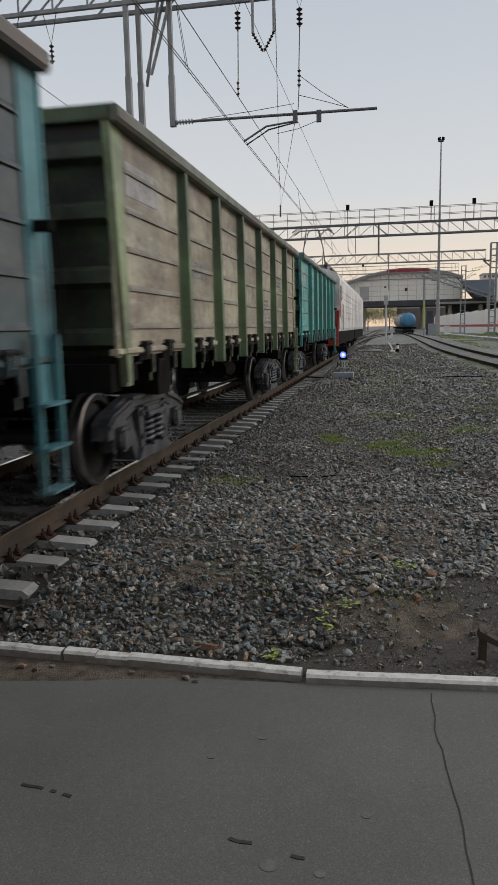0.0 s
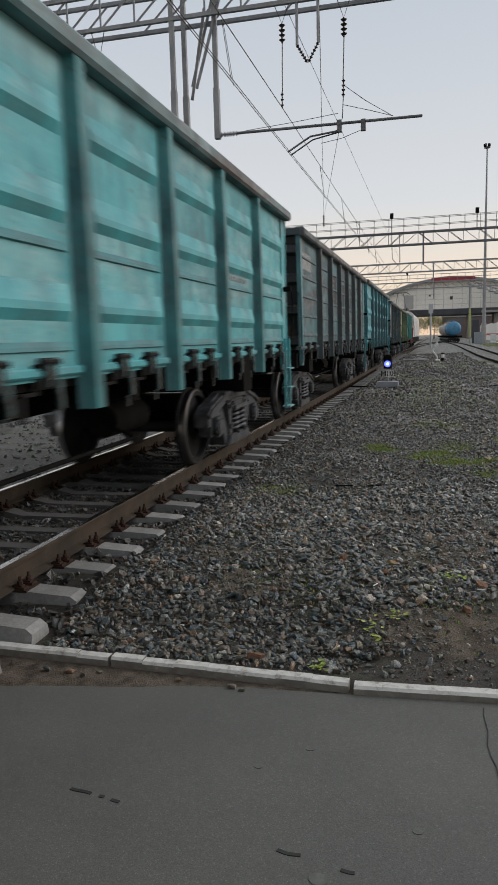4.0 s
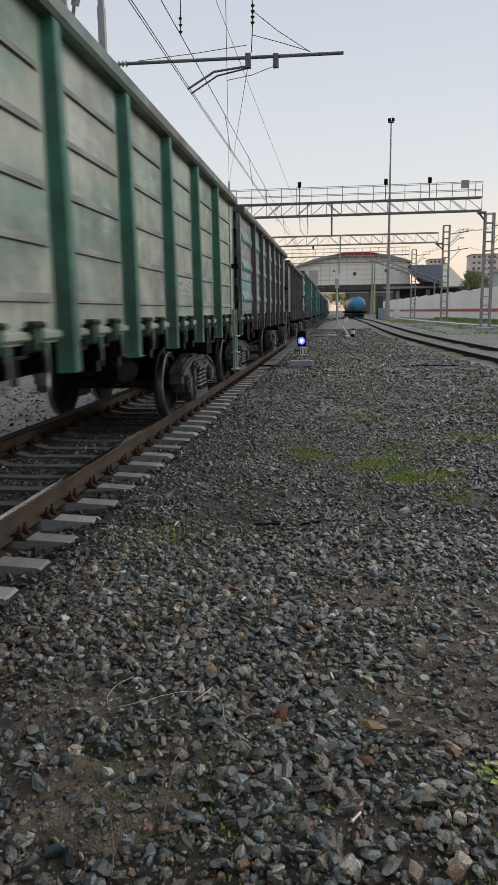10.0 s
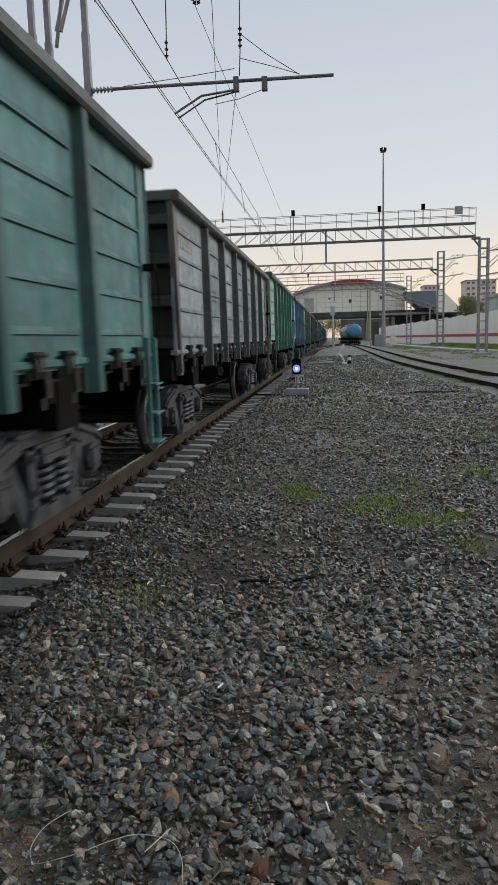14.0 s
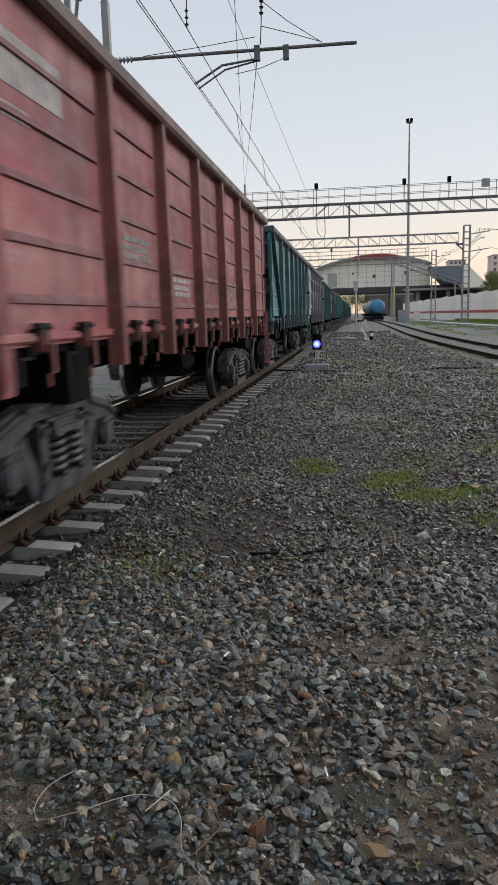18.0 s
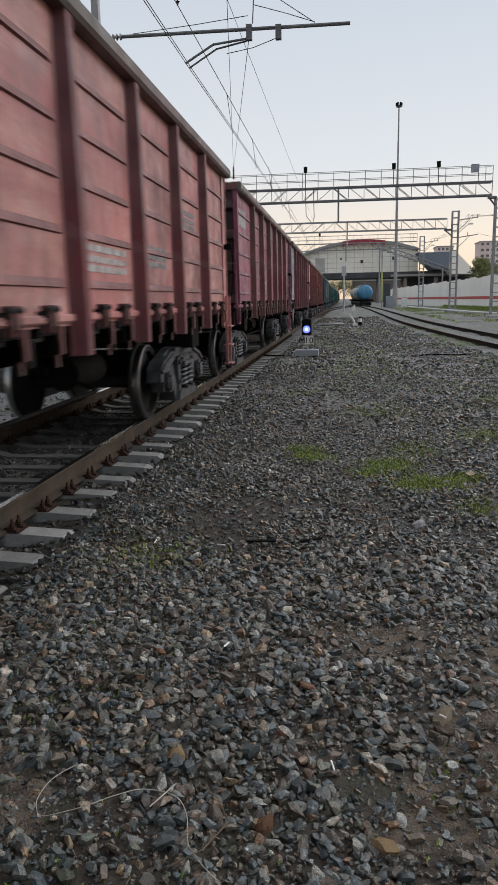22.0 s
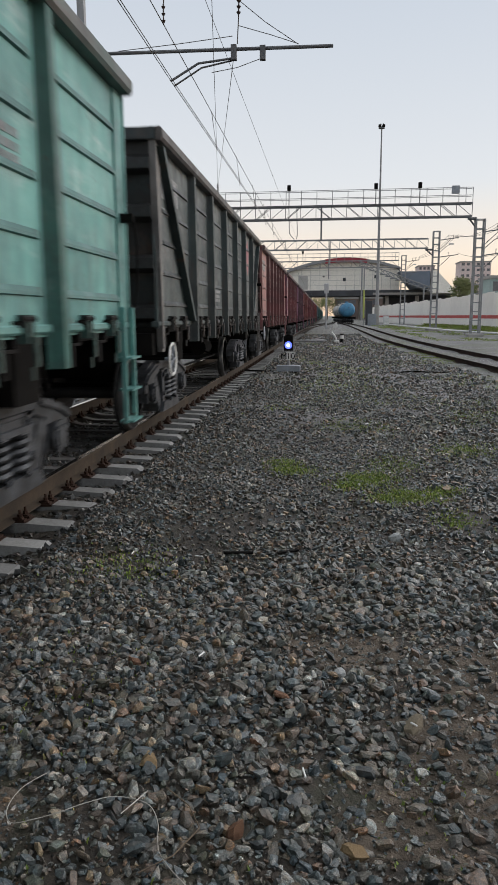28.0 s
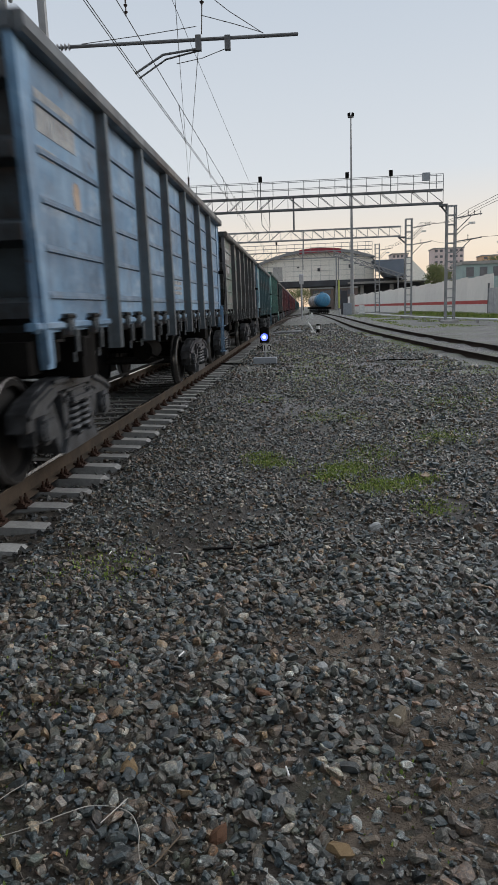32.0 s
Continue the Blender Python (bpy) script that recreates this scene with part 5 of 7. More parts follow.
def portal_first():
    """The portal over the signal, with hanging frame, cantilever and insulators."""
    Y = 16.4
    g = thing("catenary_portal", "grey steel lattice portal with a hanging frame and cantilever", "catenary portal", "catenary portals")
    lattice_beam(g, -9.0, 14.0, Y, 10.12, 11.0, 0.6, 1.0, M_STEEL, 0.05)
    lattice_pier(g, -9.3, Y, 11.0, 0.6, M_STEEL)
    lattice_pier(g, 14.3, Y, 11.0, 0.6, M_STEEL)
    for x, y in ((-3.95, Y - 0.28), (-3.80, Y + 0.28), (-2.80, Y - 0.1)):
        part("hanger_post", Build().box(x - 0.06, x + 0.06, y - 0.06, y + 0.06, 7.02, 11.0), M_STEEL, g)
        part("post_sleeve", Build().box(x - 0.075, x + 0.075, y - 0.075, y + 0.075, 7.0, 8.3), M_STEEL, g)
    for a, c in (((-3.6, Y + 0.28, 8.55), (-2.85, Y + 0.2, 11.0)), ((-3.3, Y - 0.28, 8.3), (-2.6, Y - 0.1, 10.7)), ((-3.62, Y + 0.28, 8.2), (-3.1, Y, 10.4))):
        part("hanger_brace", Build().bar(a, c, 0.045, 5), M_STEEL, g)
    part("foot_bracket", Build().box(-4.05, -3.70, Y - 0.34, Y + 0.34, 7.0, 7.1), M_STEEL, g)
    insulator(g, (-2.72, Y - 0.1, 7.1), (-2.22, Y - 0.1, 7.1), 0.075, 6, M_GREYINSUL)
    part("cantilever", Build().bar((-2.25, Y - 0.1, 7.1), (2.63, Y - 0.1, 7.06), 0.038, 8), M_DARKSTEEL, g, "long dark cantilever tube")
    part("clamp", Build().box(0.46, 0.58, Y - 0.16, Y - 0.04, 6.86, 7.16), M_DARKSTEEL, g)
    part("clamp", Build().box(1.08, 1.2, Y - 0.16, Y - 0.04, 6.84, 7.12), M_DARKSTEEL, g)
    part("steady_arm", Build().pipe([(0.5, Y - 0.1, 6.9), (-0.25, Y - 0.12, 6.82), (-0.85, Y - 0.2, 6.46)], 0.026, 8), M_DARKSTEEL, g)
    part("steady_arm", Build().pipe([(0.46, Y - 0.02, 6.88), (-0.2, Y - 0.02, 6.76), (-0.8, Y - 0.02, 6.42)], 0.02, 8), M_DARKSTEEL, g)
    for x in (-0.53, 0.02):
        part("drop_bar", Build().bar((x, Y - 0.3, 10.1), (x, Y - 0.3, 9.05), 0.04, 6), M_STEEL, g)
    insulator(g, (-0.53, Y - 0.3, 9.05), (-0.27, Y - 0.3, 8.6), 0.05, 6)
    insulator(g, (0.02, Y - 0.3, 9.05), (-0.24, Y - 0.3, 8.6), 0.05, 6)
    for x, za, zb, zc in ((-0.92, 9.62, 9.15, 7.6), (0.68, 9.55, 9.1, 8.1)):
        part("hanger_loop", Build().pipe([(x - 0.2, Y - 0.3, 10.1), (x, Y - 0.3, za), (x + 0.2, Y - 0.3, 10.1)], 0.012, 5), M_WIRE, g)
        insulator(g, (x, Y - 0.3, za), (x, Y - 0.3, zb), 0.085, 4)
        part("hanger_rod", Build().bar((x, Y - 0.3, zb), (x - 0.03, Y - 0.3, zc), 0.014, 5), M_WIRE, g)
    insulator(g, (0.66, Y - 0.3, 8.1), (0.65, Y - 0.3, 7.65), 0.05, 4)
    insulator(g, (-0.95, Y - 0.3, 7.95), (-0.95, Y - 0.3, 7.55), 0.045, 3)
    part("guy_wire", Build().pipe([(0.65, Y - 0.3, 7.65), (0.6, Y - 0.15, 7.16)], 0.012, 5), M_WIRE, g)
    part("guy_wire", Build().pipe([(0.66, Y - 0.3, 7.95), (1.2, Y - 0.2, 7.55), (1.9, Y - 0.1, 7.12)], 0.008, 5), M_WIRE, g)
    part("guy_wire", Build().pipe([(0.64, Y - 0.2, 7.5), (1.3, Y - 0.2, 7.3), (1.9, Y - 0.1, 7.13)], 0.008, 5), M_WIRE, g)
    part("guy_wire", Build().pipe([(-2.0, Y - 0.1, 7.14), (-0.6, Y - 0.15, 7.22), (0.5, Y - 0.15, 7.32)], 0.008, 5), M_WIRE, g)
    part("guy_wire", Build().pipe([(0.05, Y - 0.2, 6.6), (0.6, Y - 0.2, 6.68), (1.13, Y - 0.1, 6.88)], 0.008, 5), M_WIRE, g)
    for x in (-7.2, -6.1):
        part("hanger_loop", Build().pipe([(x - 0.2, Y - 0.3, 10.1), (x, Y - 0.3, 9.3), (x + 0.2, Y - 0.3, 10.1)], 0.012, 5), M_WIRE, g)
        insulator(g, (x, Y - 0.3, 9.3), (x, Y - 0.3, 8.8), 0.07, 4)
    return g


def portal_far(Y, z0, z1, xr, rail, name_label, pier_z, boxes):
    g = thing("catenary_portal", name_label, "catenary portal", "catenary portals")
    dark = M_DARKSTEEL if Y < 60 else M_STEEL
    lattice_beam(g, -12.0, xr, Y, z0, z1, 0.5, 1.15, dark, 0.06)
    lattice_pier(g, -12.4, Y, z1, 0.62, M_PALESTEEL)
    lattice_pier(g, 13.75, Y, pier_z, 0.62, M_STEEL)
    part("bracket", Build().box(xr - 0.2, 13.45, Y - 0.3, Y + 0.3, z0 - 0.22, z0 - 0.08), M_DARKSTEEL, g)
    part("bracket_strut", Build().bar((xr - 0.1, Y, z0 - 0.2), (13.45, Y, z0 - 0.75), 0.07, 5), M_DARKSTEEL, g)
    if rail:
        for z in (z1 + 0.55, z1 + 1.1):
            part("handrail", Build().bar((-12, Y - 0.3, z), (xr, Y - 0.3, z), 0.022, 5), M_STEEL, g)
            part("handrail", Build().bar((-12, Y + 0.3, z), (xr, Y + 0.3, z), 0.022, 5), M_STEEL, g)
        k = 0
        x = xr
        while x > -12:
            part("baluster", Build().bar((x, Y - 0.3, z1), (x, Y - 0.3, z1 + 1.1), 0.025, 5), M_STEEL, g)
            x -= 1.15 if k > 1 else 0.5
            k += 1
    part("hanging_post", Build().bar((2.1 if Y < 60 else 2.85, Y - 0.25, z1), (2.1 if Y < 60 else 2.85, Y - 0.25, z0 - 1.6), 0.07, 6), dark, g)
    for x in boxes:
        part("floodlight", Build().box(x - 0.13, x + 0.13, Y - 0.5, Y - 0.25, z1 + 1.1, z1 + 1.5), M_BLACK, g, "black floodlight head")
        part("floodlight_post", Build().bar((x, Y - 0.33, z1), (x, Y - 0.33, z1 + 1.2), 0.035, 5), M_DARKSTEEL, g)
    # cross-arms with insulators on the pier
    for z, n in ((pier_z - 0.9, 3), (pier_z - 2.6, 1)):
        part("cross_arm", Build().bar((14.05, Y, z), (16.0, Y, z + 0.25), 0.045, 5), M_DARKSTEEL, g)
        part("arm_stay", Build().bar((14.05, Y, z - 1.0), (15.2, Y, z + 0.1), 0.03, 5), M_DARKSTEEL, g)
        for i in range(n):
            insulator(g, (15.0 + 0.45 * i, Y, z + 0.12), (15.0 + 0.45 * i, Y, z + 0.5), 0.06, 2)
    part("lamp_arm", Build().pipe([(14.05, Y, pier_z - 2.2), (14.8, Y, pier_z - 1.5), (15.2, Y, pier_z - 1.3)], 0.03, 5), M_DARKSTEEL, g)
    part("lamp_head", Build().box(15.05, 15.5, Y - 0.1, Y + 0.1, pier_z - 1.36, pier_z - 1.22), M_WHITE, g)
    return g


portal_first()
g2 = portal_far(56.0, 8.62, 9.55, 13.1, True, "dark steel signal portal with a railed walkway and floodlights", 8.42, (-0.33, 6.09, 9.28))
part("equipment_box", Build().cbox(11.55, 12.1, 55.45, 55.7, 10.2, 10.75, 0.02), M_BOX, g2, "grey equipment box on the railing")
part("hanging_frame", Build().pipe([(-0.35, 55.8, 9.5), (-0.3, 55.8, 7.6), (0.2, 55.8, 7.0), (0.3, 55.8, 7.5), (0.25, 55.8, 9.5)], 0.03, 5), M_DARKSTEEL, g2)
insulator(g2, (-5.7, 55.6, 10.4), (-5.7, 55.6, 11.3), 0.13, 5)
portal_far(77.5, 8.30, 9.25, 12.9, False, "grey steel lattice portal over the tracks", 9.98, ())
portal_far(109.0, 8.45, 9.4, 13.0, True, "far grey steel portal with a railed walkway", 10.1, (-1.0,))

wire([(-0.83, -60, 6.45), (-0.83, 16.3, 6.45), (-0.60, 56, 6.42), (-0.95, 110, 6.4), (-0.8, 400, 6.3)], 0.008, "dark copper contact wire above the track")
wire([(-0.77, -60, 6.43), (-0.77, 16.3, 6.43), (-0.54, 56, 6.40), (-0.89, 110, 6.38), (-0.74, 400, 6.3)], 0.008, "second copper contact wire above the track")
wire([(-1.23, -60, 10.95), (-1.23, 56, 10.93), (-1.23, 109, 10.9), (-1.2, 300, 10.9)], 0.009, "dark feeder wire running over the portals")
wire([(-0.95, -60, 7.6), (-0.96, 16.2, 7.57), (-1.1, 56, 7.5), (-1.0, 110, 7.5), (-1.0, 300, 7.4)], 0.010, "auxiliary messenger wire beside the contact wire")
wire([(0.52, 16.3, 6.95), (-5.7, 55.6, 11.1)], 0.008, "thin feeder wire from the cantilever to the portal")
wire([(0.05, 16.1, 10.1), (0.07, 16.10, 8.82), (-5.7, 55.6, 11.1)], 0.009, "thin feeder wire running to the signal portal")
wire([(-7.2, 16.1, 8.8), (-6.3, 40, 8.3), (-6.0, 77, 8.3)], 0.01, "dark messenger wire of the neighbouring track", 0.2)
wire([(-6.1, 16.1, 8.8), (-6.2, -40, 8.6)], 0.01, "dark messenger wire of the neighbouring track", 0.2)
for i, x in enumerate((15.0, 15.45, 15.9)):
    wire([(x + 1.0, -20, 9.0), (x, 56, 8.1 + 0.02 * i), (x, 77.5, 9.6), (x, 109, 9.7)], 0.015, "dark line wire along the portal piers", 0.5)
wire([(34, 50, 7.6), (15.9, 56, 6.1), (15.9, 77.5, 7.8)], 0.015, "dark line wire leading off to the side", 0.4)
for y in (4.5, 10.5, 22.5, 28.5, 34.5, 40.5, 46.5):
    wire([(-0.8, y, 6.44), (-0.95, y, 7.5)], 0.006, "thin dropper between messenger and contact wire", name="dropper")
    wire([(-0.86, y + 0.4, 6.46), (-0.95, y + 0.1, 7.5)], 0.006, "thin dropper between messenger and contact wire", name="dropper")


# ---------------------------------------------------------------- mast, signal, point lever
def light_mast():
    m = thing("lighting_mast", "tall slender grey floodlight mast on a concrete base", "light mast", at=pose(11.15, 125, -0.15))
    part("shaft", Build().lathe([(0.30, 3.4), (0.24, 12), (0.15, 24), (0.10, 32.0)], 2, n=12), M_STEEL, m, smooth=True)
    part("base", Build().lathe([(0.50, 0), (0.46, 0.6), (0.42, 3.4)], 2, n=12), M_CONC, m, "pale concrete mast base", smooth=True)
    part("head_ring", Build().lathe([(0.12, 31.6), (0.5, 31.7), (0.5, 31.8), (0.12, 31.9)], 2, n=14), M_DARKSTEEL, m)
    for k in range(6):
        a = k * math.pi / 3
        x, y = 0.42 * math.cos(a), 0.42 * math.sin(a)
        part("floodlight", Build().cbox(x - 0.12, x + 0.12, y - 0.12, y + 0.12, 31.9, 32.35, 0.03), M_BLACK, m, "black floodlight head")


def dwarf_signal():
    s = thing("dwarf_signal", "low shunting signal with a lit blue lens on a grey box", "railway signal", at=pose(1.5, 20.6, -0.16))
    part("base_box", Build().cbox(-0.34, 0.34, -0.16, 0.16, 0.05, 0.22, 0.012), M_BOX, s, "pale grey cabinet base")
    part("plinth", Build().box(-0.30, -0.16, -0.12, 0.12, -0.1, 0.05), M_BLACK, s)
    part("plinth", Build().box(0.16, 0.30, -0.12, 0.12, -0.1, 0.05), M_BLACK, s)
    part("stem", Build().bar((0.0, 0, 0.22), (0.0, 0, 0.62), 0.035, 8), M_STEEL, s)
    part("lamp_housing", Build().cbox(-0.13, 0.13, -0.08, 0.18, 0.64, 1.08, 0.03), M_BLACK, s)
    part("upper_lens", Build().bar((0, -0.085, 1.0), (0, -0.15, 1.0), 0.085, 16, 0.095), M_BLACK, s, "unlit black upper lens hood")
    part("hood", Build().bar((0, -0.08, 0.80), (0, -0.13, 0.80), 0.125, 18, 0.135), M_BLACK, s)
    part("lens", Build().bar((0, -0.131, 0.80), (0, -0.145, 0.80), 0.105, 18), M_BLUEGLOW, s, "glowing blue lens")
    part("bulb", Build().bar((0, -0.1455, 0.80), (0, -0.15, 0.80), 0.05, 14), M_BULB, s, "bright core of the lens")
    cols = ((-0.13, M_BLACK, M_WHITE), (0.0, M_WHITE, M_BLACK), (0.13, M_WHITE, M_BLACK))
    for (x, plate, ink), ch in zip(cols, "M10"):
        if ch != "M":
            part("number_plate", Build().box(x - 0.06, x + 0.06, -0.075, -0.06, 0.38, 0.60), plate, s)
        cu = bpy.data.curves.new("sign_letter", "FONT")
        cu.body, cu.size, cu.align_x, cu.extrude = ch, 0.24, "CENTER", 0.002
        ob = new("sign_letter", cu)
        me = bpy.data.meshes.new_from_object(ob)
        bpy.data.objects.remove(ob)
        put("sign_letter", me, M_BLACK, s, "black painted sign letter", at=pose(x, -0.079, 0.405, 90, 0, 0))
    cab = Build().pipe([(-0.2, 0, -0.02), (-0.7, 0.1, 0.0), (-1.3, 0.25, 0.02)], 0.025, 6)
    tagged(part("signal_cable", cab, M_BLACK, at=pose(1.5, 20.6, -0.12)), "black cable from the signal to the rail", "cable")


def point_lever():
    s = thing("point_lever", "white-painted hand lever of a track switch", "switch lever", at=pose(3.05, 43, -0.13))
    part("stand", Build().cbox(0.02, 0.30, -0.2, 0.2, 0, 0.14, 0.02), M_WHITE, s)
    part("lever", Build().pipe([(0.16, 0, 0.10), (0.10, 0, 0.30), (0.0, 0, 0.46), (-0.16, 0, 0.64), (-0.17, 0, 0.72)], 0.05, 8), M_WHITE, s, "white cranked lever")
    part("counterweight", Build().bar((0.06, -0.12, 1.0), (0.06, 0.12, 1.0), 0.15, 12), M_WHITE, s, "white round counterweight")
    part("weight_arm", Build().pipe([(-0.17, 0, 0.66), (0.06, 0, 0.98), (0.12, 0, 1.22)], 0.045, 8), M_WHITE, s)
    p = thing("marker_post", "short black and white fouling marker post", "marker post", at=pose(3.5, 42.8, -0.13))
    part("stub", Build().bar((0, 0, 0), (0, 0, 0.55), 0.10, 10), M_BLACK, p)
    part("white_band", Build().bar((0, 0, 0.25), (0, 0, 0.45), 0.104, 10), M_WHITE, p)
    for k in range(5):
        part("point_rod", Build().bar((0.7 + 0.3 * k, 44 + 1.3 * k, -0.06), (2.6, 43.2, 0.0), 0.03, 5), M_PALESTEEL, s, at=pose(-3.05, -43, 0.13))


light_mast()
dwarf_signal()
point_lever()

# curved rails of the side track and the connection
def curved_rails(fx, y0, y1, label, step=3.0, low=0.0):
    tr = thing("railway_track", label, "railway track", kind="structure")
    prof = [(-0.075, -0.18), (0.075, -0.18), (0.075, -0.165), (0.014, -0.145), (0.012, -0.045), (0.037, -0.03), (0.037, -0.004), (-0.037, -0.004), (-0.037, -0.03), (-0.012, -0.045), (-0.014, -0.145), (-0.075, -0.165)]
    n = len(prof)
    for s in (-1, 1):
        vs, fs, tv, tf = [], [], [], []
        count = int((y1 - y0) / step) + 1
        for i in range(count):
            y = y0 + step * i
            vs += [(fx(y) + s * 0.7975 + px, y, z + low) for px, z in prof]
            tv += [(fx(y) + s * 0.7975 + px, y, low) for px in (-0.027, 0.027)]
            if i:
                k = (i - 1) * n
                fs += [(k + j, k + (j + 1) % n, k + n + (j + 1) % n, k + n + j) for j in range(n)]
                tf.append((2 * i - 2, 2 * i - 1, 2 * i + 1, 2 * i))
        r = part("rail", Build().add(vs, fs), M_DARKRAIL, tr, "dark rust-brown rail")
        part("rail_head", Build().add(tv, tf), M_DULLTOP, r, "dull worn running surface")
    y = max(y0, 10)
    while y < min(y1, 95):
        put("sleeper", SLEEPER, M_OLDSLEEPER, tr, at=pose(fx(y), y, low + 0.005, 0, 0, math.degrees(math.atan2(fx(y - 1) - fx(y + 1), 2.0))))
        y += SPACING
    return tr


M_OLDSLEEPER = surface("dirty_sleeper_concrete", (0.10, 0.088, 0.078), (0.055, 0.047, 0.04), 3, 0.9, 0, 45, 0.5, 0.006, vary=0.35)
curved_rails(side_x, -12, 180, "curving side track of dark rails on dirty sleepers", low=0.02)
curved_rails(lambda y: TRACK_X + 0.00055 * (y - 60) ** 2, 66, 162, "diverging track of a switch, brown rails")
bed = Build()
for i in range(40):
    y0, y1 = -12 + 4.0 * i, -8 + 4.0 * i
    a0, a1 = side_x(y0), side_x(y1)
    bed.add([(a0 - 2.0, y0, -0.25), (a0 - 1.35, y0, -0.19), (a0 + 1.35, y0, -0.19), (a0 + 2.0, y0, -0.25), (a1 - 2.0, y1, -0.25), (a1 - 1.35, y1, -0.19), (a1 + 1.35, y1, -0.19), (a1 + 2.0, y1, -0.25)], [(0, 1, 5, 4), (1, 2, 6, 5), (2, 3, 7, 6)])
tagged(part("ballast_bed", bed, surface("stained_side_ballast", (0.075, 0.068, 0.064), (0.135, 0.125, 0.12), 2.5, 0.85, 0, 16, 1.0, 0.03)), "grey ballast bed of the side track", "ballast", kind="structure")


# low white pipe along the grass, and a pipe on the ground
def guard_pipe():
    s = thing("guard_pipe", "low white-painted pipe rail along the grass", "pipe rail")
    pts = [(11.9, 118, 0.12), (12.9, 80, 0.14), (13.7, 63, 0.15), (15.2, 50, 0.18), (17.5, 38, 0.2)]
    part("pipe", Build().pipe(pts, 0.07, 8), M_WHITE, s)
    for p, q in zip(pts, pts[1:]):
        for k in range(3):
            c = Vector(p).lerp(Vector(q), (k + 0.5) / 3)
            part("foot", Build().box(c.x - 0.1, c.x + 0.1, c.y - 0.1, c.y + 0.1, -0.3, c.z - 0.02), M_CONC, s)


guard_pipe()
tagged(part("ground_cable", Build().pipe([(4.6, 20.2, -0.11), (4.9, 20.3, -0.08), (5.4, 20.2, -0.09), (6.0, 20.3, -0.10)], 0.018, 6), M_BLACK), "black cable duct lying across the ballast", "cable")


# ---------------------------------------------------------------- fence
def fence():
    f = thing("fence", "tall beige panel fence with a red stripe", "fence", kind="structure")
    line = [(14.2, 185.0), (16.6, 155.0), (19.2, 122.0), (21.4, 95.0), (22.1, 84.0), (22.6, 74.0)]
    k = 0
    for (xa, ya), (xb, yb) in zip(line, line[1:]):
        d = math.hypot(xb - xa, yb - ya)
        n = max(2, round(d / 2.9))
        ang = math.degrees(math.atan2(yb - ya, xb - xa))
        for i in range(n):
            c = (i + 0.5) / n
            x, y = xa + (xb - xa) * c, ya + (yb - ya) * c
            w = d / n / 2
            top = 3.5 + 0.5 * min(1, (185 - y) / 100) + 0.08 * (k % 3)
            if abs(y - 77.0) < 1.6:
                k += 1
                continue
            m = pose(x, y, -0.3, 0, 0, ang)
            b = Build()
            b.box(-w + 0.03, w - 0.03, -0.05, 0.05, 0.0, 1.35)
            b.box(-w + 0.03, w - 0.03, -0.05, 0.05, 1.75, top + 0.3)
            for q in (-0.5, 0.0, 0.5):
                b.box(w * q * 1.2 - 0.02, w * q * 1.2 + 0.02, -0.058, 0.058, 1.75, top + 0.3)
            p = part("panel", b, M_FENCE, f, at=m)
            part("stripe", Build().box(-w + 0.03, w - 0.03, -0.055, 0.055, 1.352, 1.748), M_FENCERED, p, "red painted stripe")
            part("fence_post", Build().box(-w - 0.028, -w + 0.028, -0.045, 0.045, 0, top + 0.28), M_FENCE, p)
            k += 1
    g = thing("fence_gate", "pale grey double metal gate in the fence", "gate", at=pose(22.45, 77.0, -0.2, 0, 0, 97))
    for s in (-1, 1):
        part("gate_leaf", Build().box(s * 0.75 - 0.7, s * 0.75 + 0.7, -0.04, 0.04, 0.1, 2.9), M_PALESTEEL, g)
        part("gate_post", Build().box(s * 1.5 - 0.08, s * 1.5 + 0.08, -0.08, 0.08, 0, 3.4), M_DARKSTEEL, g)
    y = thing("yellow_cabinet", "yellow metal cabinet standing behind the gate", "cabinet", at=pose(24.5, 80, -0.2))
    part("case", Build().cbox(-0.7, 0.7, -0.5, 0.5, 0, 3.7, 0.05), surface("yellow_enamel", (0.55, 0.36, 0.06), (0.45, 0.28, 0.05), 2, 0.5), y)
    f2 = thing("fence", "tall beige panel fence with a red stripe beside the gate", "fence", kind="structure")
    for i in range(7):
        yy = 73.5 - 2.9 * i
        b = Build().box(-0.05, 0.05, -1.42, 1.42, 0, 1.35)
        b.box(-0.05, 0.05, -1.42, 1.42, 1.75, 4.4)
        p = part("panel", b, M_FENCE, f2, at=pose(22.7 + 0.15 * i, yy, -0.2, 0, 0, 3))
        part("stripe", Build().box(-0.056, 0.056, -1.42, 1.42, 1.352, 1.748), M_FENCERED, p, "red painted stripe")


fence()


# ---------------------------------------------------------------- station bridge and buildings beyond
M_FACADE = surface("pale_station_cladding", (0.88, 0.84, 0.76), (0.80, 0.77, 0.70), 0.15, 0.6, 0, 2.0, 0.05)
M_FACADELINE = surface("grey_mullion", (0.46, 0.45, 0.43), (0.38, 0.375, 0.36), 0.3, 0.7)
M_REDBAND = surface("dark_red_roof_band", (0.30, 0.035, 0.05), (0.24, 0.03, 0.045), 0.3, 0.6)
M_BRIDGE = surface("dark_bridge_girder", (0.07, 0.075, 0.085), (0.05, 0.05, 0.055), 0.3, 0.8)
M_BLUEROOF = surface("blue_grey_sheet_roof", (0.17, 0.20, 0.25), (0.14, 0.17, 0.21), 0.2, 0.6)


def arch_z(x):
    return 19.9 - 0.0095 * (x - 9.0) ** 2


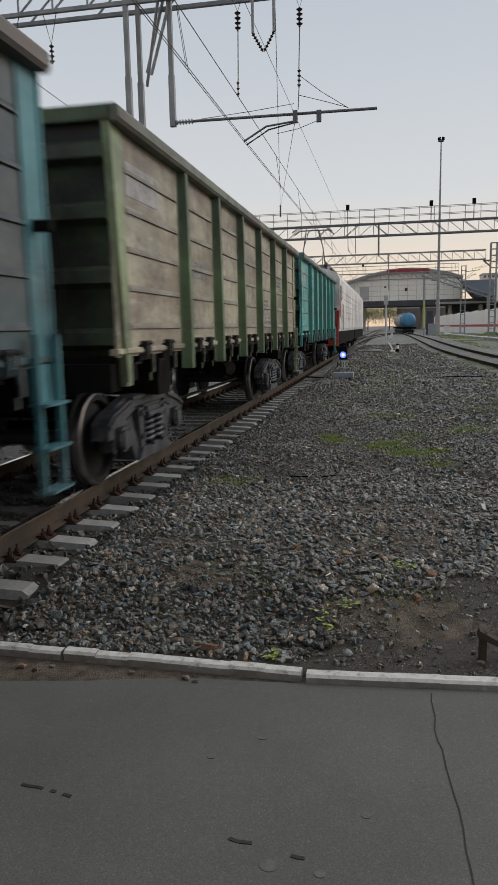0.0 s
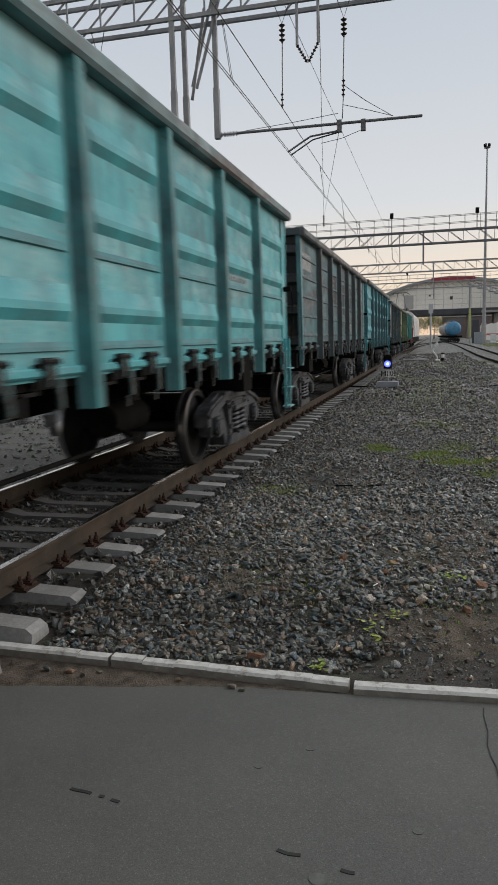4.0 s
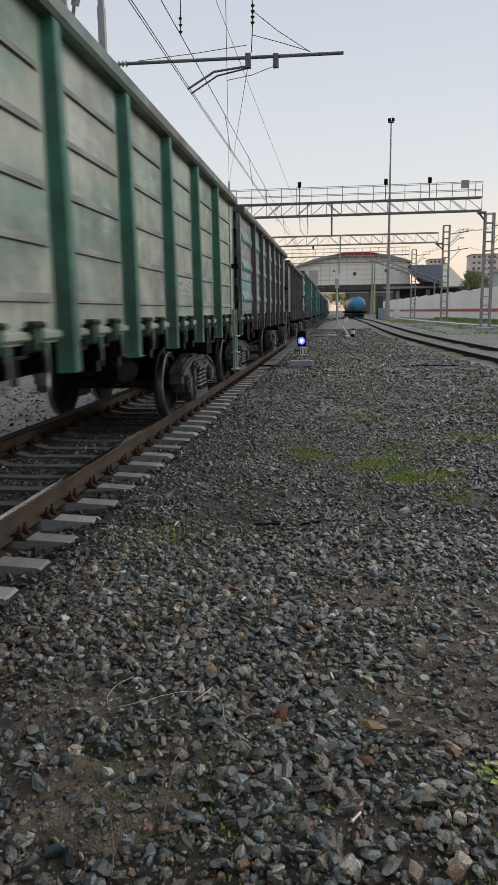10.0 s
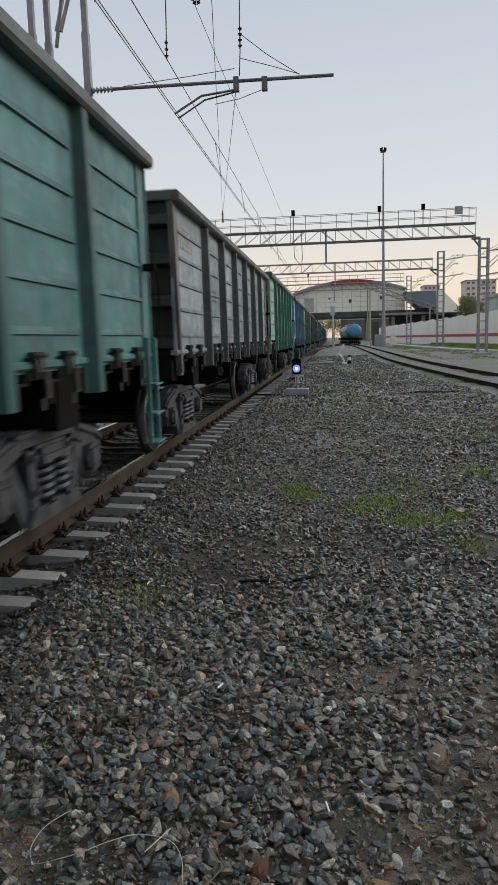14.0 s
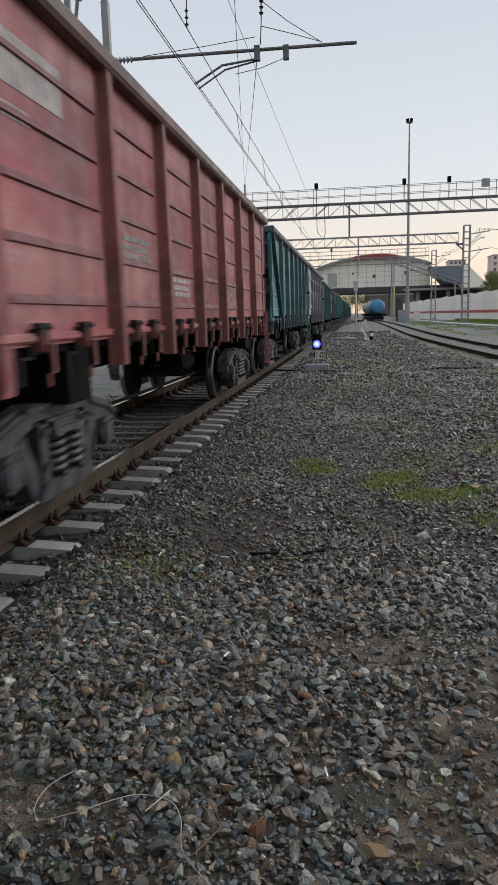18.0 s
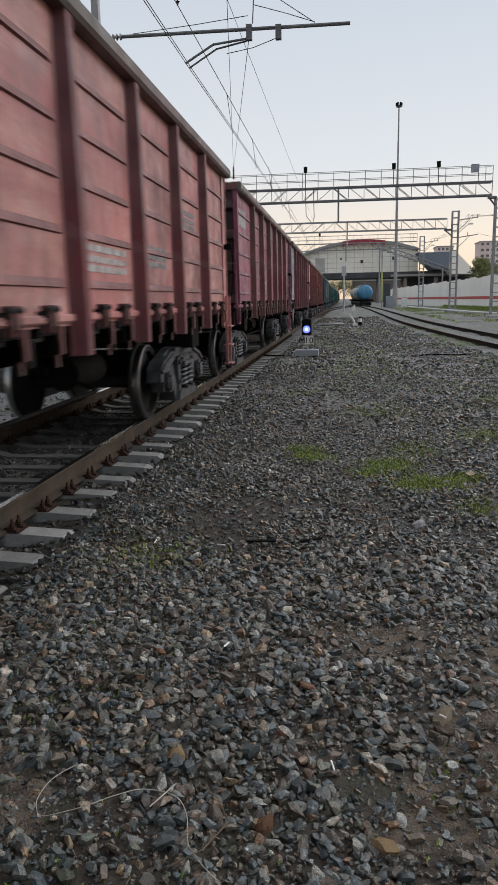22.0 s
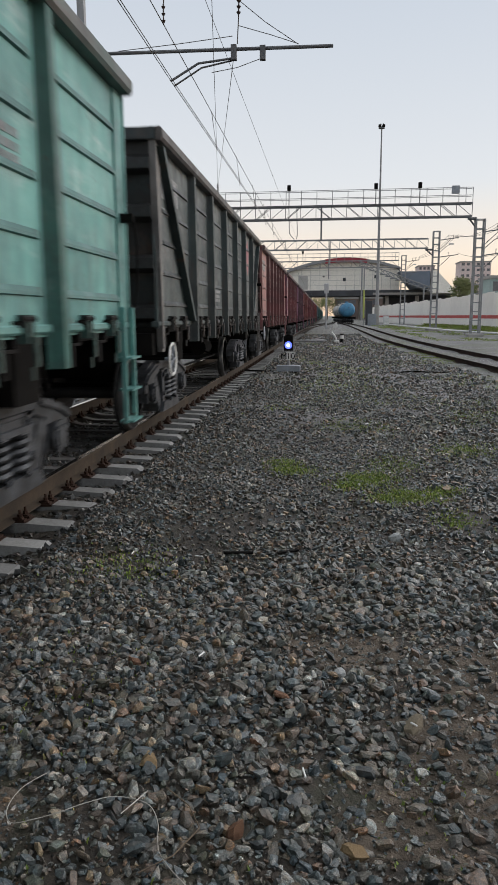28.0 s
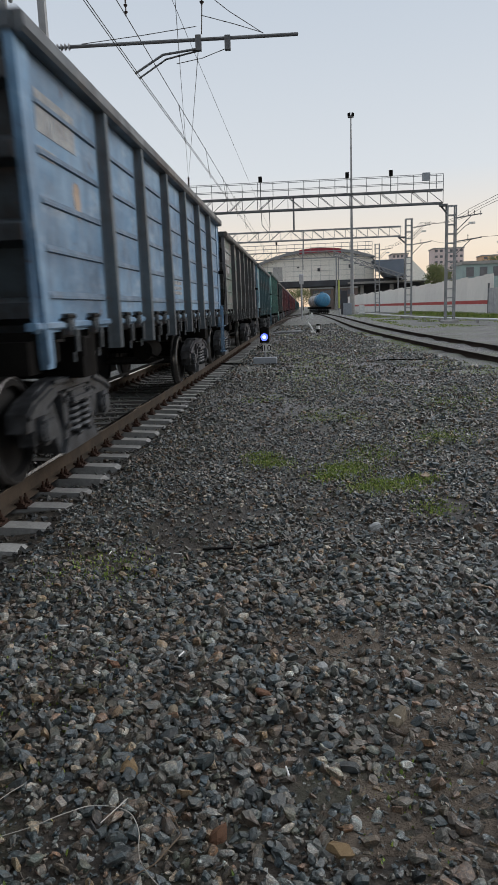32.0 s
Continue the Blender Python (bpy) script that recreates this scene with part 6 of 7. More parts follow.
def station():
    Y = 250.0
    s = thing("station_bridge", "arched pale station hall on a dark bridge over the tracks", "station building", at=pose(0, 0, 0))
    b = Build()
    xs = [-30 + 3.0 * i for i in range(20)]
    ring = [(x, 9.9) for x in xs] + [(x, max(10.2, arch_z(x))) for x in reversed(xs)]
    b.prism(ring, 1, Y, Y + 14)
    part("hall", b, M_FACADE, s, "pale panelled hall front")
    b = Build()
    for x in xs:
        b.box(x - 0.05, x + 0.05, Y - 0.08, Y - 0.01, 9.9, max(10.2, arch_z(x)) - 0.2)
    for z in (11.6, 13.3, 15.0, 16.7):
        b.box(-26, 27, Y - 0.07, Y - 0.012, z - 0.045, z + 0.045)
    part("mullion", b, M_FACADELINE, s, "grey grid of joints on the front")
    for x, z, w, h in ((-5.5, 12.6, 3.2, 4.6), (8.5, 13.6, 0.9, 1.1), (19.0, 14.4, 0.9, 1.1), (1.5, 14.6, 0.7, 0.5)):
        part("window", Build().box(x - w / 2, x + w / 2, Y - 0.2, Y - 0.05, z - h / 2, z + h / 2), M_BRIDGE if w < 2 else M_FACADELINE, s, "dark framed opening")
    b = Build()
    for xa, xb in zip(xs, xs[1:]):
        b.prism([(xa, arch_z(xa) - 0.2), (xb, arch_z(xb) - 0.2), (xb, arch_z(xb) + 0.7), (xa, arch_z(xa) + 0.7)], 1, Y - 1.6, Y + 15)
    part("roof_edge", b, M_STEEL, s, "grey arched roof edge")
    for xa in range(2, 16, 2):
        b = Build().prism([(xa, arch_z(xa) - 0.7), (xa + 2, arch_z(xa + 2) - 0.7), (xa + 2, arch_z(xa + 2) + 0.8), (xa, arch_z(xa) + 0.8)], 1, Y - 1.9, Y - 1.65)
        part("roof_band", b, M_REDBAND, s, "dark red band on the arch")
    part("bridge_girder", Build().box(-45, 45, Y - 3.0, Y + 16, 8.0, 9.9), M_BRIDGE, s, "dark bridge girder")
    part("deck_edge", Build().box(18, 48, Y - 4.0, Y - 3.05, 8.3, 9.0), M_CONC, s)
    for x in (-28, -6, 14.5, 23, 33):
        for y in (Y, Y + 10):
            part("column", Build().box(x - 0.6, x + 0.6, y - 0.6, y + 0.6, -0.3, 8.0), M_CONC, s)
    part("abutment", Build().box(24, 50, Y + 6, Y + 8, -0.3, 8.0), M_BRIDGE, s, "shaded wall under the bridge")
    # covered stair falling to the side
    stair = thing("stair_hall", "sloping covered stair with blue-grey roof", "stair hall")
    part("roof", Build().prism([(26, 15.6), (36, 15.6), (36, 10.2), (31, 10.2)], 1, Y - 8, Y + 6), M_BLUEROOF, stair)
    part("end_wall", Build().prism([(36.2, 15.8), (38, 15.8), (45, 8.6), (36.2, 8.6)], 1, Y - 8, Y + 6), M_FACADE, stair)
    lat = thing("stair_truss", "dark steel truss of the outside stair", "steel truss")
    for k in range(14):
        xa, xb = 13 + 1.7 * k, 13 + 1.7 * (k + 1)
        za, zb = 18.9 - 0.62 * k, 18.9 - 0.62 * (k + 1)
        part("truss_bay", Build().bar((xa, Y - 9, za), (xb, Y - 9, zb), 0.16, 5).bar((xa, Y - 9, za - 1.3), (xb, Y - 9, zb - 1.3), 0.16, 5).bar((xa, Y - 9, za), (xb, Y - 9, zb - 1.3), 0.10, 5).bar((xa, Y - 9, za - 1.3), (xb, Y - 9, zb), 0.10, 5).box(xa, xb, Y - 8.6, Y - 7.2, zb - 1.25, zb - 1.05), M_STEEL, lat)
    for x in (14, 34):
        part("support", Build().bar((x, Y - 9, -0.3), (x, Y - 9, 17 if x < 20 else 10.5), 0.25, 6), M_STEEL, lat)


station()
M_WINDOW = surface("dark_window_glass", (0.16, 0.165, 0.18), (0.12, 0.12, 0.13), 1, 0.2)


def building(x0, x1, y, d, h, wall, rows, cols, label, category="building"):
    b0 = thing("apartment_building" if rows > 4 else "low_building", label, category, at=pose(0, y, -0.2))
    part("wall", Build().box(x0, x1, 0, d, 0, h), wall, b0)
    part("roof", Build().box(x0 - 0.3, x1 + 0.3, -0.3, d + 0.3, h, h + 0.6), M_CONC, b0)
    w, z = (x1 - x0) / cols, h / rows
    for r in range(rows):
        for c in range(cols):
            x, zz = x0 + (c + 0.5) * w, (r + 0.45) * z
            part("window", Build().box(x - w * 0.28, x + w * 0.28, -0.08, 0.1, zz, zz + z * 0.42), M_WINDOW, b0)
    return b0


M_PINKWALL = surface("pinkish_tower_wall", (0.72, 0.60, 0.57), (0.62, 0.52, 0.50), 0.1, 0.8, 0, 1.0)
M_DULLWALL = surface("dull_brown_wall", (0.20, 0.14, 0.11), (0.14, 0.11, 0.10), 0.1, 0.8, 0, 1.0)
M_ORANGEWALL = surface("orange_tower_wall", (0.68, 0.42, 0.25), (0.60, 0.38, 0.24), 0.1, 0.8, 0, 1.0)
M_GREENWALL = surface("pale_green_wall", (0.34, 0.44, 0.42), (0.30, 0.38, 0.37), 0.2, 0.8, 0, 2.0)
building(70, 85, 380, 14, 28.0, M_PINKWALL, 10, 6, "distant pinkish apartment tower with rows of windows")
building(51.5, 60, 400, 14, 27.5, M_PINKWALL, 9, 4, "distant grey-pink apartment tower with orange side")
building(104, 122, 420, 14, 26.0, M_ORANGEWALL, 8, 5, "distant orange-brown apartment block")
building(34, 52, 145, 10, 8.6, M_GREENWALL, 2, 7, "low pale green office building behind the fence")
building(-40, -14, 290, 14, 12.0, M_ORANGEWALL, 4, 9, "reddish building seen under the bridge")


# street lamps and cabinets near the mast
def street_lamp(x, y, h):
    s = thing("street_lamp", "grey street lamp with a curved arm", "street lamp", "street lamps", at=pose(x, y, -0.2))
    part("pole", Build().bar((0, 0, 0), (0, 0, h), 0.09, 8, 0.06), M_STEEL, s)
    part("arm", Build().pipe([(0, 0, h), (-0.4, 0, h + 0.4), (-1.6, 0, h + 0.6)], 0.04, 6), M_STEEL, s)
    part("lamp_head", Build().box(-2.2, -1.5, -0.12, 0.12, h + 0.54, h + 0.68), M_WHITE, s)


street_lamp(29.5, 95, 8.2)
street_lamp(36, 120, 8.5)


def yard_boxes():
    for x, y, w, h, m, label in ((9.9, 118, 1.3, 1.9, M_BOX, "grey relay cabinet beside the mast"), (12.4, 121, 0.9, 1.5, M_WHITE, "white relay cabinet beside the mast"), (9.95, 128, 1.1, 4.1, M_BRIDGE, "dark grey booth behind the mast")):
        s = thing("relay_cabinet", label, "cabinet", "trackside cabinets", at=pose(x, y, -0.15))
        part("case", Build().cbox(-w / 2, w / 2, -0.4, 0.4, 0, h, 0.03), m, s)
        part("door", Build().box(-w / 2 + 0.08, w / 2 - 0.08, -0.43, -0.402, 0.15, h - 0.15), m, s)
    p = thing("yellow_post", "thin grey post with a yellow-green lower sleeve", "post", at=pose(8.45, 116, -0.15))
    part("pole", Build().bar((0, 0, 0), (0, 0, 9.4), 0.07, 8), M_STEEL, p)
    part("sleeve", Build().bar((0, 0, 1.2), (0, 0, 5.6), 0.13, 8), surface("yellow_green_paint", (0.42, 0.46, 0.12), (0.36, 0.40, 0.10), 1, 0.6), p, "yellow-green sleeve")
    p = thing("signal_post", "grey lattice signal post between the tracks", "signal post", at=pose(2.55, 92, -0.15))
    part("pole", Build().bar((0, 0, 0), (0, 0, 5.2), 0.13, 8, 0.10), M_PALESTEEL, p)
    part("head", Build().cbox(-0.28, 0.28, -0.2, 0.2, 4.4, 5.6, 0.05), M_PALESTEEL, p)


yard_boxes()


def rusty_clutter():
    """A tangle of rusty scrap iron by the kerb."""
    s = thing("scrap_iron", "rusty angle iron sticking out of the ballast by the kerb", "scrap iron", at=pose(3.52, 0.62, -0.31))
    part("upright", Build().box(-0.02, 0.02, -0.02, 0.02, 0, 0.17), M_RAIL, s)
    part("sheet", Build().prism([(-0.03, 0.14), (0.16, 0.06), (0.15, 0.09), (-0.02, 0.18)], 1, -0.03, 0.03), M_RAIL, s)


rusty_clutter()

M_LEAF = surface("dark_green_leaf", (0.085, 0.11, 0.028), (0.16, 0.165, 0.05), 1.5, 0.7, 0, 8)
M_BARK = surface("grey_brown_bark", (0.09, 0.07, 0.055), (0.06, 0.05, 0.04), 3, 0.9)


def tree(x, y, h, r, seed, label):
    t = thing("tree", label, "tree", "trees", at=pose(x, y, -0.2))
    q = random.Random(seed)
    b = Build().bar((0, 0, 0), (0.1, 0, h * 0.55), 0.22, 8, 0.12)
    limbs = []
    for k in range(9):
        a = k * 2.4 + q.uniform(-0.3, 0.3)
        z0 = h * q.uniform(0.3, 0.6)
        tip = (r * 0.7 * math.cos(a), r * 0.7 * math.sin(a), z0 + h * q.uniform(0.15, 0.35))
        b.bar((0.05, 0, z0), tip, 0.07, 5, 0.03)
        limbs.append(tip)
    part("trunk", b, M_BARK, t)
    n = 2600
    v, f = [], []
    for i in range(n):
        cx, cy, cz = limbs[q.randrange(9)] if q.random() < 0.75 else (0, 0, h * 0.85)
        d = Vector((q.gauss(0, 1), q.gauss(0, 1), q.gauss(0, 0.9))) * r * 0.28
        c = Vector((cx, cy, cz)) + d
        u = Vector((q.gauss(0, 1), q.gauss(0, 1), q.gauss(0, 1))).normalized() * 0.22
        w = u.orthogonal().normalized() * 0.16
        m = len(v)
        v += [tuple(c - u), tuple(c + w), tuple(c + u), tuple(c - w)]
        f.append((m, m + 1, m + 2, m + 3))
    me = bpy.data.meshes.new("crown")
    me.from_pydata(v, [], f)
    put("crown", me, M_LEAF, t, "loose green crown of small leaves")


tree(38, 200, 12.2, 2.2, 1, "green roadside tree with a loose crown")
tree(43, 215, 11.5, 2.6, 2, "green roadside tree with a loose crown")
tree(49, 180, 12.2, 2.6, 3, "broad green tree behind the low building")
tree(53.5, 183, 11.8, 2.6, 4, "broad green tree behind the low building")
# made-up backdrop that blocks the bright sky gap below the bridge
building(6, 44, 300, 8, 8.5, M_DULLWALL, 2, 8, "dull brown low building added as backdrop under the bridge")
tree(3, 300, 9.0, 5.0, 5, "green tree added as backdrop under the bridge")
tree(-6, 310, 9.0, 5.0, 6, "green tree added as backdrop under the bridge")
tree(-14, 305, 8.5, 5.0, 7, "green tree added as backdrop under the bridge")


# ---------------------------------------------------------------- ballast stones and grass
def block_shape(fine):
    """Corner points and triangles of a rough block, with or without points on its edges and faces."""
    pts = [(x, y, z) for x in (-1, 0, 1) for y in (-1, 0, 1) for z in (-1, 0, 1) if (x, y, z) != (0, 0, 0) and (fine or 0 not in (x, y, z))]
    at = {p: i for i, p in enumerate(pts)}
    tris = []
    for axis in range(3):
        for side in (-1, 1):
            def key(a, b):
                q = [a, b]
                q.insert(axis, side)
                return at[tuple(q)]
            steps = ((-1, 0), (0, 1)) if fine else ((-1, 1),)
            for a0, a1 in steps:
                for b0, b1 in steps:
                    q = [key(a0, b0), key(a1, b0), key(a1, b1), key(a0, b1)]
                    if (side > 0) == (axis == 1):
                        q.reverse()
                    tris += [(q[0], q[1], q[2]), (q[0], q[2], q[3])]
    return np.array(pts, dtype=float), np.array(tris)


def broken(r, n, ball):
    """Shapes of n crushed stones: skewed blocks with corners knocked off along random planes."""
    length = np.linalg.norm(ball, axis=1)
    p = ball[None] * (np.interp(length, (1.0, 1.414, 1.732), (0.86, 0.72, 0.64)))[None, :, None] + 0.055 * r.randn(n, len(ball), 3)
    skew = np.eye(3)[None] + 0.22 * r.randn(n, 3, 3)
    p = np.einsum("nij,nvj->nvi", skew, p)
    planes = r.randn(n, 5, 3)
    planes /= np.linalg.norm(planes, axis=2, keepdims=True)
    depth = r.uniform(0.48, 0.82, (n, 5))
    for k in range(5):
        over = np.maximum(np.einsum("nvi,ni->nv", p, planes[:, k]) - depth[:, k:k + 1], 0)
        p = p - over[..., None] * planes[:, k][:, None, :]
    return p


def relief(x, y):
    return ground_height(x, y) + (0.05 * (noise.noise((x * 0.9, y * 0.9, 0)) + 0.4 * noise.noise((x * 3, y * 3, 5))) if y > 0.6 else 0)


DIRT = ((1.72, 1.42, 0.34, 0.22), (3.12, 2.42, 0.30, 0.36), (3.05, 0.95, 0.55, 0.24), (2.95, 2.05, 0.40, 0.28), (2.75, 3.2, 0.34, 0.22), (3.35, 3.0, 0.3, 0.4), (1.35, 1.9, 0.22, 0.3))


def dirt_patches():
    for i, (px, py, rx, ry) in enumerate(DIRT):
        b = Build()
        vs, fs, n = [(px, py, relief(px, py) + 0.006)], [], 28
        for ring in range(1, 6):
            for k in range(n):
                a = 2 * math.pi * k / n
                f = ring / 5 * (1.15 + 0.7 * noise.noise((math.cos(a) * 1.7 + i * 5, math.sin(a) * 1.7, 1)) + 0.3 * noise.noise((math.cos(a) * 5 + i * 5, math.sin(a) * 5, 1)))
                x, y = px + rx * f * math.cos(a), py + ry * f * math.sin(a)
                vs.append((x, y, relief(x, y) + (0.005 + 0.012 * noise.noise((x * 14, y * 14, 3)) if ring < 5 else -0.03)))
        fs += [(0, 1 + k, 1 + (k + 1) % n) for k in range(n)]
        for ring in range(4):
            q = 1 + ring * n
            fs += [(q + k, q + n + k, q + n + (k + 1) % n, q + (k + 1) % n) for k in range(n)]
        tagged(part("dirt_patch", b.add(vs, fs), M_EARTH, smooth=True), "bare patch of trodden brown dirt between the stones", "dirt", kind="structure")


dirt_patches()


def stones():
    r = np.random.RandomState(7)
    verts, faces, base = [], [], 0

    def scatter(level, x0, x1, y0, y1, per, lo, hi, gate, extra=(), wide=False):
        nonlocal base
        n = int((x1 - x0) * (y1 - y0) * per)
        spots = list(extra)
        for x, y, s in zip(r.uniform(x0, x1, n), r.uniform(y0, y1, n), lo + (hi - lo) * r.random_sample(n) ** 1.9):
            if (not wide and x > 3.4 + 0.47 * (y + 0.6)) or (y > 14 and x > side_x(y) - 1.5):
                continue
            if gate and noise.noise((x * 0.75, y * 0.55, 3.3)) + 0.45 * noise.noise((x * 2.6, y * 2.6, 8)) > 0.33 and r.random_sample() < 0.7:
                continue
            if s > 0.013 and any(((x - px) / rx) ** 2 + ((y - py) / ry) ** 2 < 1 + 0.6 * noise.noise((x * 5, y * 5, 2)) for px, py, rx, ry in DIRT) and r.random_sample() < 0.6:
                continue
            if y < 1.5 and x > 2.5 + 0.9 * (y - 0.4) + 0.4 * noise.noise((x * 2, y * 2, 6)) and s > 0.007 and r.random_sample() < 0.9:
                continue
            if x < 0.60 and (abs((y - 4.875 + SPACING / 2) % SPACING - SPACING / 2) < 0.12 or abs(x) < 0.10):
                continue
            spots.append((x, y, s))
        ball, tri = block_shape(level > 0)
        a, n = np.array(spots), len(spots)
        size = a[:, 2][:, None] * np.stack([r.uniform(0.9, 1.5, n), r.uniform(0.75, 1.15, n), r.uniform(0.65, 1.05, n)], 1)
        shape = broken(r, n, ball) * size[:, None, :]
        yaw, tilt = r.uniform(0, 6.283, n), r.uniform(-0.7, 0.7, n)
        c, s = np.cos(yaw)[:, None], np.sin(yaw)[:, None]
        ct, st = np.cos(tilt)[:, None], np.sin(tilt)[:, None]
        x, y, z = shape[..., 0], shape[..., 1], shape[..., 2]
        x, z = x * ct - z * st, x * st + z * ct
        x, y = x * c - y * s, x * s + y * c
        gz = np.array([relief(p[0], p[1]) for p in spots]) + a[:, 2] * r.uniform(-0.1, 0.75, n)
        verts.append(np.stack([x + a[:, 0][:, None], y + a[:, 1][:, None], z + gz[:, None]], 2).reshape(-1, 3))
        faces.append((tri[None] + base + (np.arange(n) * len(ball))[:, None, None]).reshape(-1, 3))
        base += n * len(ball)

    scatter(1, 0.62, 5.0, 0.42, 4.4, 1350, 0.010, 0.029, True)
    scatter(0, 0.62, 5.0, 0.42, 4.4, 2300, 0.005, 0.0125, False)
    scatter(0, 0.62, 6.8, 4.4, 9.0, 1500, 0.010, 0.026, True)
    scatter(0, 0.62, 6.6, 9.0, 16.0, 460, 0.014, 0.036, True)
    scatter(0, 0.62, 7.6, 16.0, 34.0, 120, 0.022, 0.052, True)
    scatter(0, 0.62, 6.4, 34.0, 62.0, 30, 0.035, 0.08, True)
    scatter(0, 3.6, 11.0, 0.5, 16.0, 150, 0.014, 0.04, True, (), True)
    scatter(0, -9.0, -1.9, 0.5, 16.0, 90, 0.016, 0.04, True, (), True)
    def gathered(name, material, label):
        nonlocal base
        v, f = np.concatenate(verts), np.concatenate(faces)
        me = bpy.data.meshes.new(name)
        me.vertices.add(len(v))
        me.vertices.foreach_set("co", v.ravel().astype(np.float32))
        me.loops.add(f.size)
        me.loops.foreach_set("vertex_index", f.ravel().astype(np.int32))
        me.polygons.add(len(f))
        me.polygons.foreach_set("loop_start", np.arange(0, f.size, 3, dtype=np.int32))
        me.update(calc_edges=True)
        me.validate()
        me.shade_flat()
        verts.clear(), faces.clear()
        base = 0
        return tagged(put(name, me, material), label, "gravel", kind="stuff")

    bed = gathered("ballast_stones", M_STONE, "loose crushed grey and brown ballast stones")
    scatter(0, -1.9, 0.62, -0.5, 9.0, 420, 0.015, 0.038, False)
    scatter(0, -1.9, 0.62, 9.0, 22.0, 160, 0.02, 0.042, False)
    gathered("track_stones", M_SHADEDOILSTONE, "dark ballast stones between the rails, oil and train shade in their colour")
    # the larger loose stones next to the footway, one by one
    ball, tri = block_shape(True)
    kinds = []
    for shape in broken(r, 40, ball):
        k = bpy.data.meshes.new("stone")
        k.from_pydata([tuple(p) for p in shape.tolist()], [], tri.tolist())
        kinds.append(k)
    count = 0
    # the stones that stand out by their colour
    marked = [(1.96, 2.24, 0.040, M_OCHRE), (2.67, 1.91, 0.036, M_OCHRE), (2.92, 2.59, 0.052, M_TAN), (2.65, 2.96, 0.034, M_PALESTONE), (3.02, 2.84, 0.030, M_PALESTONE), (2.40, 2.73, 0.040, M_RUSTSTONE), (3.08, 5.07, 0.055, M_PALESTONE), (2.33, 2.42, 0.028, M_RUSTSTONE), (2.05, 2.6, 0.03, M_TAN), (1.7, 3.0, 0.035, M_RUSTSTONE), (2.3, 1.95, 0.034, M_RUSTSTONE),
              (1.45, 1.02, 0.036, M_TAN), (3.29, 1.48, 0.036, M_RUSTSTONE), (3.18, 1.16, 0.036, M_RUSTSTONE), (1.97, 0.50, 0.050, M_RUSTSTONE), (2.64, 1.67, 0.036, M_RUSTSTONE), (2.19, 0.71, 0.030, M_TAN)]
    while count < 300:
        x, y = r.uniform(0.9, 3.9), 0.6 + 2.7 * r.random_sample() ** 1.2
        s = r.uniform(0.017, 0.028)
        look_of = M_STONE
        if count < len(marked):
            x, y, s, look_of = marked[count]
        elif x > 3.4 + 0.47 * (y + 0.6) or (y < 1.5 and x > 2.5 + 0.9 * (y - 0.4)) or noise.noise((x * 0.75, y * 0.55, 3.3)) > 0.3:
            continue
        put("stone", kinds[count % 40], look_of, bed, at=pose(x, y, relief(x, y) + s * 0.45, r.uniform(-30, 30), r.uniform(-30, 30), r.uniform(0, 360)) @ Matrix.Diagonal((s * 1.2, s * 0.95, s * 0.75, 1)))
        count += 1


stones()


def kerb_stones():
    r = np.random.RandomState(5)
    ball, tri = block_shape(True)
    for i, shape in enumerate(broken(r, 9, ball)):
        s = (0.02, 0.028, 0.02, 0.015, 0.03, 0.022, 0.018, 0.02, 0.026)[i]
        k = bpy.data.meshes.new("loose_stone")
        k.from_pydata([tuple(p) for p in (shape * s * np.array((1.2, 0.9, 0.7))).tolist()], [], tri.tolist())
        x = (0.55, 0.95, 1.05, 1.12, 1.92, 1.98, 1.6, 0.8, 0.3)[i]
        tagged(put("loose_stone", k, M_STONE, at=pose(x, 0.19 - 0.03 * (i % 3), -0.322 + 0.45 * s)), "loose grey stone lying at the kerb", "stone", "stones at the kerb")


kerb_stones()


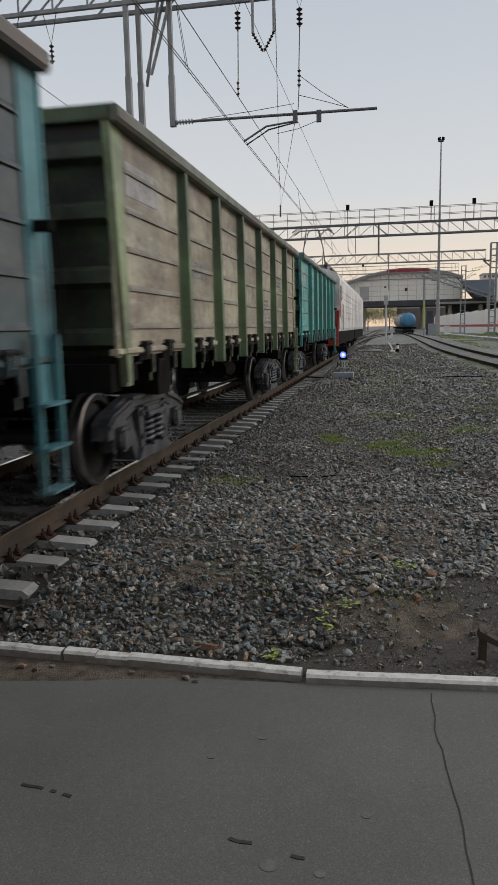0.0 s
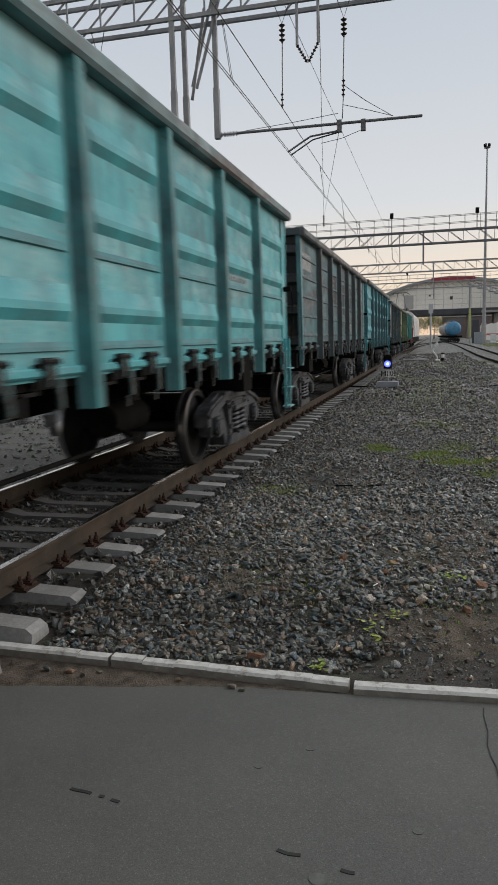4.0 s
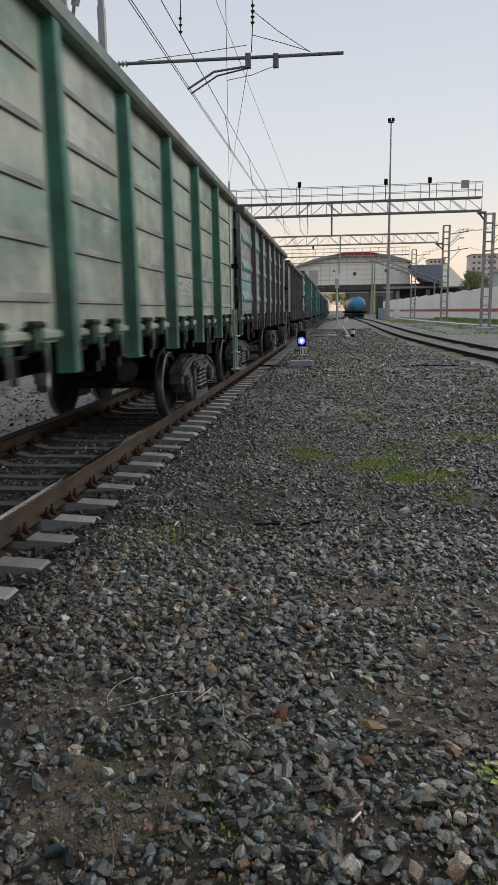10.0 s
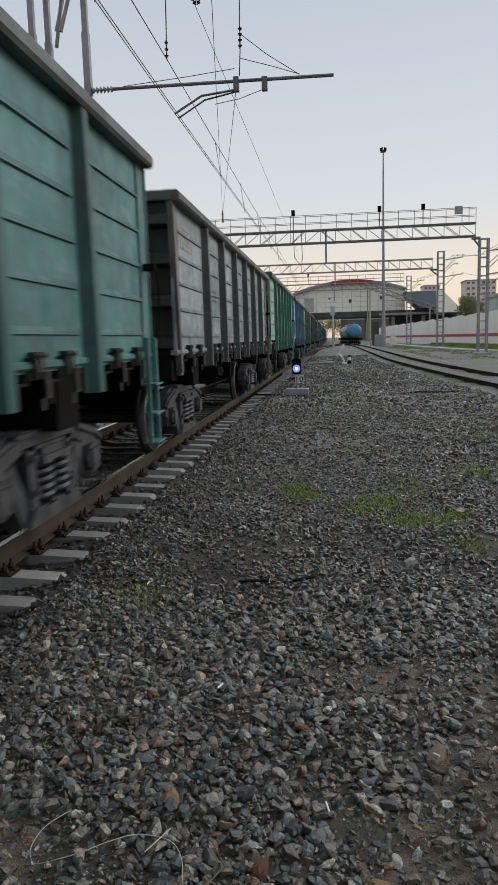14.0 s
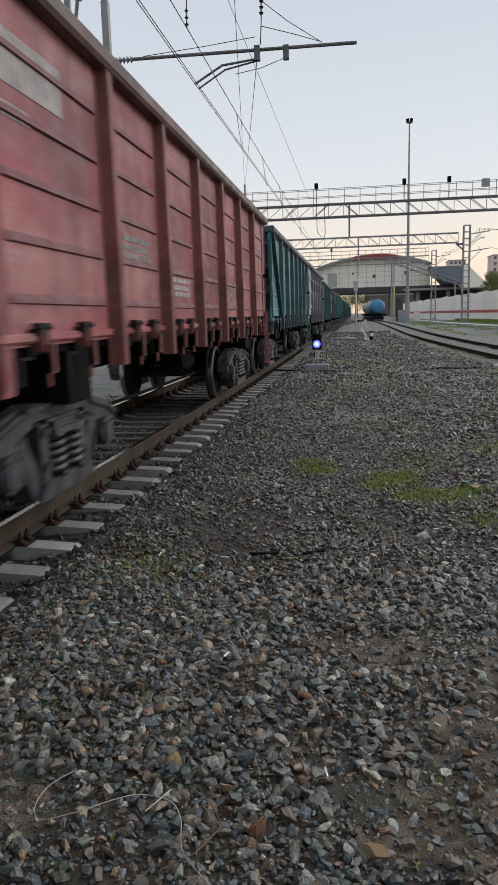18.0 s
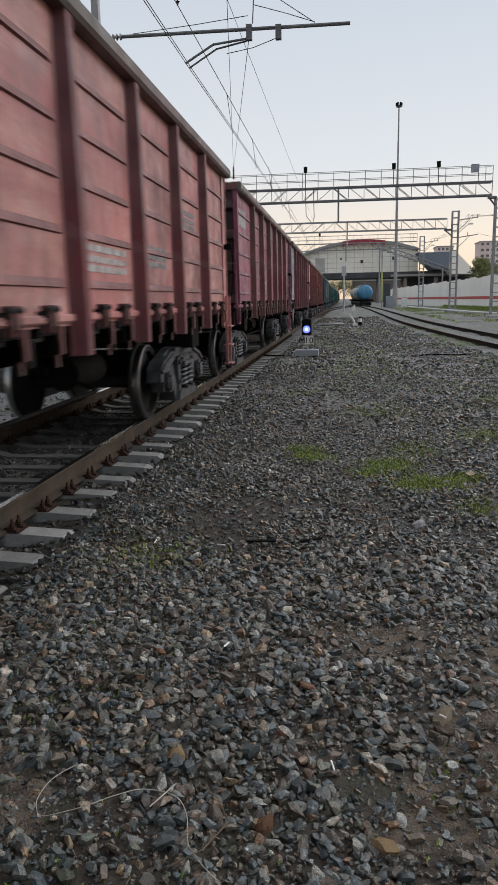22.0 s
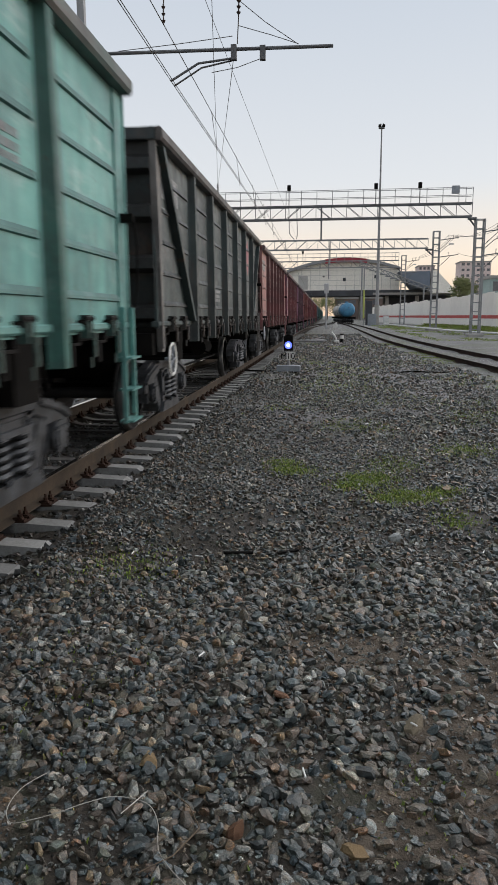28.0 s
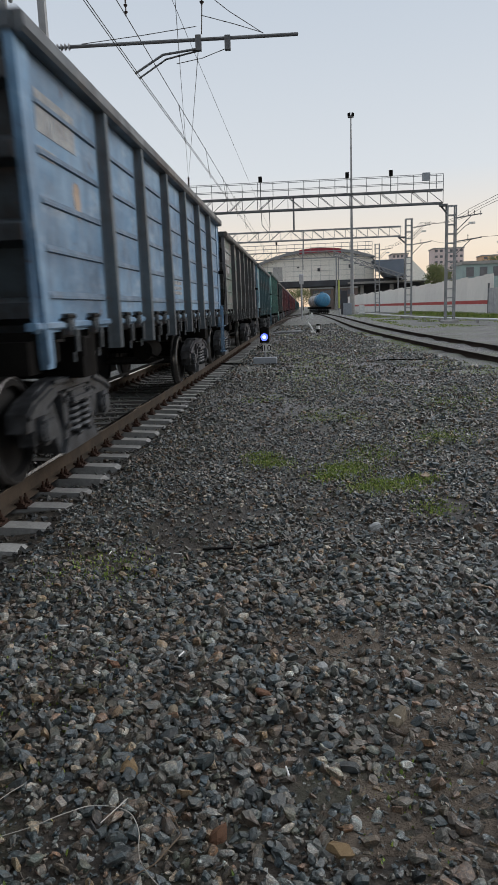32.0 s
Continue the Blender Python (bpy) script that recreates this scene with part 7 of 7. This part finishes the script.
def grass():
    q = random.Random(11)
    v, f = [], []

    def blade(x, y, h, w):
        z = relief(x, y) + (0.02 if 4 < y < 12 else 0.0) if -4 < x < 8 and y < 40 else ground_height(x, y)
        a = q.uniform(0, 6.283)
        l = h * q.uniform(0.3, 0.8)
        dx, dy = math.cos(a), math.sin(a)
        m = len(v)
        v.extend([(x - dy * w, y + dx * w, z), (x + dy * w, y - dx * w, z), (x + dx * l * 0.5 + dy * w * 0.6, y + dy * l * 0.5 - dx * w * 0.6, z + h * 0.7), (x + dx * l, y + dy * l, z + h), (x + dx * l * 0.5 - dy * w * 0.6, y + dy * l * 0.5 + dx * w * 0.6, z + h * 0.7)])
        f.append((m, m + 1, m + 2, m + 3, m + 4))

    patches = [(2.23, 7.25, 0.20, 130), (2.12, 7.6, 0.16, 60), (3.01, 6.85, 0.22, 200), (3.15, 6.1, 0.18, 110), (2.8, 6.5, 0.16, 80), (3.4, 6.2, 0.2, 90), (3.63, 6.4, 0.15, 70), (3.3, 7.6, 0.3, 90), (3.6, 5.5, 0.15, 50), (2.47, 12.5, 0.4, 80), (2.81, 10.0, 0.35, 80), (3.27, 10.0, 0.35, 80),
               (2.2, 1.35, 0.25, 90), (3.1, 1.2, 0.3, 120), (2.9, 2.2, 0.2, 50), (1.7, 1.5, 0.2, 60), (1.45, 3.1, 0.3, 60), (1.3, 4.2, 0.3, 60), (4.2, 8.5, 0.4, 150), (3.0, 10.5, 0.5, 120), (4.8, 11.0, 0.5, 140), (2.2, 14.0, 0.5, 90), (1.4, 2.5, 0.3, 60)]
    for x, y, s, n in patches:
        for i in range(int(n * (7.0 if 4 < y < 9 else 3.0))):
            blade(q.gauss(x, s * 0.6), q.gauss(y, s * 0.75), q.uniform(0.006, 0.022), 0.0055)
    for i in range(60000):
        y = 8 + 34 * q.random()
        x = q.uniform(1.2, 7.2)
        if noise.noise((x * 0.5, y * 0.25, 1)) + 0.4 * noise.noise((x * 1.7, y * 1.1, 4)) > 0.06:
            blade(x, y, q.uniform(0.012, 0.035), 0.007)
    for i in range(16000):
        y = q.uniform(46, 120)
        x = q.uniform(9.5, 21.5)
        if noise.noise((x * 0.3, y * 0.12, 2)) > 0.0 or x > 17:
            blade(x, y, q.uniform(0.04, 0.10) if x < 18 else q.uniform(0.15, 0.45), 0.03)
    me = bpy.data.meshes.new("grass")
    me.from_pydata(v, [], f)
    tagged(put("grass", me, M_GRASS), "sparse short green grass tufts among the stones", "grass", kind="stuff")


grass()


def litter():
    q = random.Random(3)
    for k in range(26):
        x, y = q.uniform(1.2, 4.6), q.uniform(0.7, 5.0)
        z = ground_height(x, y) + 0.045
        a = q.uniform(0, 3.14)
        l = q.uniform(0.012, 0.028)
        tagged(part("cigarette_end", Build().bar((x - l * math.cos(a), y - l * math.sin(a), z), (x + l * math.cos(a), y + l * math.sin(a), z + q.uniform(-0.008, 0.008)), 0.004, 6), M_WHITE), "small white cigarette end among the stones", "litter", "cigarette ends")
    pts = [(1.63, 2.12), (1.585, 2.04), (1.57, 1.97), (1.575, 1.92), (1.61, 1.88), (1.67, 1.89), (1.74, 1.92), (1.81, 1.98), (1.88, 2.03), (1.95, 2.03), (2.01, 2.0), (2.045, 1.96), (2.07, 1.91), (2.08, 1.86), (2.1, 1.8), (2.15, 1.73), (2.21, 1.67)]
    smooth = []
    for i in range(len(pts) - 1):
        p0, p1, p2, p3 = (Vector(pts[min(max(i + k, 0), len(pts) - 1)]) for k in (-1, 0, 1, 2))
        for k in range(5):
            u = k / 5
            q2 = 0.5 * (2 * p1 + (p2 - p0) * u + (2 * p0 - 5 * p1 + 4 * p2 - p3) * u * u + (3 * p1 - p0 - 3 * p2 + p3) * u ** 3)
            smooth.append((q2.x, q2.y, -0.088 + 0.007 * math.sin((i + u) * 1.3)))
    b = Build().pipe(smooth, 0.0014, 6)
    tagged(part("cord", b, M_CORD), "thin pale cord lying on the stones", "cord")
    b = Build().pipe([(1.94, 1.95, -0.09), (2.0, 2.06, -0.085)], 0.002, 6)
    tagged(part("twig", b, M_CORD), "pale twig lying on the stones", "twig")
    for stem in (((1.95, 1.70), (1.94, 1.58), (1.95, 1.47), (1.97, 1.25)), ((1.70, 1.43), (1.78, 1.31), (1.83, 1.19), (1.86, 1.05), (1.88, 0.95)), ((2.06, 2.07), (2.15, 2.0), (2.20, 1.91), (2.14, 1.80), (2.05, 1.74)), ((1.67, 1.33), (1.73, 1.42), (1.78, 1.49))):
        b = Build().pipe([(x, y, relief(x, y) + 0.042 + 0.012 * math.sin(9 * x + 7 * y)) for x, y in stem], 0.0022, 5)
        tagged(part("dry_stem", b, M_STEM), "thin dry brown plant stem among the stones", "plant stem", "dry stems")
    for k, (x, y, n) in enumerate(((3.1, 1.61, 26), (2.76, 1.02, 18), (2.6, 0.92, 14), (2.35, 0.42, 20), (2.65, 0.79, 12))):
        b = Build()
        for i in range(n):
            a, l = i * 2.4, q.uniform(0.02, 0.045)
            cx, cy = x + q.gauss(0, 0.035), y + q.gauss(0, 0.03)
            c = Vector((cx, cy, relief(cx, cy) + q.uniform(0.02, 0.05)))
            u = Vector((math.cos(a), math.sin(a), q.uniform(-0.1, 0.4))) * l
            w = Vector((-math.sin(a), math.cos(a), 0.1)) * l * 0.38
            b.add([c, c + u * 0.5 + w, c + u, c + u * 0.5 - w, c + u * 0.5 + Vector((0, 0, -0.004))], [(0, 4, 1), (1, 4, 2), (2, 4, 3), (3, 4, 0)])
        tagged(part("weed", b, M_GRASS), "small low green weed in the dirt", "weed", "weeds")
    for x, y, l, a in ((2.0, 4.55, 0.10, 0.1), (2.33, 4.6, 0.08, 0.5)):
        z = ground_height(x, y) + 0.05
        tagged(part("wood_splinter", Build().box(-l, l, -0.012, 0.012, -0.03, -0.018), M_BLACK, at=pose(x, y, z, 3, 0, math.degrees(a))), "dark flat wooden splinter on the stones", "splinter")


litter()


# ---------------------------------------------------------------- movement
def motions():
    for car, back in CARS:
        walk(car, [(t, pose(TRACK_X, train_way(t) - back, 0)) for t in range(0, 33)])
    for wheel, car, y in WHEELS:
        back = next((b for c, b in CARS if c == car), 0)
        rows, angle, was = [(0.0, pose(0, y, WHEEL_R))], 0.0, None
        for k in range(1, 32 * FPS):
            t = k / FPS
            at = train_way(t) - back + y
            if -3 < at < 22:
                if was is not None:
                    angle -= math.degrees((at - was) / WHEEL_R)
                rows.append((t, pose(0, y, WHEEL_R, angle)))
                was = at
        rows.append((32.0, pose(0, y, WHEEL_R, angle)))
        walk(wheel, rows)


motions()
